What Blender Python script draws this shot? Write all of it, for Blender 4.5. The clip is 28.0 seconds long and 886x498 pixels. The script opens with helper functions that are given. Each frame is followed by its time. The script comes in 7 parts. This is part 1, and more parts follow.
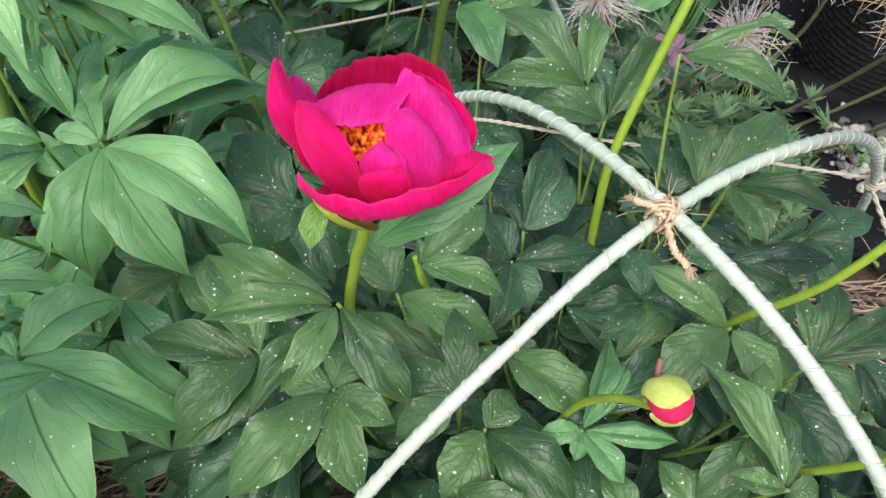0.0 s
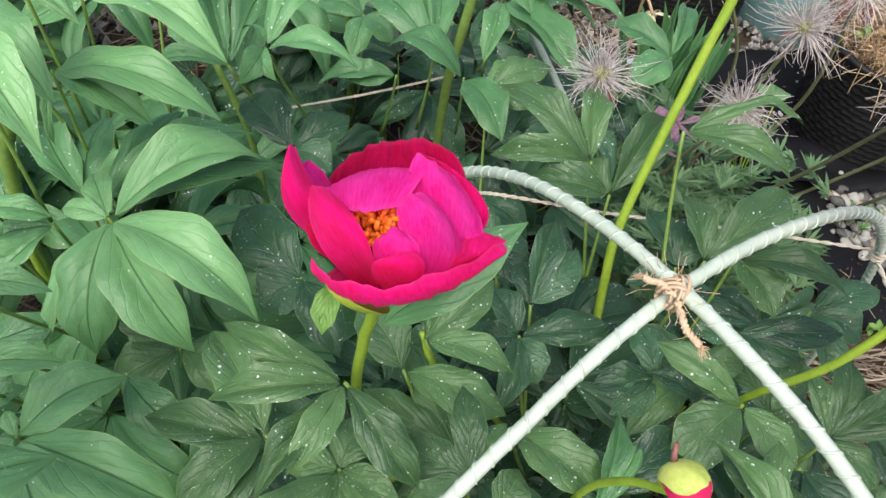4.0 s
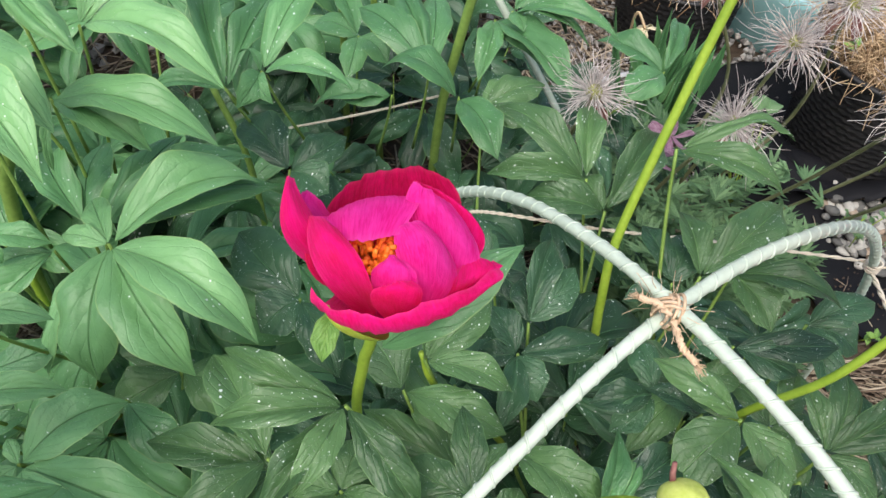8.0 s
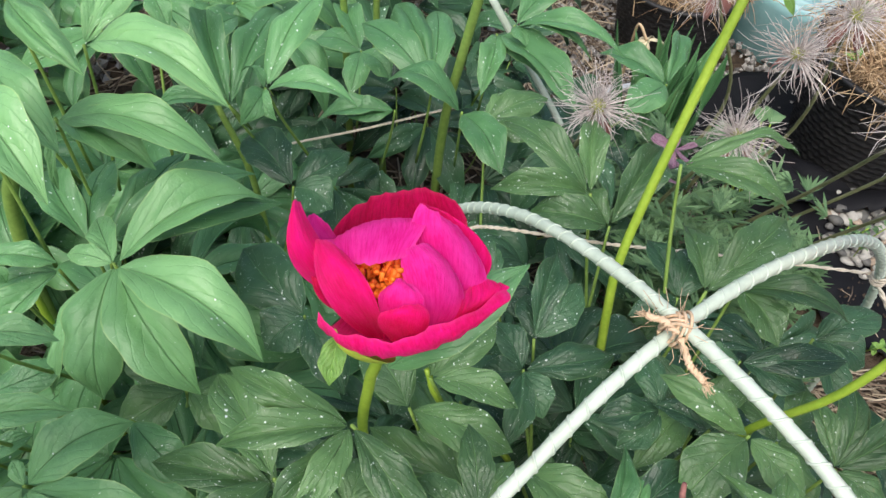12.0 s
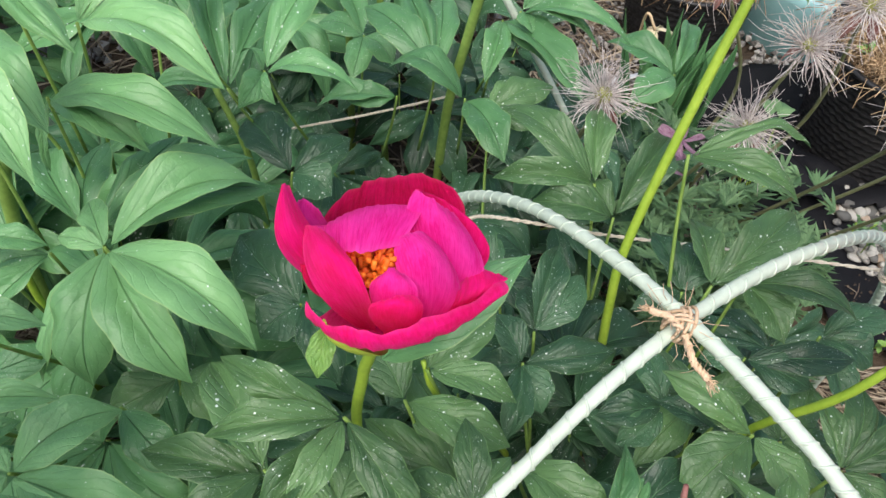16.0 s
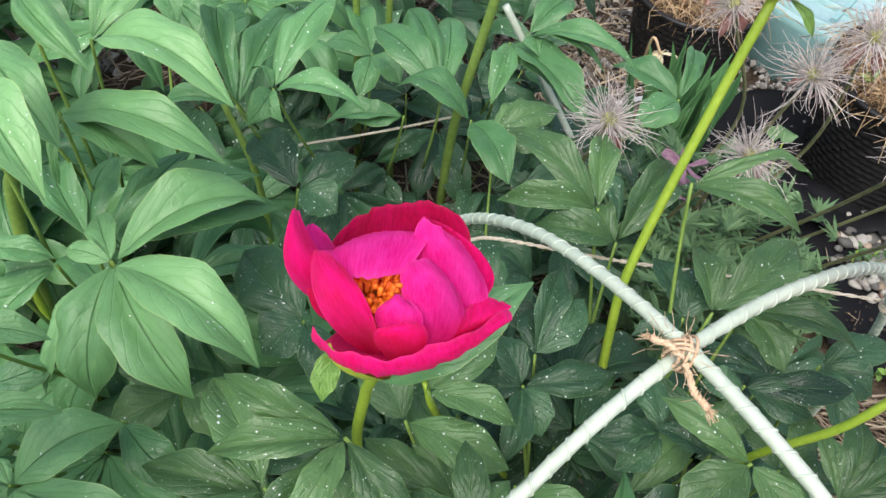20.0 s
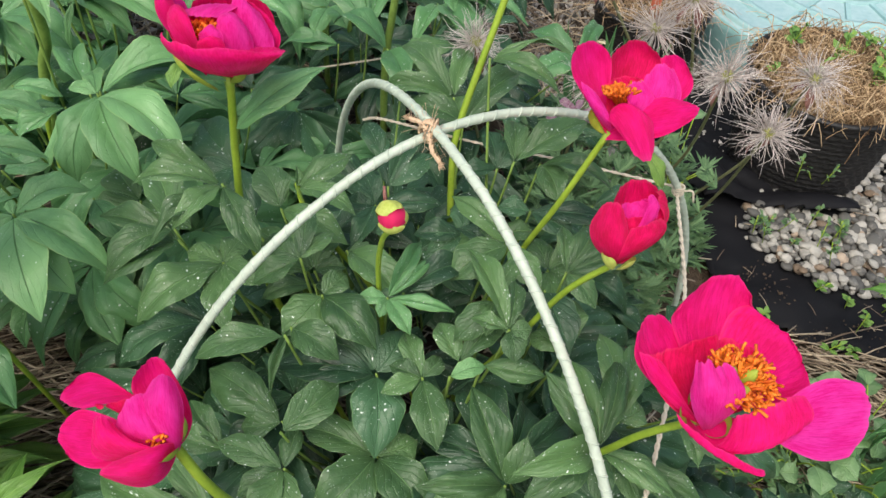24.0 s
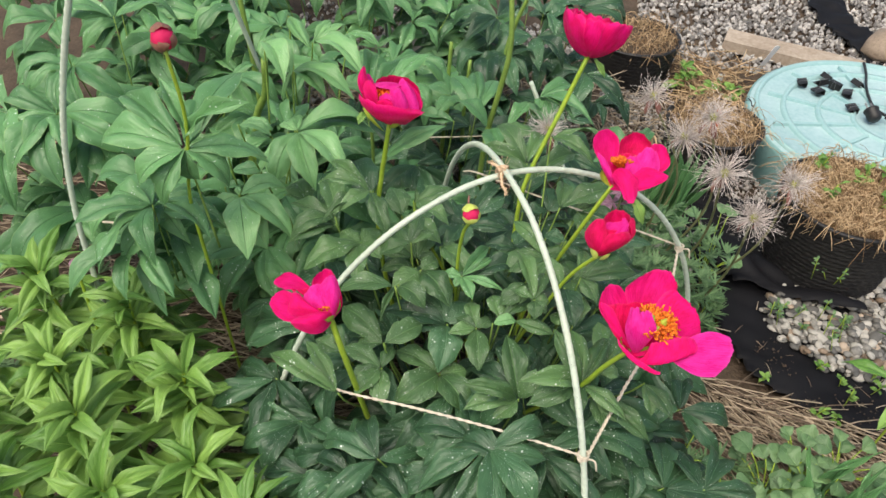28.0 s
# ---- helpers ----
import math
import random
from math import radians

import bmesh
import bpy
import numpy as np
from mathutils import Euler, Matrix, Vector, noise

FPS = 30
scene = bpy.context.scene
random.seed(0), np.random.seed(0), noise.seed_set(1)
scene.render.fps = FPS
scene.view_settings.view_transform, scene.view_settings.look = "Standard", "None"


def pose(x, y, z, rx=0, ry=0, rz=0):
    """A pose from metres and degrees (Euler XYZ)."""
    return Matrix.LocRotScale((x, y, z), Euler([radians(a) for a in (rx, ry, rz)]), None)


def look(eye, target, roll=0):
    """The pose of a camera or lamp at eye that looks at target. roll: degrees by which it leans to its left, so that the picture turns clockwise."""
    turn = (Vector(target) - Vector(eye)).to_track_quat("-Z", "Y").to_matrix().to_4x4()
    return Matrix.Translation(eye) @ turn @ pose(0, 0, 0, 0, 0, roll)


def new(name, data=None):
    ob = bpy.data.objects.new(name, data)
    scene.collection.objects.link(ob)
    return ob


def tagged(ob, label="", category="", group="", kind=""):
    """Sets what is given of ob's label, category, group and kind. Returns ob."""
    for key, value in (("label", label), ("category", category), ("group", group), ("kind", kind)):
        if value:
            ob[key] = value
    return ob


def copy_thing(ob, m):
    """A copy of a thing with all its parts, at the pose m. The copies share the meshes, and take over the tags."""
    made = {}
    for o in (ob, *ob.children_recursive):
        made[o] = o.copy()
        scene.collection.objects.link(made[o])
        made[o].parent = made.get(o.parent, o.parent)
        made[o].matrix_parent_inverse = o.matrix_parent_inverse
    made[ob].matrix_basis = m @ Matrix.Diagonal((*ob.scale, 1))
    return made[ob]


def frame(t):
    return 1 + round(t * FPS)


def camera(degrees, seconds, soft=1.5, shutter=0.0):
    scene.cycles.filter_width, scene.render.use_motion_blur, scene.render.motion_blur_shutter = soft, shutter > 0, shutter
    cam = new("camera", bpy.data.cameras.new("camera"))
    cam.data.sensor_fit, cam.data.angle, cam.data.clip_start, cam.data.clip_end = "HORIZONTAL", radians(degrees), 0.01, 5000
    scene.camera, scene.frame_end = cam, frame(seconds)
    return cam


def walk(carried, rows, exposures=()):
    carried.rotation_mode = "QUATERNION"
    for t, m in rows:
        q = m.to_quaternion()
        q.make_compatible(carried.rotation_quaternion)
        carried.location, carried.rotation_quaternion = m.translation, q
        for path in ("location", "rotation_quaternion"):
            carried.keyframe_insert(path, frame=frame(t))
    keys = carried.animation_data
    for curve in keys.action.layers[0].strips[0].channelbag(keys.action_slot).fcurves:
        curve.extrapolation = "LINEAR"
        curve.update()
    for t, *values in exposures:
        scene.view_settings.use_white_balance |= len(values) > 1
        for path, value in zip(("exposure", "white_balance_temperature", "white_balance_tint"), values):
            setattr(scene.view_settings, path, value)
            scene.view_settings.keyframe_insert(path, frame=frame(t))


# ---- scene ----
EXPOSURES = [(0, 0.61, 6450, 10), (22, 0.61, 6450, 10), (24.5, 0.41, 6850, 8), (28, 0.52, 7020, 9)]
cam = camera(60.0, 28.0)
PATH = [
    (0, look((-0.0519, 0.7322, 0.8540), (0.0594, 1.2442, 0.0022), 4.03)),
    (0.5, look((-0.0525, 0.7362, 0.8587), (0.0648, 1.2834, 0.0299), 4.00)),
    (1, look((-0.0521, 0.7381, 0.8594), (0.0701, 1.3016, 0.0424), 3.95)),
    (1.5, look((-0.0532, 0.7390, 0.8567), (0.0684, 1.3073, 0.0429), 3.65)),
    (2, look((-0.0529, 0.7384, 0.8565), (0.0693, 1.3097, 0.0449), 3.50)),
    (2.5, look((-0.0538, 0.7396, 0.8581), (0.0687, 1.3140, 0.0488), 3.47)),
    (3, look((-0.0537, 0.7401, 0.8569), (0.0683, 1.3170, 0.0492), 3.48)),
    (3.5, look((-0.0548, 0.7396, 0.8566), (0.0663, 1.3183, 0.0501), 3.53)),
    (5.5, look((-0.0596, 0.7420, 0.8582), (0.0591, 1.3246, 0.0542), 3.32)),
    (6, look((-0.0624, 0.7425, 0.8591), (0.0557, 1.3263, 0.0557), 3.17)),
    (6.5, look((-0.0603, 0.7428, 0.8593), (0.0592, 1.3267, 0.0563), 3.13)),
    (7, look((-0.0560, 0.7432, 0.8606), (0.0671, 1.3289, 0.0595), 3.19)),
    (7.5, look((-0.0546, 0.7417, 0.8616), (0.0703, 1.3312, 0.0636), 2.97)),
    (8, look((-0.0552, 0.7415, 0.8632), (0.0697, 1.3336, 0.0671), 2.72)),
    (8.5, look((-0.0557, 0.7440, 0.8629), (0.0686, 1.3383, 0.0683), 2.47)),
    (9, look((-0.0559, 0.7443, 0.8629), (0.0682, 1.3390, 0.0685), 2.37)),
    (9.5, look((-0.0565, 0.7452, 0.8643), (0.0670, 1.3422, 0.0716), 2.22)),
    (10, look((-0.0576, 0.7449, 0.8650), (0.0659, 1.3432, 0.0733), 2.18)),
    (10.5, look((-0.0568, 0.7454, 0.8680), (0.0671, 1.3452, 0.0775), 2.16)),
    (11, look((-0.0572, 0.7440, 0.8644), (0.0658, 1.3432, 0.0733), 2.01)),
    (11.5, look((-0.0564, 0.7460, 0.8653), (0.0670, 1.3462, 0.0750), 2.05)),
    (12, look((-0.0562, 0.7458, 0.8655), (0.0673, 1.3482, 0.0769), 2.07)),
    (12.5, look((-0.0570, 0.7455, 0.8658), (0.0676, 1.3466, 0.0764), 2.19)),
    (14.5, look((-0.0518, 0.7503, 0.8649), (0.0726, 1.3503, 0.0746), 2.38)),
    (15, look((-0.0510, 0.7520, 0.8624), (0.0713, 1.3492, 0.0697), 2.46)),
    (15.5, look((-0.0500, 0.7507, 0.8582), (0.0700, 1.3453, 0.0632), 2.56)),
    (16, look((-0.0519, 0.7524, 0.8556), (0.0653, 1.3452, 0.0588), 2.68)),
    (16.5, look((-0.0527, 0.7506, 0.8601), (0.0641, 1.3471, 0.0660), 2.88)),
    (17, look((-0.0565, 0.7508, 0.8599), (0.0592, 1.3499, 0.0676), 2.91)),
    (17.5, look((-0.0576, 0.7489, 0.8592), (0.0573, 1.3509, 0.0689), 2.83)),
    (18, look((-0.0573, 0.7494, 0.8593), (0.0585, 1.3526, 0.0701), 2.94)),
    (18.5, look((-0.0577, 0.7480, 0.8637), (0.0590, 1.3537, 0.0767), 3.13)),
    (19, look((-0.0554, 0.7462, 0.8652), (0.0639, 1.3516, 0.0783), 3.52)),
    (19.5, look((-0.0550, 0.7505, 0.8636), (0.0640, 1.3586, 0.0787), 3.72)),
    (20, look((-0.0535, 0.7539, 0.8614), (0.0639, 1.3618, 0.0761), 3.79)),
    (20.5, look((-0.0532, 0.7568, 0.8580), (0.0578, 1.3628, 0.0703), 3.38)),
    (21, look((-0.0542, 0.7586, 0.8586), (0.0534, 1.3626, 0.0690), 3.35)),
    (21.5, look((-0.0556, 0.7565, 0.8583), (0.0505, 1.3569, 0.0657), 3.45)),
    (22, look((-0.0458, 0.7313, 0.8650), (0.0655, 1.3247, 0.0679), 4.12)),
    (22.2, look((-0.0302, 0.7098, 0.8659), (0.0740, 1.3000, 0.0653), 3.22)),
    (22.4, look((-0.0191, 0.6743, 0.8767), (0.0991, 1.2594, 0.0743), 4.50)),
    (22.5, look((-0.0110, 0.6562, 0.8832), (0.1086, 1.2370, 0.0780), 5.18)),
    (24.5, look((0.0901, 0.4358, 0.9194), (0.1153, 1.1353, 0.2052), 1.19)),
    (25, look((0.1040, 0.3987, 0.9134), (0.0952, 1.1299, 0.2313), -0.02)),
    (25.5, look((0.1205, 0.3720, 0.9044), (0.0958, 1.1189, 0.2399), -0.70)),
    (26, look((0.1174, 0.3772, 0.9117), (0.0939, 1.1313, 0.2554), -0.89)),
    (26.5, look((0.1111, 0.3795, 0.9318), (0.1030, 1.1304, 0.2715), -0.27)),
    (27, look((0.0922, 0.3866, 0.9994), (0.1026, 1.1317, 0.3325), 1.43)),
    (27.5, look((0.0625, 0.2598, 1.0307), (0.0580, 1.0039, 0.3627), 3.05)),
    (28, look((0.1028, 0.1583, 1.0927), (0.0352, 0.9018, 0.4273), 4.01)),
]
walk(cam, PATH, EXPOSURES)

# ---- light ----
world = bpy.data.worlds.new("overcast_sky")
scene.world = world
world.use_nodes = True
wt = world.node_tree
sky = wt.nodes.new("ShaderNodeTexSky")
sky.sky_type = "NISHITA"
sky.sun_disc = False
sky.sun_elevation, sky.sun_rotation = radians(52), radians(200)
sky.air_density, sky.dust_density = 1.0, 3.0
wt.links.new(sky.outputs[0], wt.nodes["Background"].inputs[0])
wt.nodes["Background"].inputs[1].default_value = 0.128
sun = new("sun", bpy.data.lights.new("sun", "SUN"))
sun.data.energy, sun.data.angle, sun.data.color = 2.15, radians(50), (1.0, 0.97, 0.90)
sun.matrix_world = look((-1.0, -0.6, 4.5), (0, 0.9, 0))


# ---- materials ----
def shader(name, rough=0.6, metal=0.0, spec=0.4):
    m = bpy.data.materials.new(name)
    m.use_nodes = True
    nt = m.node_tree
    b = nt.nodes["Principled BSDF"]
    b.inputs["Roughness"].default_value = rough
    b.inputs["Metallic"].default_value = metal
    b.inputs["Specular IOR Level"].default_value = spec
    return m, nt, b


def node(nt, kind, **sockets):
    n = nt.nodes.new(kind)
    for key, value in sockets.items():
        n.inputs[key.replace("_", " ")].default_value = value
    return n


def math_node(nt, op, a, b=None):
    n = nt.nodes.new("ShaderNodeMath")
    n.operation = op
    for k, v in enumerate((a, b)):
        if v is None:
            continue
        if isinstance(v, (int, float)):
            n.inputs[k].default_value = v
        else:
            nt.links.new(v, n.inputs[k])
    return n.outputs[0]


def mixed(nt, fac, a, b):
    """A colour between a and b; fac is a socket or a number."""
    n = nt.nodes.new("ShaderNodeMix")
    n.data_type = "RGBA"
    for k, v in ((0, fac), (6, a), (7, b)):
        if isinstance(v, (int, float)):
            n.inputs[k].default_value = v
        elif isinstance(v, tuple):
            n.inputs[k].default_value = (*v, 1)
        else:
            nt.links.new(v, n.inputs[k])
    return n.outputs[2]


def ramp(nt, value, lo, hi):
    """0 below lo, 1 above hi."""
    n = nt.nodes.new("ShaderNodeMapRange")
    nt.links.new(value, n.inputs[0])
    n.inputs[1].default_value, n.inputs[2].default_value = lo, hi
    return n.outputs[0]


def noise_tex(nt, vector, scale, detail=3.0, rough=0.6):
    n = node(nt, "ShaderNodeTexNoise", Scale=scale, Detail=detail, Roughness=rough)
    if vector is not None:
        nt.links.new(vector, n.inputs["Vector"])
    return n.outputs["Fac"]


def bumped(nt, b, height, strength, distance):
    n = nt.nodes.new("ShaderNodeBump")
    n.inputs["Strength"].default_value, n.inputs["Distance"].default_value = strength, distance
    nt.links.new(height, n.inputs["Height"])
    nt.links.new(n.outputs[0], b.inputs["Normal"])


def rough_stuff(name, dark, light, scale, rough=0.7, bump=0.3, dist=0.002, spread=0.0, spec=0.3, grain=8.0):
    """A surface with stains, grain and a random shade for each object."""
    m, nt, b = shader(name, rough, 0.0, spec)
    pos = nt.nodes.new("ShaderNodeTexCoord").outputs["Object"]
    big = noise_tex(nt, pos, scale)
    fine = noise_tex(nt, pos, scale * grain, 5.0)
    fac = math_node(nt, "ADD", math_node(nt, "MULTIPLY", big, 0.6), math_node(nt, "MULTIPLY", fine, 0.5))
    if spread:
        rnd = nt.nodes.new("ShaderNodeObjectInfo").outputs["Random"]
        isl = nt.nodes.new("ShaderNodeNewGeometry").outputs["Random Per Island"]
        both = math_node(nt, "FRACT", math_node(nt, "ADD", rnd, isl))
        fac = math_node(nt, "ADD", fac, math_node(nt, "MULTIPLY", math_node(nt, "SUBTRACT", both, 0.5), spread))
    nt.links.new(mixed(nt, ramp(nt, fac, 0.3, 0.8), dark, light), b.inputs["Base Color"])
    if bump:
        bumped(nt, b, fine, bump, dist)
    return m


def leaf_material(name, deep, fresh, specks, rim, vary=0.90, shift_tone=0.0, groove=False):
    """Leaf: midrib and side veins along its length, blotches, dried drops and a thin light rim."""
    m, nt, b = shader(name, 0.40, 0.0, 0.50)
    uv = nt.nodes.new("ShaderNodeTexCoord").outputs["UV"]
    sep = nt.nodes.new("ShaderNodeSeparateXYZ")
    nt.links.new(uv, sep.inputs[0])
    rnd = nt.nodes.new("ShaderNodeObjectInfo").outputs["Random"]
    isl = nt.nodes.new("ShaderNodeNewGeometry").outputs["Random Per Island"]
    one = math_node(nt, "FRACT", math_node(nt, "ADD", rnd, isl))
    across = math_node(nt, "ABSOLUTE", math_node(nt, "SUBTRACT", sep.outputs[0], 0.5))
    mid = ramp(nt, across, 0.022, 0.004)
    shift = nt.nodes.new("ShaderNodeCombineXYZ")
    nt.links.new(math_node(nt, "ADD", math_node(nt, "MULTIPLY", sep.outputs[0], 0.42), math_node(nt, "MULTIPLY", one, 31.0)), shift.inputs[0])
    nt.links.new(math_node(nt, "ADD", sep.outputs[1], math_node(nt, "MULTIPLY", one, 17.0)), shift.inputs[1])
    warp = noise_tex(nt, shift.outputs[0], 5.0)
    line = math_node(nt, "SUBTRACT", math_node(nt, "MULTIPLY", sep.outputs[1], 5.0), math_node(nt, "MULTIPLY", across, 5.6))
    line = math_node(nt, "ADD", line, math_node(nt, "MULTIPLY", warp, 1.0))
    tri = math_node(nt, "ABSOLUTE", math_node(nt, "SUBTRACT", math_node(nt, "FRACT", line), 0.5))
    side = ramp(nt, tri, 0.09, 0.0)
    veins = math_node(nt, "MAXIMUM", mid, math_node(nt, "MULTIPLY", side, 0.08 if groove else 0.12))
    blotch = noise_tex(nt, shift.outputs[0], 4.0, 4.0)
    tone = math_node(nt, "ADD", math_node(nt, "MULTIPLY", blotch, 0.7), math_node(nt, "ADD", math_node(nt, "MULTIPLY", one, vary), shift_tone))
    col = mixed(nt, ramp(nt, tone, 0.28, 1.20), deep, fresh)
    # groove: shade of the sunken veins is put into the colour as darker lines
    col = mixed(nt, math_node(nt, "MULTIPLY", veins, 0.55 if groove else 0.40), col, tuple(c * 0.8 for c in deep) if groove else tuple(min(1, c * 2.0 + 0.03) for c in fresh))
    col = mixed(nt, math_node(nt, "MULTIPLY", ramp(nt, across, 0.474, 0.492), 0.42), col, rim)
    if specks:
        vor = nt.nodes.new("ShaderNodeTexVoronoi")
        vor.inputs["Scale"].default_value = 17.0
        nt.links.new(shift.outputs[0], vor.inputs["Vector"])
        where = ramp(nt, noise_tex(nt, shift.outputs[0], 3.0), 0.31, 0.56)
        where = math_node(nt, "MULTIPLY", where, specks)
        grow = math_node(nt, "MULTIPLY", math_node(nt, "MULTIPLY", where, vor.outputs["Color"]), math_node(nt, "ADD", math_node(nt, "MULTIPLY", one, 0.16), 0.20))
        dot = math_node(nt, "LESS_THAN", vor.outputs["Distance"], grow)
        tiny = nt.nodes.new("ShaderNodeTexVoronoi")
        tiny.inputs["Scale"].default_value = 62.0
        nt.links.new(shift.outputs[0], tiny.inputs["Vector"])
        dot = math_node(nt, "MAXIMUM", dot, math_node(nt, "LESS_THAN", tiny.outputs["Distance"], math_node(nt, "MULTIPLY", math_node(nt, "MULTIPLY", where, tiny.outputs["Color"]), 0.24)))
        col = mixed(nt, math_node(nt, "MULTIPLY", dot, 0.85), col, (0.86, 0.93, 0.88))
    nt.links.new(col, b.inputs["Base Color"])
    quilt = math_node(nt, "MULTIPLY", math_node(nt, "SINE", math_node(nt, "MULTIPLY", tri, 3.14)), ramp(nt, noise_tex(nt, shift.outputs[0], 2.6), 0.34, 0.72))
    relief = math_node(nt, "ADD", math_node(nt, "MULTIPLY", mid, -0.8), math_node(nt, "MULTIPLY", noise_tex(nt, shift.outputs[0], 34.0), 0.14))
    relief = math_node(nt, "ADD", relief, math_node(nt, "MULTIPLY", noise_tex(nt, shift.outputs[0], 8.0), 0.80))
    bumped(nt, b, math_node(nt, "ADD", relief, math_node(nt, "MULTIPLY", math_node(nt, "SUBTRACT", math_node(nt, "MULTIPLY", quilt, 0.45), math_node(nt, "MULTIPLY", side, 0.30)), 0.34 if groove else 0.45)), 0.65, 0.0026)
    thin = nt.nodes.new("ShaderNodeBsdfTranslucent")
    nt.links.new(mixed(nt, 0.5, col, fresh), thin.inputs[0])
    both = nt.nodes.new("ShaderNodeMixShader")
    both.inputs[0].default_value = 0.11
    out = nt.nodes["Material Output"]
    nt.links.new(b.outputs[0], both.inputs[1])
    nt.links.new(thin.outputs[0], both.inputs[2])
    nt.links.new(both.outputs[0], out.inputs[0])
    return m


def petal_material(name, deep, light):
    """Silky petal with fine lengthwise streaks, paler towards the rim."""
    m, nt, b = shader(name, 0.55, 0.0, 0.18)
    b.inputs["Sheen Weight"].default_value = 0.05
    uv = nt.nodes.new("ShaderNodeTexCoord").outputs["UV"]
    stretch = nt.nodes.new("ShaderNodeMapping")
    stretch.inputs["Scale"].default_value = (30.0, 3.0, 1.0)
    nt.links.new(uv, stretch.inputs[0])
    streak = noise_tex(nt, stretch.outputs[0], 1.6, 5.0)
    broad = noise_tex(nt, uv, 3.0, 2.0)
    thin_map = nt.nodes.new("ShaderNodeMapping")
    thin_map.inputs["Scale"].default_value = (64.0, 9.0, 1.0)
    nt.links.new(uv, thin_map.inputs[0])
    vein = noise_tex(nt, thin_map.outputs[0], 1.5, 3.0)
    tone = math_node(nt, "ADD", math_node(nt, "MULTIPLY", streak, 0.45), math_node(nt, "MULTIPLY", broad, 0.45))
    tone = math_node(nt, "ADD", tone, math_node(nt, "MULTIPLY", vein, 0.30))
    col = mixed(nt, ramp(nt, tone, 0.50, 0.70), deep, light)
    sep = nt.nodes.new("ShaderNodeSeparateXYZ")
    nt.links.new(uv, sep.inputs[0])
    rim = math_node(nt, "MAXIMUM", ramp(nt, math_node(nt, "ABSOLUTE", math_node(nt, "SUBTRACT", sep.outputs[0], 0.5)), 0.465, 0.50), ramp(nt, sep.outputs[1], 0.955, 1.0))
    col = mixed(nt, math_node(nt, "MULTIPLY", rim, 0.30), col, tuple(min(1.0, c + 0.10) for c in light))
    nt.links.new(col, b.inputs["Base Color"])
    fine = noise_tex(nt, uv, 34.0, 5.0)
    rumple = math_node(nt, "ADD", math_node(nt, "ADD", streak, vein), fine)
    bumped(nt, b, rumple, 0.50, 0.0013)
    thin = nt.nodes.new("ShaderNodeBsdfTranslucent")
    nt.links.new(col, thin.inputs[0])
    both = nt.nodes.new("ShaderNodeMixShader")
    both.inputs[0].default_value = 0.38
    out = nt.nodes["Material Output"]
    nt.links.new(b.outputs[0], both.inputs[1])
    nt.links.new(thin.outputs[0], both.inputs[2])
    nt.links.new(both.outputs[0], out.inputs[0])
    return m


# Leaf greens; the first two are darkened beyond their own to deepen canopy shade.
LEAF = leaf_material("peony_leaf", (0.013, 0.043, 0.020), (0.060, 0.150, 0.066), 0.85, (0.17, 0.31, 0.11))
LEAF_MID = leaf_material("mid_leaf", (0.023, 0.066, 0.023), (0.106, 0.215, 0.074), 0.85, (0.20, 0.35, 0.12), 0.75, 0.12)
LEAF_SOFT = leaf_material("soft_leaf", (0.035, 0.114, 0.042), (0.140, 0.328, 0.124), 0.70, (0.32, 0.46, 0.15), 0.65, 0.22, True)
LEAF_FRESH = leaf_material("fresh_leaf", (0.078, 0.208, 0.070), (0.226, 0.455, 0.182), 0.45, (0.38, 0.52, 0.18), 0.5, 0.25, True)
LEAF_BRIGHT = leaf_material("bright_leaf", (0.085, 0.215, 0.036), (0.235, 0.410, 0.090), 0.0, (0.30, 0.42, 0.10))
LEAF_GREY = leaf_material("grey_green_leaf", (0.066, 0.150, 0.056), (0.165, 0.290, 0.120), 0.0, (0.25, 0.34, 0.20))
PETAL = petal_material("magenta_petal", (0.82, 0.001, 0.135), (0.99, 0.008, 0.270))
PETAL_IN = petal_material("inner_petal", (0.82, 0.004, 0.26), (0.99, 0.045, 0.46))
# Crimson of closed blooms; also shade painted onto inner and back petals.
PETAL_DARK = petal_material("crimson_and_shaded_petal", (0.66, 0.001, 0.068), (0.92, 0.004, 0.160))
PURPLE = petal_material("mauve_petal", (0.30, 0.13, 0.22), (0.58, 0.38, 0.48))
STAMEN = rough_stuff("orange_stamen", (0.52, 0.085, 0.008), (0.86, 0.25, 0.025), 60.0, 0.6, 0.2, 0.0005, 0.5)
STEM = rough_stuff("green_stem", (0.20, 0.33, 0.025), (0.38, 0.52, 0.06), 30.0, 0.45, 0.15, 0.0006, 0.0, 0.4)
STEM_DARK = rough_stuff("old_stem", (0.13, 0.23, 0.045), (0.27, 0.40, 0.09), 30.0, 0.5, 0.2, 0.0006)
STEM_PURPLE = rough_stuff("downy_stem", (0.14, 0.15, 0.06), (0.30, 0.30, 0.16), 40.0, 0.8, 0.3, 0.0006)
SEPAL = rough_stuff("green_sepal", (0.24, 0.33, 0.03), (0.44, 0.52, 0.08), 40.0, 0.5, 0.2, 0.0006)
BUDSKIN = rough_stuff("bud_sepal", (0.34, 0.42, 0.05), (0.60, 0.64, 0.20), 60.0, 0.5, 0.2, 0.0006)
BUD_BROWN = rough_stuff("brown_sepal", (0.13, 0.045, 0.045), (0.34, 0.17, 0.11), 50.0, 0.6, 0.3, 0.0008)
ROD = rough_stuff("pale_rod", (0.40, 0.47, 0.38), (0.60, 0.68, 0.57), 25.0, 0.38, 0.25, 0.0006, 0.0, 0.5)
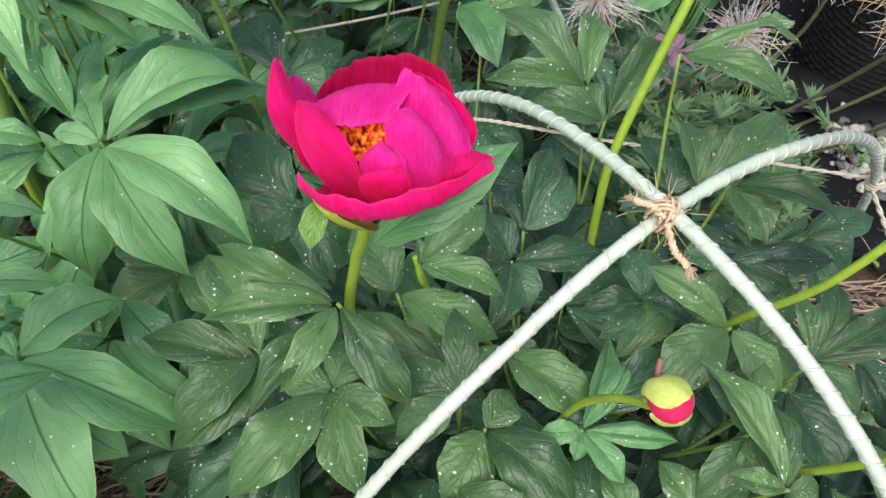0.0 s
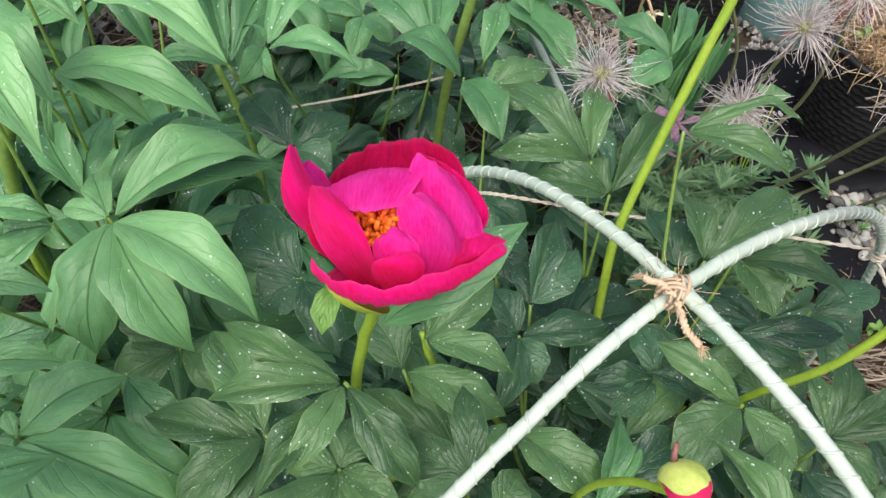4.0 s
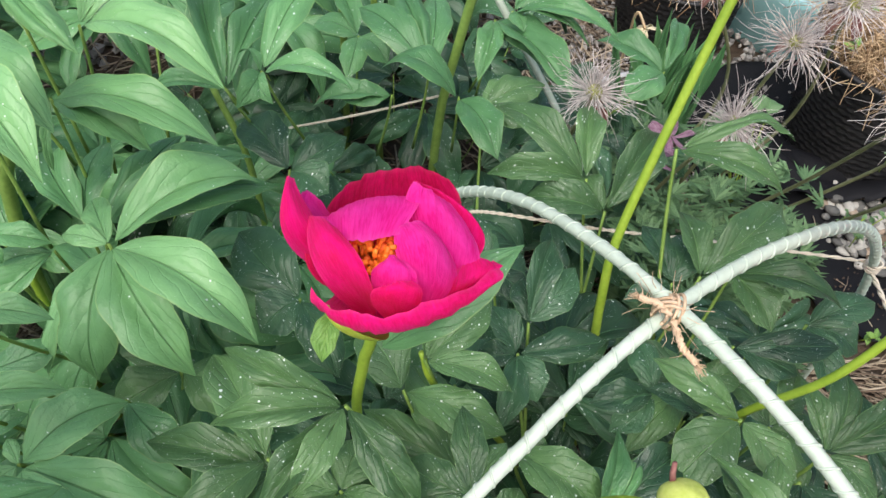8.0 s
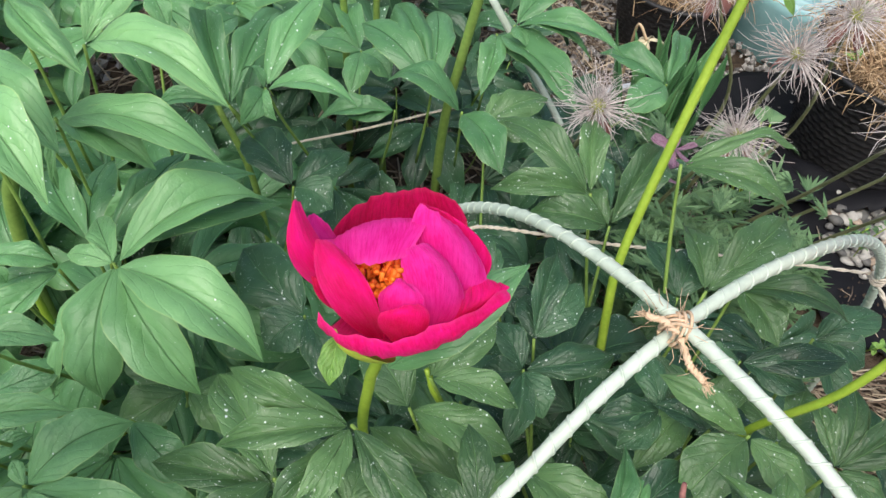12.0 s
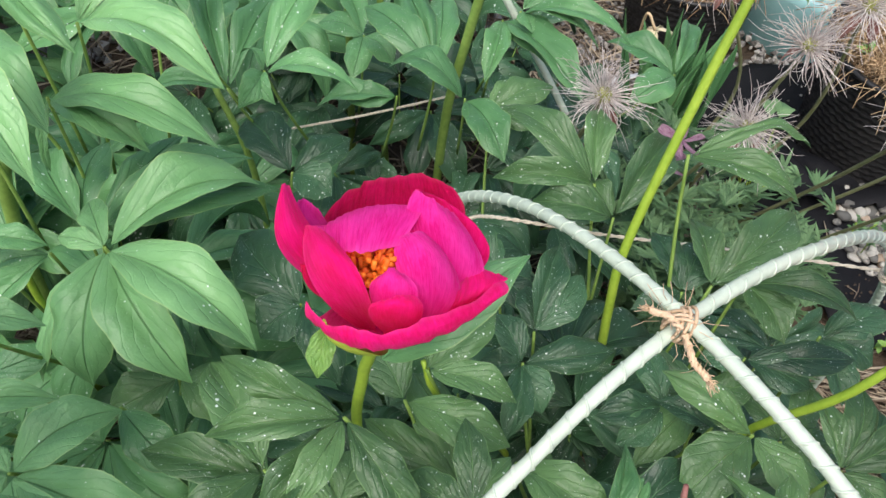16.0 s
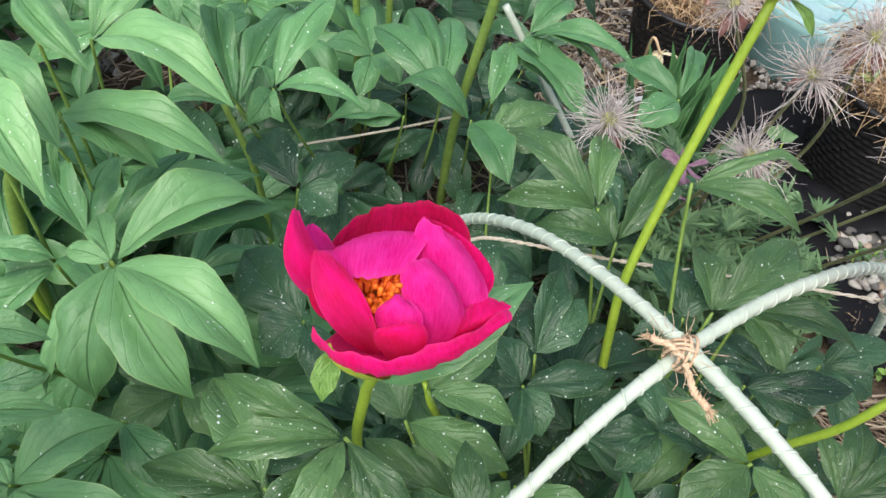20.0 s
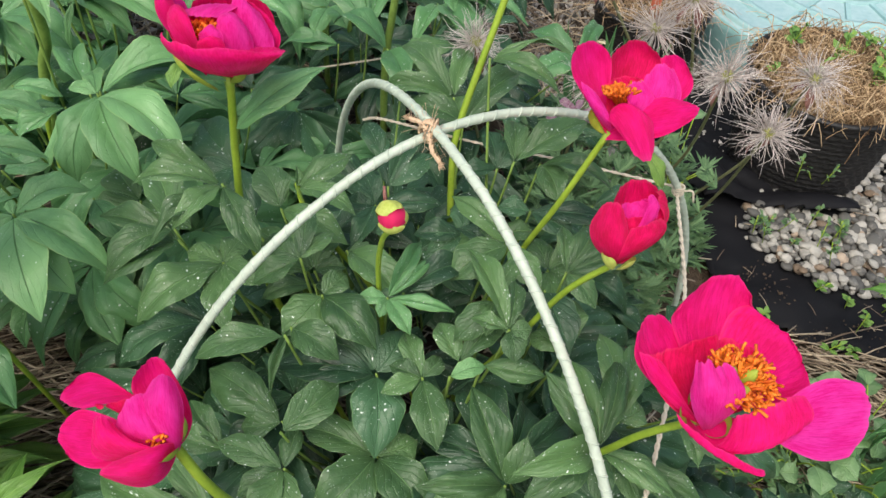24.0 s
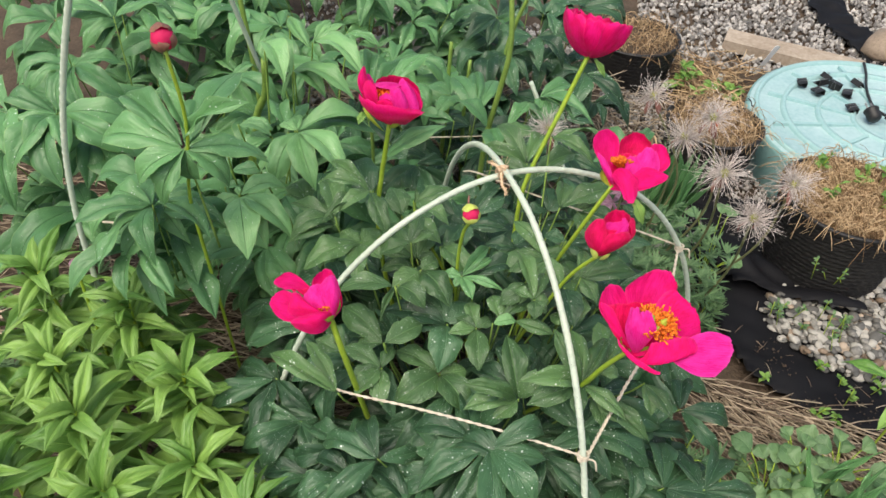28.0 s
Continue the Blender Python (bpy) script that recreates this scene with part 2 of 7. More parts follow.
JUTE = rough_stuff("jute", (0.50, 0.34, 0.21), (0.78, 0.58, 0.41), 90.0, 0.9, 0.6, 0.0008, 0.3)
STRING = rough_stuff("string", (0.50, 0.43, 0.33), (0.76, 0.69, 0.57), 80.0, 0.9, 0.5, 0.0008)
HAIR = rough_stuff("seed_hair", (0.45, 0.385, 0.355), (0.78, 0.71, 0.67), 40.0, 0.7, 0.0, 0.001, 0.7)
HEART = rough_stuff("seed_heart", (0.22, 0.24, 0.06), (0.48, 0.48, 0.20), 90.0, 0.8, 0.5, 0.001)
HUSK = rough_stuff("dry_sepal", (0.20, 0.075, 0.07), (0.46, 0.24, 0.20), 60.0, 0.8, 0.4, 0.001, 0.4)
STRAW = rough_stuff("straw", (0.17, 0.125, 0.09), (0.50, 0.41, 0.30), 8.0, 0.8, 0.3, 0.001, 1.0)
HAY = rough_stuff("dry_grass", (0.22, 0.135, 0.07), (0.62, 0.45, 0.27), 8.0, 0.8, 0.3, 0.001, 0.9)
SOIL = rough_stuff("soil", (0.030, 0.022, 0.016), (0.14, 0.10, 0.07), 14.0, 0.95, 0.9, 0.006)
FABRIC = rough_stuff("black_fabric", (0.003, 0.003, 0.004), (0.010, 0.010, 0.013), 9.0, 0.7, 0.35, 0.001, 0.0, 0.22, 60.0)
PLASTIC = rough_stuff("black_plastic", (0.008, 0.008, 0.009), (0.026, 0.025, 0.025), 20.0, 0.5, 0.2, 0.0008, 0.0, 0.45)
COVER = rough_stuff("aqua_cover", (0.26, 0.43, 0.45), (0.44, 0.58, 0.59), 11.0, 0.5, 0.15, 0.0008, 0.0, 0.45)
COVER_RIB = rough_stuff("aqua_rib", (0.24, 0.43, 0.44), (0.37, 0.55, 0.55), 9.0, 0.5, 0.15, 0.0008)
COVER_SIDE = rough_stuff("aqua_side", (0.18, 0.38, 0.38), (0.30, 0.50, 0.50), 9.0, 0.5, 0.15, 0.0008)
STEEL = rough_stuff("bright_wire", (0.12, 0.12, 0.125), (0.28, 0.28, 0.28), 60.0, 0.3, 0.1, 0.0004, 0.0, 0.6)
PEBBLE = rough_stuff("pebble", (0.11, 0.107, 0.10), (0.42, 0.40, 0.36), 30.0, 0.6, 0.25, 0.001, 1.0)
PEBBLE_TAN = rough_stuff("tan_pebble", (0.18, 0.13, 0.09), (0.44, 0.35, 0.27), 30.0, 0.6, 0.25, 0.001, 0.8)
GRAVEL = rough_stuff("grey_gravel", (0.17, 0.16, 0.15), (0.52, 0.49, 0.46), 40.0, 0.85, 0.6, 0.004, 1.0)
TAG = rough_stuff("white_tag", (0.68, 0.69, 0.70), (0.84, 0.84, 0.83), 20.0, 0.5, 0.1, 0.0005)
ORANGE = rough_stuff("orange_tag", (0.60, 0.12, 0.06), (0.78, 0.22, 0.12), 20.0, 0.5, 0.1, 0.0005)
WOOD = rough_stuff("weathered_wood", (0.24, 0.18, 0.13), (0.50, 0.42, 0.34), 12.0, 0.8, 0.5, 0.002)
CREAM = rough_stuff("cream_petal", (0.55, 0.45, 0.28), (0.80, 0.72, 0.52), 60.0, 0.7, 0.3, 0.001)


# ---- building helpers ----
def mesh_of(name, verts, faces, mat, uvs=None, smooth=True):
    me = bpy.data.meshes.new(name)
    me.from_pydata([tuple(v) for v in verts], [], faces)
    me.materials.append(mat)
    if uvs is not None:
        layer = me.uv_layers.new(name="UVMap")
        flat = np.asarray(uvs, dtype=np.float32)[[l.vertex_index for l in me.loops]]
        layer.data.foreach_set("uv", flat.ravel())
    me.polygons.foreach_set("use_smooth", [smooth] * len(me.polygons))
    me.update()
    return me


def thing(name, place, label, category, group="", kind=""):
    ob = new(name)
    ob.empty_display_size = 0.02
    ob.location = place
    return tagged(ob, label, category, group, kind)


WORLD = {}


def whereabouts(ob):
    """The world pose of a thing or part."""
    return WORLD[ob.name] if ob.name in WORLD else Matrix.Translation(ob.location)


def part(name, me, parent, label="", m=None):
    """A mesh in world coordinates (or a unit mesh at the world pose m) as a part of a thing or of a part."""
    ob = new(name, me)
    ob.parent = parent
    WORLD[ob.name] = m if m is not None else Matrix.Identity(4)
    ob.matrix_basis = whereabouts(parent).inverted() @ WORLD[ob.name]
    if label:
        ob["label"] = label
    return ob


def solo(name, me, label, category, group="", kind="", m=None):
    ob = new(name, me)
    if m is not None:
        ob.matrix_basis = m
    return tagged(ob, label, category, group, kind)


def spline(points, n):
    """n + 1 points on a smooth curve through the given ones."""
    p = [Vector(q) for q in points]
    p = [p[0] * 2 - p[1]] + p + [p[-1] * 2 - p[-2]]
    out = []
    spans = len(p) - 3
    for k in range(n + 1):
        t = k / n * spans
        i = min(int(t), spans - 1)
        f = t - i
        a, b, c, d = p[i : i + 4]
        out.append(0.5 * (2 * b + (c - a) * f + (2 * a - 5 * b + 4 * c - d) * f * f + (3 * b - a - 3 * c + d) * f**3))
    return out


def tube_data(points, radius, sides=8, start=0):
    """Vertices and faces of a closed tube; radius is a number or a function of (share of the way, metres, angle)."""
    pts = [Vector(q) for q in points]
    verts, faces = [], []
    up = Vector((0, 0, 1))
    run = 0.0
    for k, q in enumerate(pts):
        ahead = (pts[min(k + 1, len(pts) - 1)] - pts[max(k - 1, 0)]).normalized()
        if k == 0:
            side = ahead.cross(up if abs(ahead.z) < 0.9 else Vector((1, 0, 0))).normalized()
        else:
            side = (side - ahead * side.dot(ahead)).normalized()
            run += (q - pts[k - 1]).length
        top = side.cross(ahead)
        for j in range(sides):
            a = 2 * math.pi * j / sides
            r = radius(k / (len(pts) - 1), run, a) if callable(radius) else radius
            verts.append(q + (side * math.cos(a) + top * math.sin(a)) * r)
    for k in range(len(pts) - 1):
        for j in range(sides):
            a, b = start + k * sides + j, start + k * sides + (j + 1) % sides
            faces.append((a, b, b + sides, a + sides))
    faces.append(tuple(start + j for j in reversed(range(sides))))
    faces.append(tuple(start + (len(pts) - 1) * sides + j for j in range(sides)))
    return verts, faces


def tube(name, points, radius, mat, sides=8):
    v, f = tube_data(points, radius, sides)
    return mesh_of(name, v, f, mat)


def tapered(r0, r1):
    return lambda share, run, a: r0 + (r1 - r0) * share


def lathe(name, profile, mat, steps=48, centre=(0, 0, 0), wobble=None, cap=True):
    """A closed or open turned body from (radius, height) pairs."""
    verts, faces = [], []
    for r, z in profile:
        for j in range(steps):
            a = 2 * math.pi * j / steps
            rr = r + (wobble(a, z) if wobble else 0)
            verts.append((centre[0] + rr * math.cos(a), centre[1] + rr * math.sin(a), centre[2] + z))
    for k in range(len(profile) - 1):
        for j in range(steps):
            a, b = k * steps + j, k * steps + (j + 1) % steps
            faces.append((a, b, b + steps, a + steps))
    if cap and profile[-1][0] > 1e-4:
        faces.append(tuple((len(profile) - 1) * steps + j for j in range(steps)))
    return mesh_of(name, verts, faces, mat)


# ---- leaves ----
def leaf_mesh(name, mat, arch, seed, blunt=0.0, ups=8, alongs=16):
    """A leaf of length 1 along y and width 1: a groove at its midrib, bulging halves, arched and wavy."""
    rng = random.Random(seed)
    ph, wave, fold = rng.uniform(0, 6), rng.uniform(0.02, 0.07), rng.uniform(0.20, 0.75)
    side, twist, fall = rng.uniform(-0.10, 0.10), rng.uniform(-0.35, 0.35), rng.uniform(0.3, 1.15)
    uneven = rng.uniform(-0.12, 0.12)
    swell, blade_end = rng.uniform(0.96, 1.20), 0.10 - 0.06 * blunt
    verts, uvs, faces = [], [], []
    for k in range(alongs + 1):
        v = k / alongs
        half = max(0.008, 0.51 * max(0.0, math.sin(math.pi * v**swell)) ** 0.66 * (1 - max(0.0, (v - 0.72) / 0.28) ** 2 * 0.45) * (1 - v * 0.999) ** blade_end)
        mid_z = arch * 4 * v * (1 - v) - arch * 0.9 * v**3 + arch * 0.9 * v
        mid_x = side * math.sin(math.pi * v)
        for j in range(ups + 1):
            u = 2 * j / ups - 1
            w = half * (1 + (uneven if u > 0 else -uneven))
            edge = abs(u) ** 1.5
            x = mid_x + u * w * (1 - 0.05 * math.sin(v * 19 + ph + u))
            z = mid_z + w * fold * (abs(u) ** 0.8 - fall * u * u) * 0.62 + 0.5 * twist * u * w * v
            z += wave * edge * math.sin(v * 11 + ph + (2 if u > 0 else 0)) * w * 2
            z += 0.004 * math.sin(v * 29 - abs(u) * 6 + ph) * (1 - 0.7 * abs(u)) * abs(u) ** 0.5 * math.sin(math.pi * v)
            verts.append((x, v, z))
            uvs.append((0.5 + u * 0.5, v))
    for k in range(alongs):
        for j in range(ups):
            a = k * (ups + 1) + j
            faces.append((a, a + 1, a + ups + 2, a + ups + 1))
    return mesh_of(name, verts, faces, mat, uvs)


def leaf_set(name, mat, blunt=0.0):
    return {a: [leaf_mesh(name, mat, a, 31 * k + int(a * 100), blunt) for k in range(7)] for a in (0.03, 0.10, 0.17, 0.28)}


LEAVES = {
    "deep": leaf_set("leaflet", LEAF),
    "mid": leaf_set("leaflet", LEAF_MID),
    "soft": leaf_set("leaflet", LEAF_SOFT),
    "fresh": leaf_set("leaflet", LEAF_FRESH),
    "bright": leaf_set("leaflet", LEAF_BRIGHT),
    "grey": leaf_set("leaflet", LEAF_GREY, 1.0),
}
UP = Vector((0.0, -0.28, 1.0)).normalized()
dice = random.Random(5)


def leaf_pose(base, tip, width, roll=0.0):
    base, tip = Vector(base), Vector(tip)
    y = tip - base
    length = y.length
    y.normalize()
    z = (UP - y * UP.dot(y))
    if z.length < 0.2:
        z = Vector((0, -1, 0.2)) - y * Vector((0, -1, 0.2)).dot(y)
    z.normalize()
    z = Matrix.Rotation(radians(roll), 3, y) @ z
    x = y.cross(z)
    m = Matrix((x * width, y * length, z * length)).transposed().to_4x4()
    m.translation = base
    return m


def leaf_of(parent, base, tip, width, roll=0.0, arch=0.07, tone="deep", name="leaflet"):
    sorts = LEAVES[tone]
    me = dice.choice(sorts[min(sorts, key=lambda a: abs(a - arch))])
    return part(name, me, parent, "", leaf_pose(base, tip, width, roll))


def peony(place, label):
    return thing("peony_plant", place, label, "plant")


def leaf(plant, node_at, tips, tone="deep", stalk_mat=None, thin=1.0):
    """A compound leaf: its stalk from the crown of the plant, and its leaflets."""
    joint = Vector(node_at)
    foot = plant.location.copy()
    foot.z = 0.02
    low = joint.lerp(foot, 0.24) + Vector((dice.uniform(-0.02, 0.02), dice.uniform(-0.02, 0.02), -0.03))
    stalk = part("leaf_stalk", tube("leaf_stalk", spline([low, joint.lerp(low, 0.3) - Vector((0, 0, 0.008)), joint], 6), tapered(0.0015 * thin, 0.0011 * thin), stalk_mat or STEM_DARK, 6), plant)
    for tip, width, roll, arch in tips:
        tip = Vector(tip)
        root = joint + (tip - joint) * 0.04
        leaf_of(stalk, root, tip, width, roll + dice.uniform(-7, 7), arch, tone)
    return stalk


def spray(plant, joint, heading, size, count, tone, droop=0.25, spread=230.0):
    """A loose compound leaf with leaflets fanned about a heading (degrees)."""
    tips = []
    joint = Vector(joint)
    for k in range(count):
        a = radians(heading + spread * ((k + 0.5) / count - 0.5) + dice.uniform(-12, 12))
        r = size * dice.uniform(0.75, 1.15) * (1.0 - 0.25 * abs((k + 0.5) / count - 0.5))
        fall = r * dice.uniform(droop - 0.25, droop + 0.2)
        tips.append((joint + Vector((math.cos(a) * r, math.sin(a) * r, -fall)), r * dice.uniform(0.34, 0.46), dice.uniform(-25, 25), dice.choice((0.07, 0.1, 0.17, 0.17, 0.28))))
    return leaf(plant, joint, tips, tone, STEM_DARK, 0.75)


def stem(plant, points, r0, r1, mat=STEM, name="stem", label=""):
    return part(name, tube(name, spline(points, 14), tapered(r0, r1), mat, 8), plant, label)


# ---- flowers ----
def petal_mesh(name, mat, length, width, start, end, cup, seed, ruffle=0.05, flare=0.0, notch=0.0):
    """A petal from the origin outwards along +x: its slope runs from start to end degrees (90 upright, more leans inwards); cup: how far its sides close in."""
    rng = random.Random(seed)
    ph, ph2 = rng.uniform(0, 6), rng.uniform(0, 6)
    ups, alongs = 14, 16
    verts, uvs, faces = [], [], []
    x = z = 0.0
    for k in range(alongs + 1):
        v = k / alongs
        slope = radians(start + (end - start) * v**0.8 + flare * v**5)
        half = 0.5 * width * (0.22 + 0.78 * math.sin(min(1.0, v * 1.12) * math.pi * 0.5) ** 0.8) * max(0.0, 1 - max(0.0, (v - 0.66) / 0.40) ** 3.0) ** 0.5
        for j in range(ups + 1):
            u = 2 * j / ups - 1
            ang = u * cup
            across = half * (math.sin(ang) / max(math.sin(cup), 0.2) if cup > 0.05 else u)
            inward = half * (1 - math.cos(ang)) / max(math.sin(cup), 0.2)
            edge = abs(u) ** 2 * 0.5 + v**4 * 0.7
            rip = ruffle * length * edge * (math.sin(u * 9 + ph + v * 5) * 0.6 + math.sin(u * 21 + ph2) * 0.25)
            inner = Vector((-math.sin(slope), 0, math.cos(slope)))
            p = Vector((x, across, z)) + inner * (inward + rip)
            p.x += notch * length * v**6 * math.sin(u * 13 + ph) * math.cos(slope)
            p.z += notch * length * v**6 * math.sin(u * 13 + ph) * math.sin(slope)
            p += inner * 0.02 * length * math.sin(v * 5 + u * 3 + ph)
            verts.append(p)
            uvs.append((0.5 + u * 0.5, v))
        x += math.cos(slope) * length / alongs
        z += math.sin(slope) * length / alongs
    for k in range(alongs):
        for j in range(ups):
            a = k * (ups + 1) + j
            faces.append((a, a + 1, a + ups + 2, a + ups + 1))
    return mesh_of(name, verts, faces, mat, uvs)


def petal(flower, at, tilt, az, length, width, start, end, cup=0.8, seed=1, mat=None, ruffle=0.05, flare=0.0, notch=0.02, out=0.004):
    """A petal of a flower whose base is at `at`; tilt is the turn of the whole flower."""
    me = petal_mesh("petal", mat or PETAL, length, width, start, end, cup, seed, ruffle, flare, notch)
    m = Matrix.Translation(at) @ tilt @ Matrix.Rotation(radians(az), 4, "Z") @ Matrix.Translation((out, 0, 0))
    return part("petal", me, flower, "", m)


def shell_petal(flower, at, belly, brim, seed, mat=None, ruffle=0.03, corner=0.2, foot=(0, 0, 0), spread=0.2, kind="petal"):
    """A petal from its foot over a belly to a brim, both given by one side, the middle and the other side (offsets from the base of the flower); crinkled lengthwise, its brim a little torn."""
    rng = random.Random(seed)
    ph, ph2, ph3 = rng.uniform(0, 6), rng.uniform(0, 6), rng.uniform(0, 6)
    ups, alongs = 26, 22
    belly, brim, foot = [Vector(q) for q in belly], [Vector(q) for q in brim], Vector(foot)
    low = [foot + (q - belly[1]) * spread for q in belly]
    wide = (belly[2] - belly[0]).length * 0.5

    def across(row, u):
        return row[0] * (u * (u - 1) / 2) + row[1] * (1 - u * u) + row[2] * (u * (u + 1) / 2)

    def at_uv(u, v):
        u *= 1 - corner * max(0.0, (v - 0.55) / 0.45) ** 3
        a, b, c = across(low, u), across(belly, u), across(brim, u)
        return a * ((2 * v - 1) * (v - 1)) + b * (4 * v * (1 - v)) + c * (v * (2 * v - 1))

    verts, uvs, faces = [], [], []
    for k in range(alongs + 1):
        v = k / alongs
        for j in range(ups + 1):
            u = 2 * j / ups - 1
            p = at_uv(u, v)
            du, dv = at_uv(u + 0.02, v) - p, p - at_uv(u, v - 0.02)
            n = du.cross(dv).normalized()
            edge = abs(u) ** 3 * 0.5 + v**4
            rip = ruffle * edge * (math.sin(u * 5 + ph + v * 3) + 0.4 * math.sin(u * 16 + ph2))
            rip += 0.018 * v * (math.sin(u * 26 + ph3 + 2 * math.sin(v * 5 + ph)) + 0.6 * math.sin(u * 47 + ph2 + 3 * math.sin(v * 4)))
            tear = ruffle * 0.9 * v**6 * (math.sin(u * 9 + ph2) + 0.6 * math.sin(u * 23 + ph3))
            verts.append(p + n * wide * rip + dv.normalized() * wide * tear)
            uvs.append((0.5 + u * 0.5, v))
    for k in range(alongs):
        for j in range(ups):
            a = k * (ups + 1) + j
            faces.append((a, a + 1, a + ups + 2, a + ups + 1))
    return part(kind, mesh_of(kind, verts, faces, mat or PETAL, uvs), flower, "", Matrix.Translation(at))


def stamens(flower, at, tilt, radius, height, count, seed):
    """A tuft of orange anthers on thin threads."""
    rng = random.Random(seed)
    verts, faces = [], []
    for _ in range(count):
        a, r = rng.uniform(0, 6.283), radius * math.sqrt(rng.uniform(0.02, 1))
        foot = Vector((0.3 * r * math.cos(a), 0.3 * r * math.sin(a), 0.004))
        top = Vector((r * math.cos(a), r * math.sin(a), height * rng.uniform(0.75, 1.1)))
        tip = top + Vector((rng.uniform(-1, 1) * 0.004 + 0.0025 * math.cos(a), rng.uniform(-1, 1) * 0.004 + 0.0025 * math.sin(a), rng.uniform(0.002, 0.006)))
        for pts, rad in (([foot, foot.lerp(top, 0.6) + Vector((0, 0, 0.001)), top], 0.0004), ([top, top.lerp(tip, 0.5) + Vector((rng.uniform(-1, 1) * 0.0012, rng.uniform(-1, 1) * 0.0012, 0)), tip], 0.0010)):
            v, f = tube_data(pts, rad, 5, len(verts))
            verts += v
            faces += f
    return tagged(part("stamen_tuft", mesh_of("stamen_tuft", verts, faces, STAMEN), flower, "tuft of orange stamens", Matrix.Translation(at) @ tilt), kind="stuff")


def sepal_ring(flower, at, tilt, size, azimuths, mat=SEPAL):
    for k, az in enumerate(azimuths):
        me = petal_mesh("sepal", mat, size, size * 0.85, 15, 75, 0.9, 40 + k, 0.02)
        m = Matrix.Translation(at) @ tilt @ Matrix.Rotation(radians(az), 4, "Z") @ Matrix.Translation((0.002, 0, -0.002))
        part("sepal", me, flower, "yellow-green cupped sepal", m)


def flower(at, label, category="flower"):
    return thing("peony_flower", at, label, category, "peony flowers")


# ---- ground ----
def lie(x):
    """Height of the soil: the bed drops to a lower path beside it."""
    f = min(1.0, max(0.0, (x - 0.30) / 0.22))
    return -0.078 * f * f * (3 - 2 * f)


def ground_sheet():
    """Soil to the horizon, finer and uneven where the beds are."""
    xs = [-60, -15, -5, -2.5] + [-1.6 + 0.06 * k for k in range(62)] + [2.6, 5, 15, 60]
    ys = [-60, -15, -4, -1.0] + [-0.4 + 0.06 * k for k in range(66)] + [4.2, 6, 15, 60]
    verts, faces = [], []
    for y in ys:
        for x in xs:
            near = abs(x) < 2.3 and -0.5 < y < 3.7
            z = (noise.noise((x * 5, y * 5, 0)) * 0.012 + noise.noise((x * 17, y * 17, 3)) * 0.005 - 0.008 + lie(x)) if near else lie(x) - 0.03
            verts.append((x, y, z))
    n = len(xs)
    for j in range(len(ys) - 1):
        for k in range(n - 1):
            faces.append((j * n + k, j * n + k + 1, (j + 1) * n + k + 1, (j + 1) * n + k))
    return mesh_of("ground", verts, faces, SOIL)


solo("ground", ground_sheet(), "dark brown garden soil with dry litter", "soil", kind="structure")


def inside(poly, x, y):
    hit = False
    for k in range(len(poly)):
        (x0, y0), (x1, y1) = poly[k - 1], poly[k]
        if (y0 > y) != (y1 > y) and x < (x1 - x0) * (y - y0) / (y1 - y0) + x0:
            hit = not hit
    return hit


def cloth(name, x0, x1, y0, y1, holds, fold, step=0.012, base=0.008):
    """A creased sheet lying on the soil where holds(x, y) says so, with its underside."""
    nx, ny = int((x1 - x0) / step), int((y1 - y0) / step)
    index, verts, faces = {}, [], []
    for j in range(ny + 1):
        for k in range(nx + 1):
            x, y = x0 + k * step, y0 + j * step
            wave = noise.noise((x * 7, y * 4, 9)) * 0.5 + abs(noise.noise((x * 12 + y * 5, y * 11, 4))) * 0.7
            index[k, j] = len(verts)
            verts.append((x, y, lie(x) + base + fold * max(0.0, wave + 0.25) + noise.noise((x * 40, y * 40, 1)) * 0.0012))
    for j in range(ny):
        for k in range(nx):
            if holds(x0 + (k + 0.5) * step, y0 + (j + 0.5) * step):
                faces.append((index[k, j], index[k + 1, j], index[k + 1, j + 1], index[k, j + 1]))
    me = mesh_of(name, verts, faces, FABRIC)
    bm = bmesh.new()
    bm.from_mesh(me)
    bmesh.ops.delete(bm, geom=[v for v in bm.verts if not v.link_faces], context="VERTS")
    shell = bmesh.ops.extrude_face_region(bm, geom=bm.faces[:])
    bmesh.ops.translate(bm, verts=[g for g in shell["geom"] if isinstance(g, bmesh.types.BMVert)], vec=(0, 0, 0.0015))
    bm.to_mesh(me)
    bm.free()
    return me


FABRIC_EDGE = [(0.528, 1.618), (0.547, 1.446), (0.590, 1.296), (0.633, 1.191), (0.721, 1.132), (0.865, 1.082), (1.166, 1.051), (1.669, 1.153), (1.681, 1.898), (1.121, 1.764), (0.786, 1.772), (0.563, 1.778)]
solo(
    "weed_fabric",
    cloth("weed_fabric", 0.44, 1.69, 0.96, 1.96, lambda x, y: inside(FABRIC_EDGE, x + 0.015 * noise.noise((x * 9, y * 9, 7)), y), 0.028),
    "creased black weed-barrier fabric lying on the soil",
    "fabric",
)
solo(
    "fabric_strip",
    cloth("fabric_strip", 1.0, 1.7, 2.44, 3.45, lambda x, y: abs((x - 1.24) - (2.91 - y) * 0.15 - 0.03 * math.sin(y * 8)) < 0.062, 0.05),
    "crumpled strip of black fabric across grey gravel",
    "fabric",
)


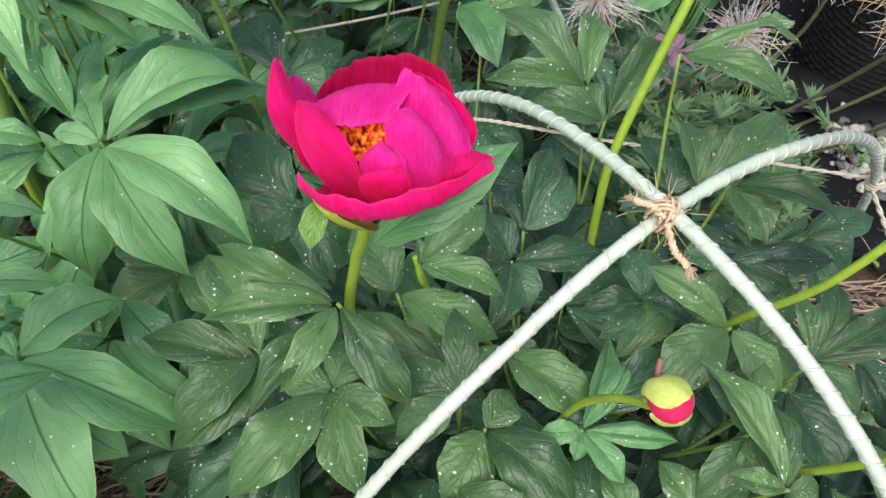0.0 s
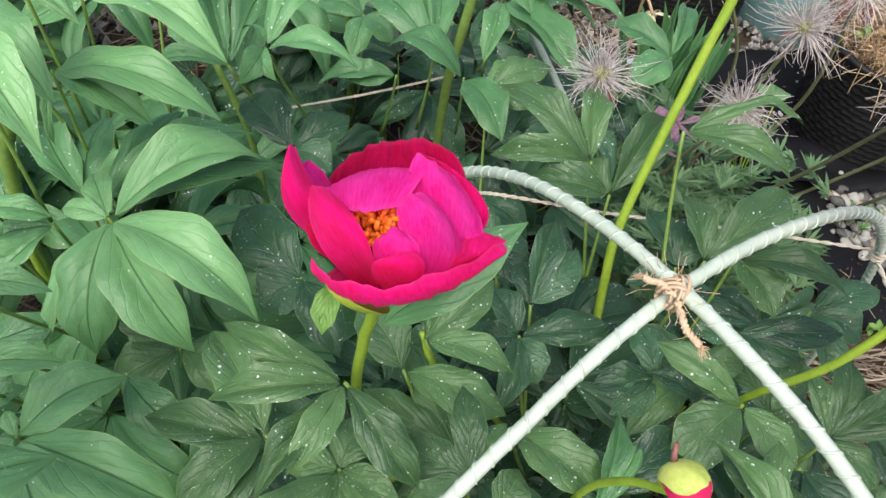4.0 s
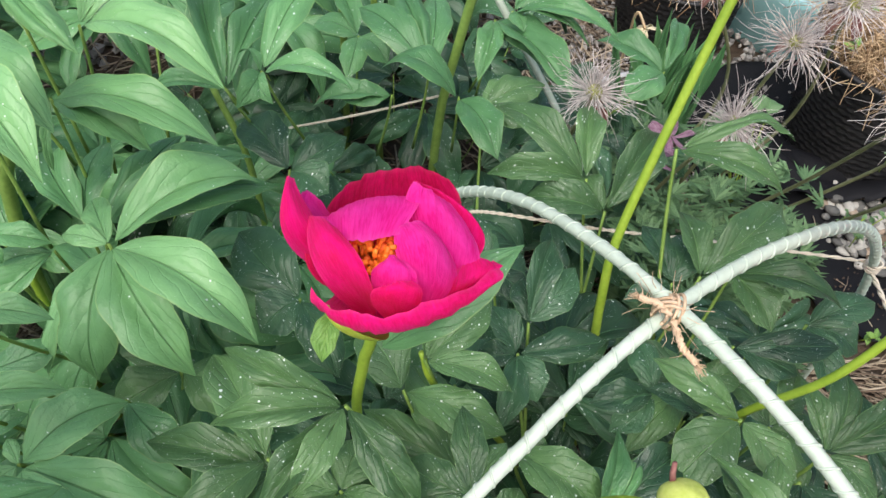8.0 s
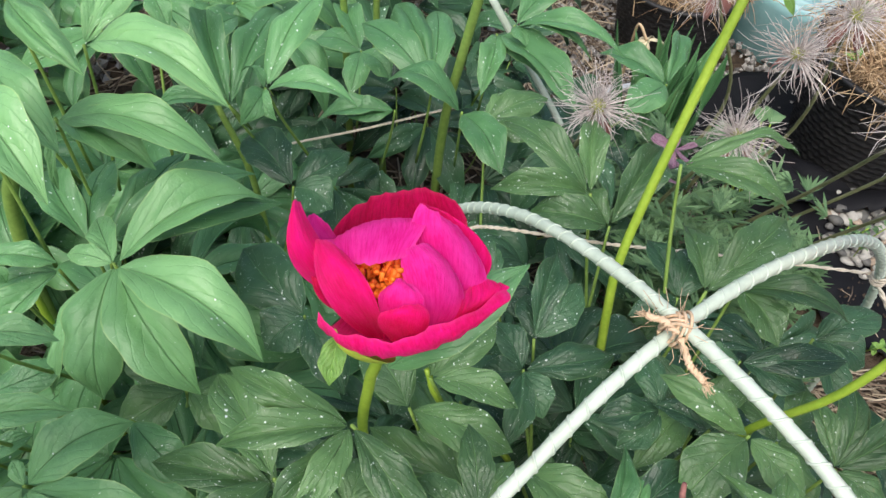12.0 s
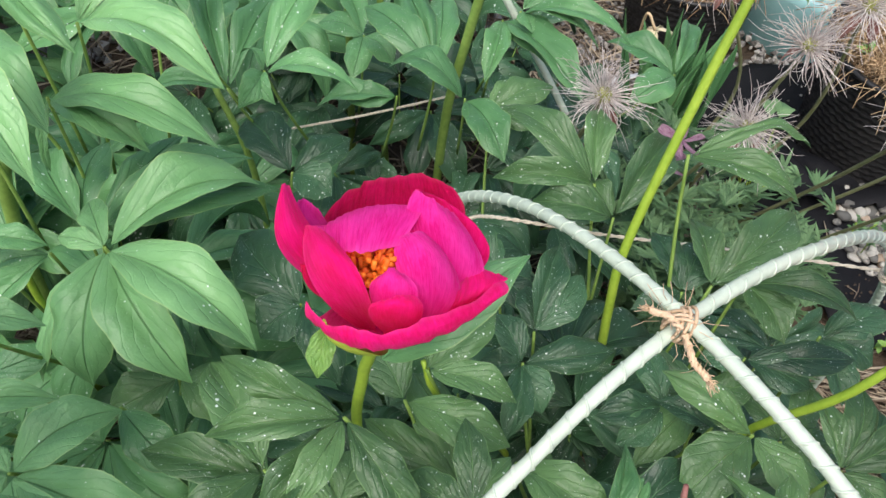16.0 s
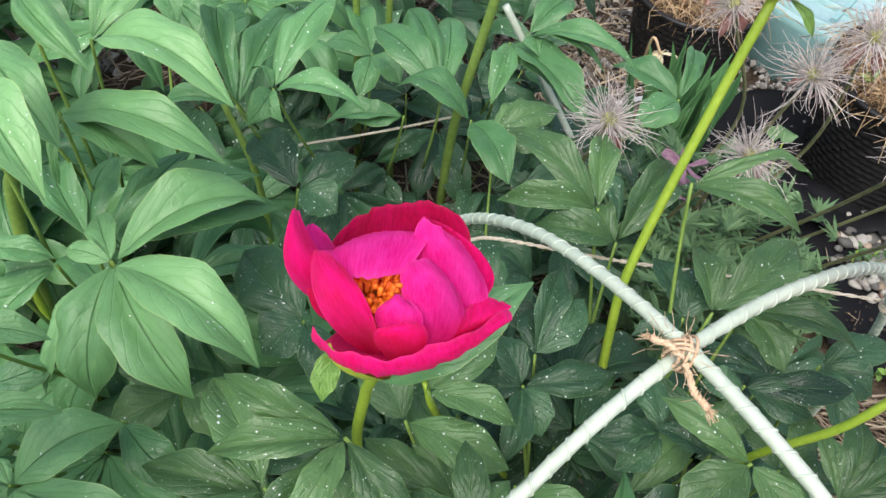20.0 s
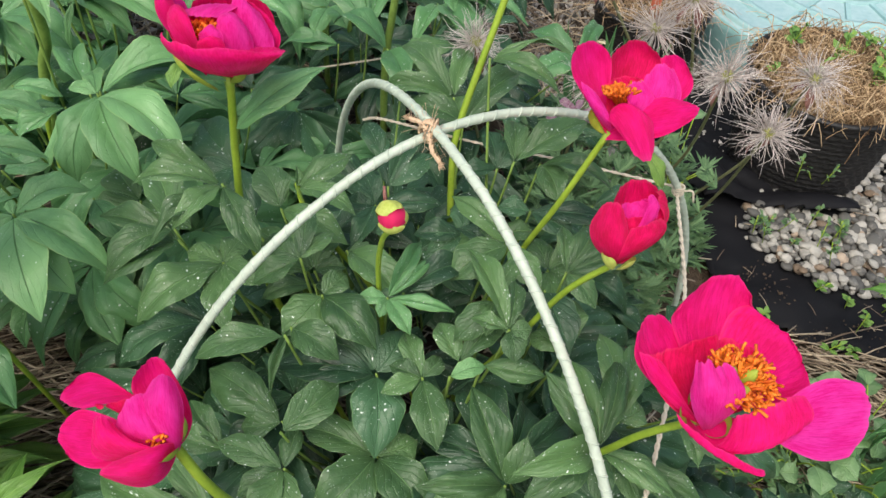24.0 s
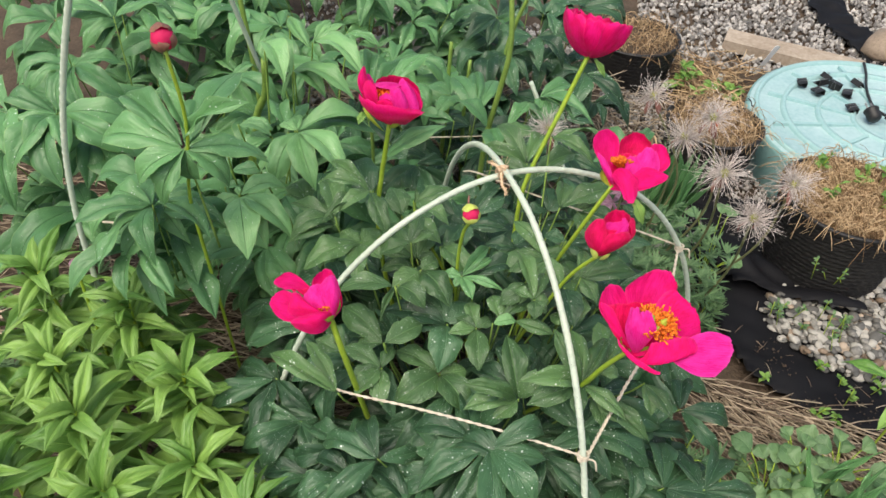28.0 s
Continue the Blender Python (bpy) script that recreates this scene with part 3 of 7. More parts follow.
# ---- stones ----
def stone_mesh(name, seed, mat):
    rng = random.Random(seed)
    bm = bmesh.new()
    bmesh.ops.create_icosphere(bm, subdivisions=2, radius=0.5)
    sx, sy, sz = rng.uniform(0.85, 1.25), rng.uniform(0.65, 0.95), rng.uniform(0.42, 0.68)
    for v in bm.verts:
        d = 1 + 0.22 * noise.noise(v.co * 2.2 + Vector((seed * 3.1, 0, 0)))
        v.co = Vector((v.co.x * sx, v.co.y * sy, v.co.z * sz)) * d
    me = bpy.data.meshes.new(name)
    bm.to_mesh(me)
    bm.free()
    me.materials.append(mat)
    me.polygons.foreach_set("use_smooth", [True] * len(me.polygons))
    return me


STONES = [stone_mesh("pebble", k, PEBBLE if k % 4 else PEBBLE_TAN) for k in range(9)]
PATCH = [(0.675, 1.374), (0.701, 1.298), (0.778, 1.233), (0.923, 1.201), (1.224, 1.165), (1.615, 1.269), (1.622, 1.728), (1.064, 1.685), (0.939, 1.562), (0.782, 1.486), (0.715, 1.453)]


def pebbles(bed, poly, x0, x1, y0, y1, count, lo, hi, seed, limit):
    """Stones strewn over a patch: the first ones as objects, the rest joined."""
    rng = random.Random(seed)
    verts, faces, made, tries = [], [], 0, 0
    while made < count and tries < count * 30:
        tries += 1
        x, y = rng.uniform(x0, x1), rng.uniform(y0, y1)
        if not inside(poly, x, y):
            continue
        size = rng.uniform(lo, hi) * rng.choice((0.7, 1.0, 1.0, 1.25))
        m = Matrix.Translation((x, y, lie(x) + 0.016 + rng.uniform(0.0, 0.016) + size * 0.2)) @ Euler((rng.uniform(-0.4, 0.4), rng.uniform(-0.4, 0.4), rng.uniform(0, 6.3))).to_matrix().to_4x4() @ Matrix.Scale(size, 4)
        me = rng.choice(STONES)
        if made < limit:
            part("pebble", me, bed, "", m)
        else:
            base = len(verts)
            verts += [m @ v.co for v in me.vertices]
            faces += [tuple(base + i for i in p.vertices) for p in me.polygons]
        made += 1
    if verts:
        tagged(part("pebble_rest", mesh_of("pebble_rest", verts, faces, PEBBLE), bed), kind="stuff")


bed = thing("pebble_bed", (0.83, 1.34, -0.078), "patch of rounded grey and tan river pebbles on black fabric", "pebbles")
pebbles(bed, PATCH, 0.66, 1.10, 1.17, 1.64, 300, 0.0135, 0.0245, 3, 290)
pebbles(bed, PATCH, 0.66, 1.62, 1.15, 1.76, 3600, 0.0112, 0.0225, 4, 0)


def strewn(name, count, area, holds, lo, hi, mat, seed, label, category, z0=0.0):
    """Small crushed stones over an area, joined."""
    rng = random.Random(seed)
    verts, faces = [], []
    for _ in range(count):
        x, y = rng.uniform(area[0], area[1]), rng.uniform(area[2], area[3])
        if not holds(x, y):
            continue
        s = rng.uniform(lo, hi)
        base = len(verts)
        e = Euler((rng.uniform(0, 6), rng.uniform(0, 6), rng.uniform(0, 6))).to_matrix()
        c = Vector((x, y, lie(x) + z0 + rng.uniform(0, 0.008)))
        for d in ((1, 0, 0), (-1, 0, 0), (0, 0.8, 0), (0, -0.8, 0), (0, 0, 0.7), (0, 0, -0.7)):
            verts.append(c + e @ Vector(d) * s * rng.uniform(0.35, 0.65))
        for f in ((0, 2, 4), (2, 1, 4), (1, 3, 4), (3, 0, 4), (2, 0, 5), (1, 2, 5), (3, 1, 5), (0, 3, 5)):
            faces.append(tuple(base + i for i in f))
    return solo(name, mesh_of(name, verts, faces, mat, smooth=False), label, category, kind="stuff")


strewn("far_gravel", 9000, (0.50, 2.15, 2.50, 3.66), lambda x, y: True, 0.010, 0.028, GRAVEL, 8, "grey crushed gravel behind the round cover", "gravel", 0.004)
strewn("path_gravel", 2600, (0.34, 0.84, 1.48, 2.22), lambda x, y: True, 0.008, 0.022, GRAVEL, 9, "grey gravel and grit between pots", "gravel", 0.002)
strewn("back_gravel", 2200, (-0.6, 0.3, 1.85, 2.5), lambda x, y: True, 0.010, 0.03, GRAVEL, 10, "pale grit behind the peonies", "gravel", 0.002)


# ---- straw ----
def straws(name, count, area, holds, lo, hi, mat, seed, label, heading=None, rise=0.02, thick=0.0014, z0=0.004):
    """Dry stalks lying crosswise, joined."""
    rng = random.Random(seed)
    verts, faces = [], []
    for _ in range(count):
        x, y = rng.uniform(area[0], area[1]), rng.uniform(area[2], area[3])
        if not holds(x, y):
            continue
        a = rng.gauss(heading, 0.45) if heading is not None else rng.uniform(0, 6.3)
        n = rng.uniform(lo, hi)
        z = lie(x) + z0 + rng.uniform(0, rise)
        p = Vector((x, y, z))
        q = p + Vector((math.cos(a) * n, math.sin(a) * n, rng.uniform(-0.3, 0.35) * rise))
        mid = p.lerp(q, 0.5) + Vector((rng.uniform(-1, 1), rng.uniform(-1, 1), rng.uniform(0, 0.6))) * n * 0.06
        v, f = tube_data([p, mid, q], thick * rng.uniform(0.6, 1.3), 4, len(verts))
        verts += v
        faces += f
    return solo(name, mesh_of(name, verts, faces, mat), label, "straw", kind="stuff")


straws("straw_mulch", 2600, (-0.62, 0.0, 0.75, 1.35), lambda x, y: x + 0.35 * y < 0.28, 0.06, 0.20, STRAW, 11, "grey-brown straw mulch between the plants", 0.25, 0.03)
straws("straw_mulch", 2200, (0.48, 1.11, 0.84, 1.25), lambda x, y: y < 1.31 - 0.25 * x, 0.05, 0.16, STRAW, 12, "pale straw along the edge of the fabric", -0.55, 0.028)
straws("straw_mulch", 2200, (-0.45, 0.5, 1.2, 2.2), lambda x, y: True, 0.04, 0.14, STRAW, 13, "dry straw and stalks behind the peonies", None, 0.03)
straws("straw_mulch", 900, (-0.1, 0.5, 0.5, 1.2), lambda x, y: True, 0.04, 0.12, STRAW, 14, "dry straw under the peony", None, 0.02)
straws("straw_mulch", 800, (-1.2, -0.55, 0.9, 1.7), lambda x, y: True, 0.05, 0.16, STRAW, 15, "grey-brown straw mulch beside the second hoop", 0.2, 0.03)


# ---- round cover with its clutter ----
COVER_AT, COVER_R, COVER_Z = Vector((1.089, 2.032, -0.075)), 0.366, 0.122
COVER_TOP = COVER_AT.z + COVER_Z


def round_cover():
    t = thing("tank_cover", COVER_AT, "pale aqua round plastic tank cover with raised rings and spokes", "cover")
    r, z = COVER_R, COVER_Z
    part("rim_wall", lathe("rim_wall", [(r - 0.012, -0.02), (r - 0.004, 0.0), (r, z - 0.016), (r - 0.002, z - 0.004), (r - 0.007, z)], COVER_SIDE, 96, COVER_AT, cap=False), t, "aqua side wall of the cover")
    part("top_plate", lathe("top_plate", [(r - 0.006, z - 0.002), (r - 0.014, z + 0.002), (r - 0.034, z + 0.001), (r - 0.038, z - 0.001), (0.22, z + 0.001), (0.0001, z + 0.006)], COVER, 96, COVER_AT), t)
    for k, rr in enumerate((r - 0.024, 0.272, 0.183, 0.094)):
        h = 0.008
        part("ring_rib", lathe("ring_rib", [(rr - 0.007, z - 0.004), (rr - 0.0055, z + h), (rr + 0.0055, z + h), (rr + 0.007, z - 0.004)], COVER_RIB, 96, COVER_AT + Vector((0, 0, 0.002)), cap=False), t)
    for k in range(12):
        a = radians(30 * k + 10)
        d, s = Vector((math.cos(a), math.sin(a), 0)), Vector((-math.sin(a), math.cos(a), 0))
        verts = []
        for rr in (0.094, r - 0.050):
            for o, h in ((-0.0065, -0.004), (-0.005, 0.0085), (0.005, 0.0085), (0.0065, -0.004)):
                verts.append(COVER_AT + d * rr + s * o + Vector((0, 0, z + h)))
        part("spoke", mesh_of("spoke", verts, [(0, 1, 5, 4), (1, 2, 6, 5), (2, 3, 7, 6), (0, 3, 2, 1), (4, 5, 6, 7)], COVER_RIB, smooth=False), t)
    a = radians(172)
    crack = [COVER_AT + Vector((math.cos(radians(q)) * (r - w), math.sin(radians(q)) * (r - w), z + 0.0035)) for q, w in ((170, 0.003), (172, 0.010), (176, 0.012), (177, 0.026), (200, 0.030), (215, 0.030))]
    part("lid_seam", tube("lid_seam", spline(crack, 24), 0.0016, PLASTIC, 6), t, "dark gap at the edge of the lid")
    return t


round_cover()


def binder_clip():
    """A black spring clip: a wedge-shaped body with a slit and two wire handles. Built lying, 32 mm wide."""
    t = thing("binder_clip", (0, 0, 0), "black metal binder clip lying on the aqua cover", "clip", "clips on the cover")
    w, h, d = 0.016, 0.007, 0.012
    prof = [(-d, -h), (-d, h), (-d + 0.002, h + 0.0005), (d, 0.0016), (d, 0.0008), (-d + 0.002, h - 0.001), (-d + 0.002, -h + 0.001), (d, -0.0008), (d, -0.0016), (-d + 0.002, -h - 0.0005)]
    verts = [(x, s * w, z + h) for s in (-1, 1) for x, z in prof]
    n = len(prof)
    faces = [(k, (k + 1) % n, n + (k + 1) % n, n + k) for k in range(n)] + [(0, 9, 8, 7, 6), (0, 6, 5, 1), (1, 5, 4, 3, 2)]
    faces += [tuple(n + i for i in reversed(f)) for f in faces[-3:]]
    part("clip_body", mesh_of("clip_body", verts, faces, PLASTIC, smooth=False), t)
    for s in (-1, 1):
        pts = [(d, -0.008, h + s * 0.001), (d - 0.006, -0.006, h + s * 0.008), (-d - 0.002, -0.0035, h + s * 0.010), (-d - 0.004, 0, h + s * 0.010), (-d - 0.002, 0.0035, h + s * 0.010), (d - 0.006, 0.006, h + s * 0.008), (d, 0.008, h + s * 0.001)]
        part("wire_handle", tube("wire_handle", spline(pts, 20), 0.00045, STEEL, 6), t, "bright wire handle")
    return t


first_clip = binder_clip()
CLIPS = [(0.893, 2.203, 0, 0, 175), (0.927, 2.161, 10, 0, 200), (0.974, 2.189, 0, 90, 40), (0.970, 2.247, 0, 40, 25), (1.051, 2.230, 0, 35, 30), (1.008, 2.169, 0, 0, 160), (1.000, 2.086, 0, 0, 185), (0.950, 2.216, 0, 20, 120)]
for k, (x, y, rx, ry, rz) in enumerate(CLIPS):
    lift = COVER_TOP + (0.007 if ry < 60 else 0.018)
    m = pose(x, y, lift, rx, ry, rz) @ Matrix.Scale(1.02, 4)
    if k == 0:
        first_clip.matrix_basis = m
    else:
        copy_thing(first_clip, m)


def power_cable():
    t = thing("power_cable", (1.05, 2.03, COVER_TOP), "black power cable and plug coiled on the aqua cover", "cable")
    z = COVER_TOP + 0.012
    loops = [(1.070, 2.041, z + 0.012), (1.120, 2.005, z), (1.220, 1.991, z), (1.310, 2.046, z), (1.311, 2.150, z), (1.223, 2.198, z + 0.004), (1.122, 2.154, z + 0.008), (1.104, 2.075, z + 0.010), (1.176, 2.038, z + 0.010), (1.344, 2.057, z)]
    part("cable", tube("cable", spline(loops, 80), 0.0045, PLASTIC, 8), t)
    tail = [(1.064, 2.035, z + 0.02), (1.060, 2.110, z + 0.004), (1.073, 2.213, z), (1.096, 2.304, z), (1.108, 2.373, z)]
    part("cable", tube("cable", spline(tail, 40), 0.004, PLASTIC, 8), t)
    body = [(0.0, 0), (0.011, 0.001), (0.0165, 0.006), (0.018, 0.016), (0.0165, 0.026), (0.019, 0.030), (0.019, 0.036), (0.016, 0.038), (0.0001, 0.038)]
    m = pose(1.041, 2.018, COVER_TOP + 0.022, 65, 0, -160)
    plug = part("plug", lathe("plug", body, PLASTIC, 24), t, "round black rubber plug", m)
    for s in (-1, 1):
        part("prong", tube("prong", [(s * 0.008, 0, 0.036), (s * 0.008, 0, 0.055)], 0.0022, STEEL, 8), plug, "metal prong", m)


power_cable()


strewn("dirt_crumbs", 50, (0.645, 0.72, 1.20, 1.30), lambda x, y: True, 0.002, 0.007, SOIL, 21, "brown dirt crumbs on black fabric", "soil", 0.024)
strewn("dirt_crumbs", 200, (0.69, 1.02, 1.09, 1.17), lambda x, y: True, 0.002, 0.006, SOIL, 22, "brown dirt crumbs along the fabric edge", "soil", 0.020)
straws("straw_bits", 46, (0.60, 1.06, 1.11, 1.41), lambda x, y: True, 0.012, 0.035, STRAW, 23, "a few straw bits on black fabric", None, 0.006, 0.0008, 0.030)

FLAP = [(0.560, 1.526), (0.625, 1.444), (0.736, 1.406), (0.892, 1.385), (0.893, 1.437), (0.782, 1.497), (0.672, 1.580), (0.584, 1.640)]
part("fabric_flap", cloth("fabric_flap", 0.50, 0.95, 1.35, 1.70, lambda x, y: inside(FLAP, x, y + 0.02 * noise.noise((x * 11, y * 6, 3))), 0.055, 0.010, 0.020), bpy.data.objects["weed_fabric"], "folded-over flap of black fabric")

# ---- pots ----
def woven_pot(at, radius, height, label, hay, seed, ledge=0.0):
    """A black basket-weave plastic pot: a ribbed wall, a rim, its soil and a tuft of dry growth."""
    t = thing("planter_pot", at, label, "pot", "black pots")
    prof, rows = [], int(height / 0.011)
    for k in range(rows * 3 + 1):
        f = k / (rows * 3)
        prof.append((radius * (0.82 + 0.18 * f) + 0.0022 * math.sin(k * 2 * math.pi / 3 + 0.5), height * f))
    weave = lambda a, z: 0.0022 * math.sin(a * 44) * (1 if int(z / 0.011) % 2 else -1)
    part("pot_wall", lathe("pot_wall", prof, PLASTIC, 132, at, weave, cap=False), t)
    part("pot_rim", lathe("pot_rim", [(radius + 0.001, height - 0.006), (radius + 0.004, height - 0.004), (radius + 0.004, height + 0.001), (radius, height + 0.003), (radius - 0.006, height + 0.001), (radius - 0.007, height - 0.03)], PLASTIC, 64, at, cap=False), t)
    part("pot_soil", lathe("pot_soil", [(radius - 0.006, height - 0.018), (radius * 0.75, height - 0.008), (radius * 0.4, height - 0.004), (0.0001, height - 0.002)], SOIL, 32, at), t)
    rng = random.Random(seed)
    verts, faces = [], []
    for _ in range(hay):
        a, r = rng.uniform(0, 6.3), radius * math.sqrt(rng.uniform(0, 0.90))
        p = Vector(at) + Vector((math.cos(a) * r, math.sin(a) * r, height - 0.012))
        b = rng.uniform(0, 6.3) if r < 0.6 * radius or rng.random() < 0.3 else a + math.pi + rng.uniform(-1.9, 1.9)
        n = rng.uniform(0.014, 0.046)
        q = p + Vector((math.cos(b) * n, math.sin(b) * n, rng.uniform(0.004, 0.050)))
        e = q + Vector((math.cos(b) * n * 0.9, math.sin(b) * n * 0.9, -rng.uniform(0.0, 0.040)))
        v, f = tube_data(spline([p, q, e], 4), rng.uniform(0.0004, 0.0009), 4, len(verts))
        verts += v
        faces += f
    tagged(part("dry_growth", mesh_of("dry_growth", verts, faces, HAY), t, "tangle of dry tan grass"), kind="stuff")
    return t


pot_a = woven_pot((0.838, 1.556, -0.074), 0.145, 0.214, "black basket-weave pot full of dry tan growth", 2200, 1)
pot_b = woven_pot((0.603, 1.877, -0.078), 0.117, 0.172, "black ribbed pot with dry grass beside seed heads", 700, 2)
pot_c = woven_pot((0.433, 2.365, -0.078), 0.134, 0.15, "black ribbed pot with grey dry stalks near gravel", 420, 3)
straws("dry_grass", 520, (0.57, 0.80, 2.08, 2.47), lambda x, y: (x - 1.089) ** 2 + (y - 2.032) ** 2 > 0.40**2, 0.04, 0.11, HAY, 16, "yellowed dry grass clump between pots and cover", None, 0.07)


def sprigs(owner, centre, spread, count, tone, size, seed, lift=0.0):
    """Small fresh shoots of a weed in a pot or on the ground."""
    rng = random.Random(seed)
    t = thing("weed_shoot", centre, "small fresh green weed shoots", "weed", "weeds")
    for _ in range(count):
        x, y = centre[0] + rng.uniform(-1, 1) * spread, centre[1] + rng.uniform(-1, 1) * spread * 0.6
        p = Vector((x, y, centre[2]))
        q = p + Vector((rng.uniform(-0.02, 0.02), rng.uniform(-0.02, 0.02), rng.uniform(0.03, 0.07) + lift))
        s = part("shoot_stem", tube("shoot_stem", [p, p.lerp(q, 0.5), q], 0.0009, STEM, 5), t)
        for k in range(6):
            a = rng.uniform(0, 6.3)
            r = p.lerp(q, rng.uniform(0.4, 1.0))
            leaf_of(s, r, r + Vector((math.cos(a), math.sin(a), rng.uniform(0.1, 0.7))) * size, size * 0.55, rng.uniform(-30, 30), 0.1, tone, "small_leaf")
    return t


sprigs(pot_a, (0.831, 1.558, 0.132), 0.11, 14, "bright", 0.020, 5)
sprigs(None, (0.648, 2.268, -0.053), 0.10, 12, "bright", 0.03, 6)
sprigs(None, (0.778, 1.176, -0.069), 0.14, 12, "bright", 0.014, 7)
sprigs(None, (0.756, 1.312, -0.045), 0.08, 12, "grey", 0.012, 8)
sprigs(None, (0.800, 1.432, 0.014), 0.04, 6, "grey", 0.010, 9)


def plant_tag(at, size, turn, mat, label):
    t = thing("plant_tag", at, label, "plant label", "plant labels")
    w, h = size
    v = [(-w, -0.0006, -0.02), (w, -0.0006, -0.02), (w, -0.0006, h), (0.6 * w, -0.0006, h + 0.004), (-0.6 * w, -0.0006, h + 0.004), (-w, -0.0006, h)]
    v += [(x, 0.0006, z) for x, _, z in v]
    f = [tuple(range(6)), tuple(reversed(range(6, 12)))] + [(k, 6 + k, 6 + (k + 1) % 6, (k + 1) % 6) for k in range(6)]
    part("tag_blade", mesh_of("tag_blade", v, f, mat, smooth=False), t, "", Matrix.Translation(at) @ Euler([radians(q) for q in turn]).to_matrix().to_4x4())


plant_tag((0.693, 2.325, -0.064), (0.010, 0.065), (12, 8, 10), TAG, "white plastic plant label stuck in a pot")
plant_tag((0.849, 2.456, -0.037), (0.009, 0.09), (15, 12, 20), TAG, "white plastic plant label among dry grass")
plant_tag((0.416, 1.694, 0.009), (0.008, 0.05), (60, 10, 60), TAG, "white plastic plant label lying among stems")
plant_tag((0.587, 1.814, 0.094), (0.010, 0.075), (10, -8, 5), ORANGE, "faded orange plant label in a black pot")

plank = mesh_of("board", [(x, y, z) for z in (0.0, 0.035) for x, y in ((-0.22, -0.05), (0.22, -0.05), (0.22, 0.05), (-0.22, 0.05))], [(3, 2, 1, 0), (4, 5, 6, 7), (0, 1, 5, 4), (1, 2, 6, 5), (2, 3, 7, 6), (3, 0, 4, 7)], WOOD, smooth=False)
solo("wooden_board", plank, "short weathered wooden board on grey gravel", "board", m=pose(0.988, 2.614, -0.072, 0, 0, -18))
lump = stone_mesh("field_stone", 77, PEBBLE_TAN)
solo("field_stone", lump, "large tan stone beside a black fabric strip", "stone", m=pose(1.38, 2.741, -0.045, 0, 0, 30) @ Matrix.Scale(0.26, 4))
solo("field_stone", stone_mesh("field_stone", 78, PEBBLE), "flat pale grey stone behind the peonies", "stone", m=pose(-0.26, 2.2, 0.02, 0, 0, 10) @ Matrix.Scale(0.16, 4))
solo("field_stone", stone_mesh("field_stone", 79, PEBBLE), "grey stone between seed heads", "stone", m=pose(0.473, 1.554, -0.045, 0, 0, 60) @ Matrix.Scale(0.07, 4))
solo("field_stone", stone_mesh("field_stone", 80, PEBBLE), "pale grey stone under dry stalks", "stone", m=pose(0.507, 1.632, -0.05, 0, 0, 10) @ Matrix.Scale(0.06, 4))


# ---- hoops ----
def rod_with_ridge(owner, pts, r=0.0037):
    """A slightly uneven rod and the shallow ridge that winds along it."""
    rod = part("rod", tube("rod", pts, lambda share, run, a: r * (1.0 + 0.025 * math.sin(run * 210) + 0.015 * math.sin(run * 67 + 1)), ROD, 14), owner)
    coil, run, side = [], 0.0, None
    for k in range(len(pts) - 1):
        ahead = (pts[k + 1] - pts[k]).normalized()
        side = (side - ahead * side.dot(ahead)).normalized() if side else ahead.cross(Vector((0, 0, 1) if abs(ahead.z) < 0.9 else (1, 0, 0))).normalized()
        run += (pts[k + 1] - pts[k]).length
        a = 2 * math.pi * run / 0.0118
        coil.append(pts[k] + (side * math.cos(a) + side.cross(ahead) * math.sin(a)) * r * 0.94)
    part("spiral_ridge", tube("spiral_ridge", coil, 0.00085, ROD, 5), rod, "shallow ridge wound round the rod")


def hoop(middle, heading, centre, half, height, label, beyond=None, bow=0.9):
    """A rod bent to an arch in an upright plane through a point; its feet stand in the soil."""
    t = thing("plant_hoop", (middle[0], middle[1], 0.0), label, "plant support", "plant hoops")
    d = Vector((math.cos(radians(heading)), math.sin(radians(heading)), 0))
    pts = []
    for k in range(1501):
        a = math.pi * k / 1500
        s = centre - half * math.cos(a)
        if beyond is not None:
            turn = radians(heading + (beyond - heading) * min(1.0, max(0.0, 0.5 + s / 0.2)))
            d = Vector((math.cos(turn), math.sin(turn), 0))
        pts.append(Vector((middle[0], middle[1], 0)) + d * s + Vector((0, 0, (height + 0.02) * max(0.0, math.sin(a)) ** bow - 0.02)))
    rod_with_ridge(t, pts)
    return t


KNOT = Vector((0.1000, 0.9252, 0.5450))
hoop((0.0931, 0.9425), -69.2, 0.0486, 0.3456, 0.5500, "pale green-white spiral-ridged rod bent to an arch over the peony", beyond=-65.0, bow=0.798)
hoop((0.1080, 0.9290), 29.4, 0.0125, 0.3528, 0.5410, "pale green-white spiral-ridged rod arch crossing another", beyond=23.7, bow=0.834)
side = thing("plant_hoop", (-0.46, 0.88, 0.0), "pale green-white rod hoop beside a budding peony", "plant support", "plant hoops")
rod_with_ridge(side, spline([(-0.455, 0.88, 0.0), (-0.459, 0.88, 0.20), (-0.458, 0.88, 0.34), (-0.453, 0.88, 0.436), (-0.436, 0.88, 0.544), (-0.403, 0.88, 0.659), (-0.358, 0.88, 0.78)], 700))
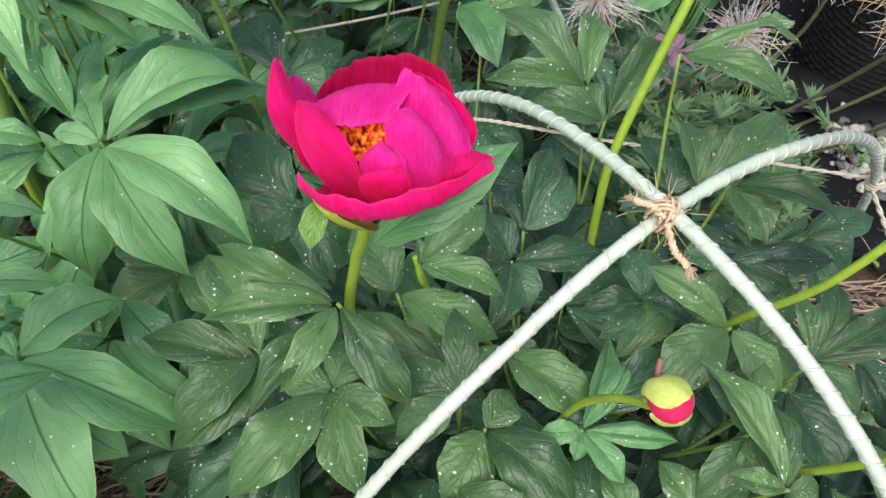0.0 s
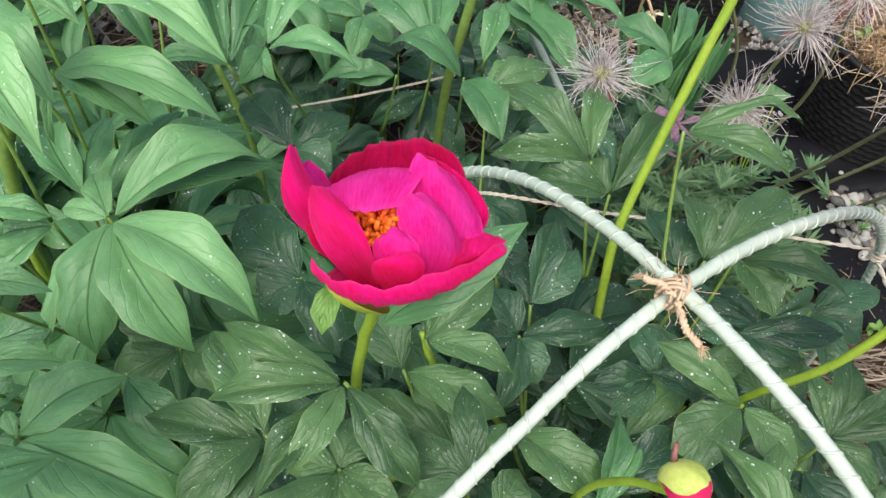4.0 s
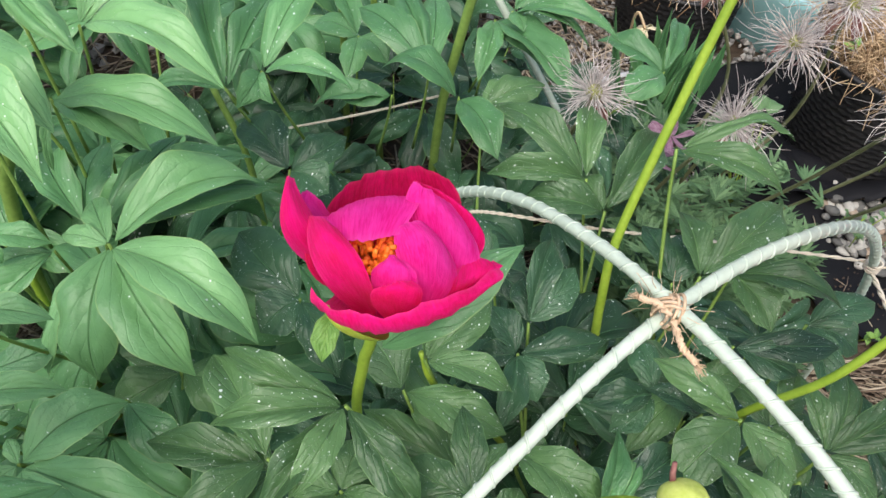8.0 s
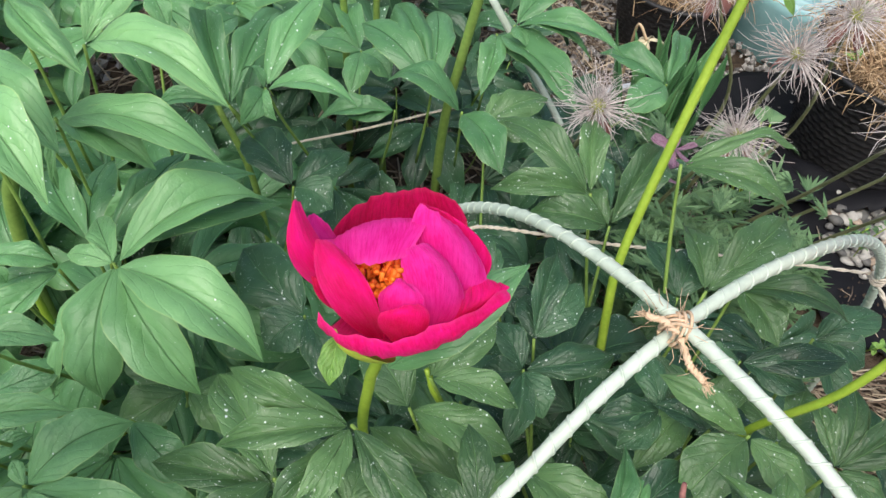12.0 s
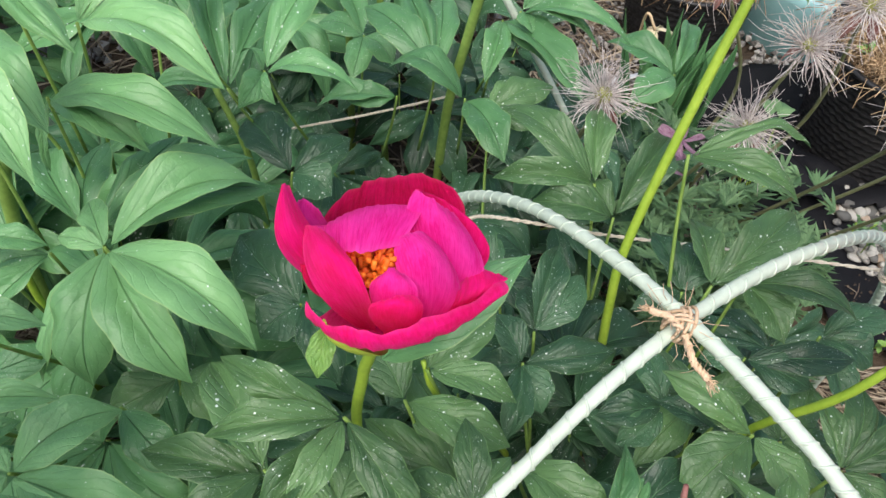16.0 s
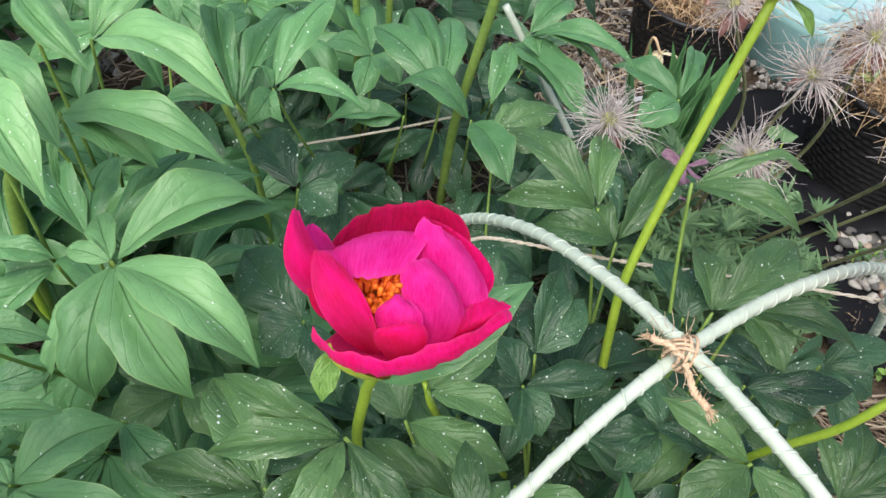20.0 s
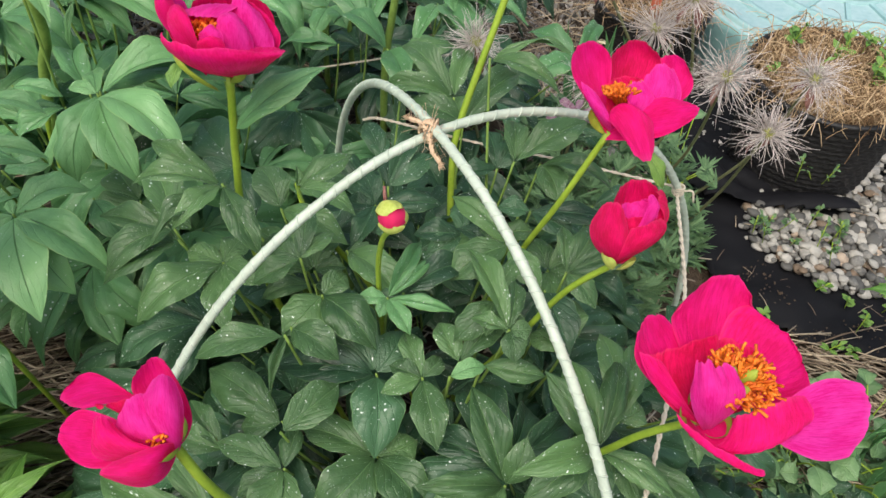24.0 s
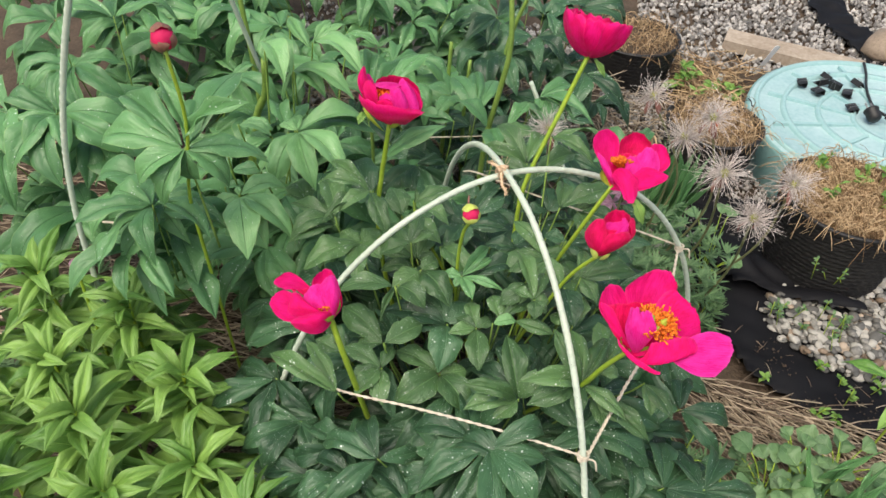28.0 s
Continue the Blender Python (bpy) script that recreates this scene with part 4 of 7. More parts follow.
for a, b in (((0.1274, 1.434, 0.39), (0.3170, 1.316, -0.01)), ((-0.39, 1.33, 0.55), (-0.36, 1.50, 0.02)), ((-0.27, 1.93, 0.40), (-0.25, 2.02, 0.0))):
    s = thing("garden_stake", b, "weathered pale grey rod standing among the leaves", "stake", "stakes")
    part("rod", tube("rod", spline([b, Vector(a).lerp(Vector(b), 0.5) + Vector((0.01, 0, 0.01)), a], 60), 0.0042, ROD, 10), s)


def cord(points, r, label, mat=STRING, strands=2):
    """A twisted string of two strands."""
    t = thing("twine", points[0], label, "twine", "twine")
    path = spline(points, 120)
    for k in range(strands):
        def turn(i):
            q = path[i]
            ahead = (path[min(i + 1, 120)] - path[max(i - 1, 0)]).normalized()
            side = ahead.cross(Vector((0, 0, 1))).normalized()
            a = i * 1.1 + math.pi * 2 * k / strands
            return q + (side * math.cos(a) + side.cross(ahead) * math.sin(a)) * r * 0.55
        part("strand", tube("strand", [turn(i) for i in range(121)], r * 0.62, mat, 6), t)
    return t


def knot():
    """Jute wound round the crossing of the two rods, with two frayed ends."""
    t = thing("jute_tie", KNOT, "frayed tan jute twine tied round the crossing rods", "twine")
    c = KNOT + Vector((-0.0010, -0.001, -0.001))
    d1 = Vector((math.cos(radians(-67.7)), math.sin(radians(-67.7)), 0))
    d2 = Vector((math.cos(radians(30)), math.sin(radians(30)), 0))
    for k in range(6):
        diag = (d1 + d2).normalized() if k % 2 else (d1 - d2).normalized()
        out = diag.cross(Vector((0, 0, 1)))
        pts = []
        for j in range(25):
            a = 2 * math.pi * j / 24
            pts.append(c + out * math.cos(a) * (0.0066 + 0.0003 * k) + Vector((0, 0, 1)) * math.sin(a) * (0.0094 + 0.0003 * k) + diag * (0.0014 * (k - 2.5) + 0.002 * math.sin(a)))
        part("wrap", tube("wrap", pts, 0.0009, JUTE, 6), t)
    ends = (
        [c + Vector((-0.003, -0.006, 0.006)), c + Vector((-0.008, 0.000, 0.009)), c + Vector((-0.012, 0.003, 0.008)), c + Vector((-0.0145, 0.005, 0.008))],
        [c + Vector((-0.001, -0.008, 0.004)), c + Vector((0.001, -0.016, -0.002)), c + Vector((0.002, -0.020, -0.004)), c + Vector((0.005, -0.024, -0.006)), c + Vector((0.0065, -0.027, -0.007))],
    )
    rng = random.Random(4)
    for path in ends:
        pts = spline(path, 50)
        for k in range(2):
            strand = []
            for i, q in enumerate(pts):
                a = i * 0.55 + math.pi * k
                strand.append(q + Vector((math.cos(a), 0.3 * math.sin(a), math.sin(a))) * 0.0008)
            part("free_end", tube("free_end", strand, 0.0012, JUTE, 6), t)
        verts, faces = [], []
        for _ in range(44):
            last = rng.random() < 0.6
            p = pts[-1] if last else rng.choice(pts)
            way = (pts[-1] - pts[-6]).normalized() if last else Vector((rng.uniform(-1, 1), rng.uniform(-1, 1), rng.uniform(-0.5, 1))).normalized()
            n = rng.uniform(0.003, 0.007)
            e = p + way * n + Vector((rng.uniform(-1, 1), rng.uniform(-1, 1), rng.uniform(-1, 1))) * n * 0.5
            v, f = tube_data([p, p.lerp(e, 0.5) + Vector((rng.uniform(-1, 1), rng.uniform(-1, 1), rng.uniform(-1, 1))) * 0.0012, e], 0.00022, 3, len(verts))
            verts += v
            faces += f
        tagged(part("fibre_fuzz", mesh_of("fibre_fuzz", verts, faces, JUTE), t, "loose jute fibres"), kind="stuff")
    verts, faces = [], []
    for _ in range(20):
        w = Vector((rng.uniform(-1, 1), rng.uniform(-1, 1), rng.uniform(-0.4, 1))).normalized()
        p = c + w * 0.009
        e = c + w * rng.uniform(0.014, 0.026) + Vector((rng.uniform(-1, 1), rng.uniform(-1, 1), rng.uniform(-1, 1))) * 0.005
        v, f = tube_data([p, p.lerp(e, 0.5) + Vector((rng.uniform(-1, 1), rng.uniform(-1, 1), 0)) * 0.002, e], 0.0002, 3, len(verts))
        verts += v
        faces += f
    tagged(part("fibre_fuzz", mesh_of("fibre_fuzz", verts, faces, JUTE), t, "loose jute fibres"), kind="stuff")


knot()
cord([(0.2235, 0.6560, 0.3730), (0.13, 0.665, 0.385), (0.037, 0.6775, 0.385), (-0.048, 0.693, 0.375), (-0.10, 0.76, 0.30), (-0.16, 0.80, 0.24)], 0.0016, "pale string tied between the hoop feet")
cord([(0.2315, 0.6560, 0.3730), (0.27, 0.741, 0.385), (0.33, 0.88, 0.375), (0.3670, 1.038, 0.361)], 0.0020, "pale string from one hoop foot to the next")
cord([(0.3680, 1.049, 0.363), (0.244, 1.076, 0.378), (0.15, 1.095, 0.388), (0.061, 1.116, 0.40), (0.038, 1.121, 0.396)], 0.0015, "pale string stretched behind the peony stems")
cord([(-0.10, 1.35, 0.29), (-0.02, 1.345, 0.305), (0.072, 1.347, 0.32)], 0.0014, "thin string between stems behind the peony")
cord([(-0.47, 0.95, 0.35), (-0.38, 0.95, 0.36), (-0.30, 0.95, 0.40)], 0.0018, "thin pale string from the second hoop")


def wrap(at):
    """A few turns of pale string round a rod, with a loose end."""
    t = thing("string_tie", at, "pale string wound round a hoop rod", "twine", "string ties")
    c = Vector(at)
    for k in range(4):
        ring = [c + Vector((math.cos(a) * 0.0056, math.sin(a) * 0.0056, 0.0024 * (k - 1.5) + 0.001 * math.sin(a + k))) for a in [2 * math.pi * j / 20 for j in range(21)]]
        part("wrap", tube("wrap", ring, 0.0011, STRING, 6), t)
    part("free_end", tube("free_end", spline([c + Vector((0.005, -0.003, 0)), c + Vector((0.012, -0.008, 0.004)), c + Vector((0.016, -0.010, -0.010))], 12), 0.0011, STRING, 6), t)


for spot in ((-0.1440, 0.7875, 0.3060), (0.3690, 1.0435, 0.3645), (0.2273, 0.6555, 0.3730)):
    wrap(spot)

# ---- the peonies ----
MAIN = peony((0.09, 0.90, 0.0), "peony under crossed hoops with dark green speckled leaves")
BACKLEFT = peony((-0.27, 1.20, 0.0), "peony with broad mid-green leaflets beside straw mulch")
BACK = peony((0.02, 1.46, 0.0), "dark green peony behind the hoops")
BUDDING = peony((-0.28, 0.93, 0.0), "light green peony with one closed bud")
FAR_A = peony((-0.62, 1.35, 0.0), "green peony behind the second hoop")
FAR_B = peony((-0.30, 1.78, 0.0), "green peony in the back row")
FAR_C = peony((0.10, 1.90, 0.0), "green peony in the back row near pots")
FAR_D = peony((-0.80, 1.85, 0.0), "green peony at the far end of the bed")
FAR_E = peony((-0.45, 2.30, 0.0), "green peony near pale grit")
NEAR_R = peony((0.20, 0.76, 0.0), "low green peony shoots beside a hoop foot")

leaf(BACKLEFT, (-0.204, 1.070, 0.469), [((-0.110, 1.121, 0.457), 0.041, -6, 0.14), ((-0.158, 0.992, 0.424), 0.039, 8, 0.2), ((-0.117, 1.003, 0.434), 0.046, -14, 0.17), ((-0.221, 1.004, 0.414), 0.043, 6, 0.2), ((-0.254, 1.013, 0.409), 0.019, 20, 0.12), ((-0.222, 1.119, 0.459), 0.021, 0, 0.1), ((-0.236, 1.086, 0.464), 0.016, 0, 0.1)], "fresh")
leaf(BACKLEFT, (-0.234, 1.160, 0.516), [((-0.128, 1.112, 0.504), 0.034, 0, 0.17), ((-0.173, 1.122, 0.496), 0.029, 8, 0.14), ((-0.247, 1.143, 0.466), 0.008, 0, 0.07)], "fresh")
leaf(BACKLEFT, (-0.210, 1.195, 0.545), [((-0.119, 1.133, 0.533), 0.038, 0, 0.2), ((-0.192, 1.241, 0.560), 0.017, 0, 0.1), ((-0.169, 1.245, 0.555), 0.023, 0, 0.1)], "fresh")
leaf(BACKLEFT, (-0.250, 1.211, 0.575), [((-0.197, 1.137, 0.565), 0.023, 4, 0.12)], "fresh")
leaf(BACKLEFT, (-0.189, 1.329, 0.500), [((-0.176, 1.297, 0.480), 0.022, 0, 0.12), ((-0.129, 1.310, 0.490), 0.018, 0, 0.1)], "soft")
leaf(BACKLEFT, (-0.264, 1.168, 0.565), [((-0.213, 1.094, 0.545), 0.040, 6, 0.22), ((-0.267, 1.138, 0.535), 0.028, 0, 0.12)], "fresh")
leaf(BACKLEFT, (-0.253, 1.106, 0.585), [((-0.204, 1.035, 0.565), 0.035, -6, 0.16)], "fresh")
leaf(BACKLEFT, (-0.238, 1.127, 0.425), [((-0.228, 1.211, 0.425), 0.039, -8, 0.12), ((-0.279, 1.218, 0.415), 0.034, 0, 0.1)], "soft")
leaf(BACKLEFT, (-0.223, 1.118, 0.435), [((-0.099, 1.135, 0.435), 0.033, 10, 0.28), ((-0.116, 1.164, 0.439), 0.031, 0, 0.17), ((-0.170, 1.199, 0.435), 0.029, 0, 0.1)], "soft")
leaf(BACKLEFT, (-0.296, 1.101, 0.455), [((-0.250, 1.096, 0.445), 0.021, 0, 0.12), ((-0.285, 1.092, 0.435), 0.013, 0, 0.1)], "soft")
leaf(BACKLEFT, (-0.257, 1.106, 0.425), [((-0.308, 1.097, 0.415), 0.026, 0, 0.1), ((-0.304, 1.069, 0.405), 0.024, 0, 0.1)], "soft")
leaf(BACKLEFT, (-0.259, 0.992, 0.520), [((-0.212, 0.988, 0.510), 0.019, 0, 0.17)], "fresh")
leaf(BACKLEFT, (-0.289, 1.013, 0.425), [((-0.242, 1.029, 0.425), 0.025, 0, 0.1)], "soft")
leaf(BACKLEFT, (-0.263, 0.953, 0.500), [((-0.208, 0.956, 0.490), 0.019, 0, 0.17)], "fresh")
leaf(BACKLEFT, (-0.281, 0.968, 0.430), [((-0.254, 0.978, 0.430), 0.015, 0, 0.1)], "soft")
leaf(BACKLEFT, (-0.250, 0.941, 0.441), [((-0.194, 0.973, 0.437), 0.035, -4, 0.14), ((-0.162, 0.896, 0.411), 0.038, -8, 0.14), ((-0.199, 0.890, 0.396), 0.042, 12, 0.17), ((-0.211, 0.850, 0.411), 0.048, 4, 0.17), ((-0.284, 0.923, 0.421), 0.029, 0, 0.12), ((-0.259, 0.958, 0.441), 0.010, 0, 0.1)], "fresh")
leaf(BACKLEFT, (-0.203, 0.986, 0.415), [((-0.197, 0.969, 0.395), 0.011, 0, 0.1), ((-0.165, 0.944, 0.400), 0.029, 0, 0.1)], "soft")
leaf(BACKLEFT, (-0.181, 1.028, 0.370), [((-0.215, 1.076, 0.370), 0.045, 0, 0.1), ((-0.128, 0.998, 0.360), 0.044, 0, 0.1), ((-0.229, 1.010, 0.360), 0.036, 0, 0.07)], "mid")
leaf(BACKLEFT, (-0.094, 1.077, 0.370), [((-0.139, 1.150, 0.370), 0.053, 0, 0.1), ((-0.126, 1.058, 0.360), 0.043, 0, 0.1), ((-0.071, 1.016, 0.350), 0.034, 0, 0.1)], "deep")
leaf(BACKLEFT, (-0.096, 1.222, 0.360), [((-0.134, 1.293, 0.360), 0.046, 0, 0.1), ((-0.042, 1.257, 0.360), 0.036, 0, 0.1), ((-0.064, 1.199, 0.350), 0.040, 0, 0.1)], "deep")
leaf(MAIN, (-0.065, 0.924, 0.491), [((-0.126, 0.964, 0.499), 0.019, -14, 0.2), ((-0.135, 0.924, 0.491), 0.021, 6, 0.17), ((-0.116, 0.876, 0.471), 0.019, 6, 0.12), ((-0.098, 0.882, 0.483), 0.019, 0, 0.14), ((-0.033, 0.874, 0.461), 0.025, -4, 0.12)], "mid")
leaf(MAIN, (-0.113, 0.923, 0.440), [((-0.144, 0.996, 0.440), 0.035, 6, 0.12), ((-0.163, 0.887, 0.430), 0.029, 0, 0.17)], "mid")
leaf(MAIN, (-0.112, 0.920, 0.430), [((-0.168, 0.882, 0.418), 0.027, 0, 0.17), ((-0.184, 0.949, 0.430), 0.027, 0, 0.1), ((-0.134, 0.946, 0.420), 0.024, 0, 0.1)], "mid")
leaf(MAIN, (-0.075, 0.907, 0.415), [((-0.108, 0.922, 0.415), 0.024, 0, 0.1), ((-0.080, 0.872, 0.405), 0.024, 0, 0.12), ((-0.140, 0.856, 0.400), 0.036, 0, 0.17), ((-0.055, 0.938, 0.415), 0.029, 0, 0.1), ((-0.041, 0.881, 0.415), 0.024, 0, 0.12), ((-0.065, 0.846, 0.395), 0.030, 0, 0.12)], "mid")
leaf(MAIN, (-0.030, 0.961, 0.425), [((-0.054, 1.005, 0.435), 0.036, 0, 0.12), ((0.030, 0.927, 0.413), 0.030, 4, 0.17)], "mid")
leaf(MAIN, (-0.015, 0.972, 0.440), [((0.037, 0.948, 0.428), 0.023, 0, 0.22), ((-0.016, 0.988, 0.452), 0.008, 30, 0.1), ((0.034, 1.004, 0.450), 0.030, 0, 0.12)], "mid")
leaf(MAIN, (-0.004, 0.880, 0.450), [((-0.000, 0.929, 0.460), 0.021, 0, 0.1), ((-0.037, 0.909, 0.440), 0.026, 0, 0.1), ((-0.042, 0.867, 0.435), 0.025, 0, 0.12), ((0.022, 0.907, 0.450), 0.019, 0, 0.1)], "mid")
leaf(MAIN, (0.053, 0.989, 0.400), [((0.117, 0.989, 0.400), 0.028, 0, 0.12), ((0.060, 0.956, 0.390), 0.030, 0, 0.12), ((0.024, 0.994, 0.400), 0.020, 0, 0.1), ((0.041, 1.028, 0.404), 0.024, 0, 0.1), ((0.032, 0.941, 0.390), 0.023, 0, 0.1)], "deep")
leaf(MAIN, (0.065, 1.009, 0.405), [((0.107, 1.044, 0.415), 0.028, 0, 0.1), ((0.097, 1.072, 0.415), 0.024, 0, 0.1), ((0.068, 1.047, 0.405), 0.024, 0, 0.1)], "deep")
leaf(MAIN, (0.058, 1.085, 0.370), [((0.038, 1.147, 0.370), 0.026, 0, 0.1), ((0.052, 1.120, 0.370), 0.023, 0, 0.1), ((0.084, 1.055, 0.360), 0.027, 0, 0.1)], "deep")
leaf(MAIN, (0.030, 0.914, 0.420), [((0.077, 0.868, 0.408), 0.033, 0, 0.14), ((0.053, 0.905, 0.420), 0.021, 0, 0.1)], "mid")
leaf(MAIN, (0.011, 0.870, 0.415), [((0.056, 0.821, 0.405), 0.038, 0, 0.14), ((-0.020, 0.837, 0.405), 0.036, 0, 0.12), ((0.030, 0.892, 0.415), 0.024, 0, 0.1)], "mid")
leaf(MAIN, (0.133, 0.941, 0.410), [((0.088, 0.941, 0.410), 0.024, 0, 0.12), ((0.132, 0.983, 0.410), 0.023, 0, 0.1), ((0.098, 0.924, 0.400), 0.022, 0, 0.1)], "deep")
leaf(MAIN, (0.156, 0.920, 0.415), [((0.126, 0.943, 0.415), 0.018, 0, 0.1)], "deep")
leaf(MAIN, (0.078, 0.867, 0.420), [((0.135, 0.897, 0.420), 0.031, 0, 0.12), ((0.068, 0.900, 0.410), 0.024, 0, 0.1), ((0.054, 0.858, 0.410), 0.023, 0, 0.1)], "deep")
leaf(MAIN, (0.168, 0.904, 0.437), [((0.121, 0.944, 0.455), 0.023, 6, 0.12), ((0.117, 0.877, 0.422), 0.037, 0, 0.12), ((0.192, 0.866, 0.422), 0.027, 0, 0.12), ((0.144, 0.925, 0.433), 0.014, 0, 0.1)], "mid")
leaf(MAIN, (0.148, 0.835, 0.450), [((0.135, 0.874, 0.456), 0.020, 0, 0.12), ((0.171, 0.874, 0.454), 0.017, 0, 0.1), ((0.140, 0.808, 0.440), 0.015, 0, 0.12), ((0.173, 0.802, 0.435), 0.020, 0, 0.12), ((0.116, 0.811, 0.430), 0.025, 0, 0.12)], "mid")
leaf(MAIN, (0.196, 0.867, 0.420), [((0.210, 0.812, 0.408), 0.036, 0, 0.12), ((0.171, 0.838, 0.400), 0.027, 0, 0.1)], "deep")
leaf(MAIN, (0.214, 0.878, 0.430), [((0.217, 0.925, 0.436), 0.016, 0, 0.1), ((0.245, 0.924, 0.440), 0.023, 0, 0.12), ((0.285, 0.901, 0.430), 0.029, 0, 0.12), ((0.235, 0.847, 0.420), 0.024, 0, 0.1)], "mid")
leaf(MAIN, (0.184, 1.010, 0.435), [((0.259, 1.053, 0.447), 0.035, 0, 0.12), ((0.188, 1.065, 0.439), 0.024, 0, 0.1)], "mid")
leaf(MAIN, (0.210, 1.013, 0.430), [((0.273, 0.972, 0.430), 0.026, 0, 0.14), ((0.222, 0.967, 0.422), 0.029, 0, 0.12)], "mid")
leaf(MAIN, (0.170, 1.017, 0.420), [((0.164, 1.068, 0.424), 0.022, 0, 0.1), ((0.199, 1.054, 0.424), 0.032, 0, 0.1), ((0.130, 1.008, 0.420), 0.020, 0, 0.1)], "deep")
leaf(MAIN, (0.196, 0.964, 0.415), [((0.233, 0.939, 0.409), 0.027, 0, 0.12), ((0.166, 0.969, 0.415), 0.023, 0, 0.1), ((0.268, 0.952, 0.415), 0.025, 0, 0.1)], "deep")
leaf(MAIN, (0.257, 0.975, 0.410), [((0.315, 0.985, 0.410), 0.028, 0, 0.12), ((0.289, 0.953, 0.400), 0.030, 0, 0.12), ((0.254, 0.928, 0.400), 0.027, 0, 0.1)], "deep")
leaf(MAIN, (0.133, 1.114, 0.430), [((0.058, 1.130, 0.430), 0.022, -10, 0.22), ((0.081, 1.192, 0.440), 0.029, 0, 0.14), ((0.154, 1.181, 0.442), 0.024, 0, 0.1)], "mid")
leaf(MAIN, (0.142, 1.088, 0.420), [((0.084, 1.111, 0.420), 0.028, 0, 0.14), ((0.205, 1.152, 0.432), 0.033, 0, 0.1), ((0.133, 1.131, 0.420), 0.018, 0, 0.1)], "mid")
leaf(MAIN, (0.158, 1.053, 0.520), [((0.240, 1.052, 0.516), 0.016, -10, 0.17), ((0.218, 1.015, 0.508), 0.023, 6, 0.14)], "mid")
leaf(MAIN, (0.083, 1.252, 0.385), [((0.124, 1.220, 0.385), 0.027, 0, 0.12), ((0.148, 1.274, 0.385), 0.035, 0, 0.12), ((0.115, 1.287, 0.385), 0.026, 0, 0.1)], "mid")
leaf(BACK, (0.064, 1.268, 0.385), [((-0.002, 1.309, 0.393), 0.042, 8, 0.28), ((0.085, 1.193, 0.377), 0.039, 0, 0.12)], "soft")
leaf(BACK, (0.004, 1.285, 0.380), [((-0.041, 1.288, 0.376), 0.027, 0, 0.12), ((-0.069, 1.292, 0.370), 0.026, 0, 0.1)], "soft")
leaf(BACK, (0.040, 1.291, 0.400), [((-0.015, 1.380, 0.410), 0.039, 0, 0.12), ((0.023, 1.415, 0.404), 0.036, 0, 0.1), ((0.062, 1.404, 0.400), 0.033, 0, 0.1)], "soft")
leaf(BACK, (-0.106, 1.253, 0.447), [((-0.046, 1.361, 0.459), 0.035, 0, 0.12), ((-0.033, 1.223, 0.443), 0.029, 0, 0.17), ((-0.124, 1.273, 0.451), 0.014, 40, 0.28), ((-0.128, 1.220, 0.439), 0.024, -40, 0.35), ((-0.099, 1.221, 0.439), 0.018, 30, 0.3)], "soft")
leaf(BACK, (-0.140, 1.267, 0.420), [((-0.201, 1.274, 0.420), 0.020, 0, 0.17), ((-0.159, 1.394, 0.430), 0.028, 0, 0.1), ((-0.089, 1.390, 0.424), 0.031, 0, 0.1)], "soft")
leaf(BACK, (0.145, 1.396, 0.380), [((0.244, 1.330, 0.376), 0.032, 0, 0.17), ((0.211, 1.336, 0.374), 0.024, 0, 0.14), ((0.150, 1.365, 0.376), 0.023, 0, 0.1), ((0.206, 1.454, 0.380), 0.036, 0, 0.1)], "soft")
leaf(BACK, (0.131, 1.411, 0.360), [((0.165, 1.343, 0.350), 0.036, 0, 0.1), ((0.096, 1.327, 0.350), 0.029, 0, 0.1), ((0.185, 1.288, 0.350), 0.041, 0, 0.1)], "soft")
leaf(BACK, (0.324, 1.371, 0.300), [((0.264, 1.436, 0.300), 0.039, 0, 0.1), ((0.258, 1.333, 0.300), 0.042, 0, 0.1), ((0.370, 1.459, 0.300), 0.026, 0, 0.1)], "soft")
leaf(BACK, (-0.183, 1.375, 0.400), [((-0.228, 1.417, 0.400), 0.033, 0, 0.1), ((-0.135, 1.422, 0.400), 0.039, 0, 0.1), ((-0.184, 1.330, 0.390), 0.032, 0, 0.1)], "soft")
leaf(BACK, (-0.016, 1.403, 0.360), [((-0.061, 1.429, 0.360), 0.036, 0, 0.1), ((-0.032, 1.486, 0.360), 0.030, 0, 0.1), ((0.009, 1.366, 0.350), 0.035, 0, 0.1), ((-0.034, 1.346, 0.350), 0.029, 0, 0.1)], "soft")

leaf(MAIN, (-0.001, 0.919, 0.388), [((-0.071, 0.925, 0.384), 0.022, 0, 0.14), ((-0.021, 0.996, 0.394), 0.033, 0, 0.1), ((-0.056, 0.969, 0.390), 0.027, 0, 0.1), ((0.015, 0.975, 0.394), 0.025, 0, 0.1), ((0.027, 0.922, 0.388), 0.019, 0, 0.1)], "mid")
leaf(MAIN, (-0.000, 0.906, 0.385), [((-0.046, 0.893, 0.381), 0.020, 0, 0.14), ((0.021, 0.898, 0.385), 0.014, 0, 0.1)], "mid")
leaf(MAIN, (0.065, 0.858, 0.425), [((0.094, 0.913, 0.431), 0.016, 0, 0.12), ((0.103, 0.896, 0.429), 0.014, 0, 0.12), ((0.120, 0.845, 0.421), 0.016, 0, 0.12), ((0.083, 0.827, 0.417), 0.018, 0, 0.1), ((0.041, 0.861, 0.423), 0.015, 0, 0.1), ((0.058, 0.843, 0.419), 0.012, 0, 0.1)], "soft")
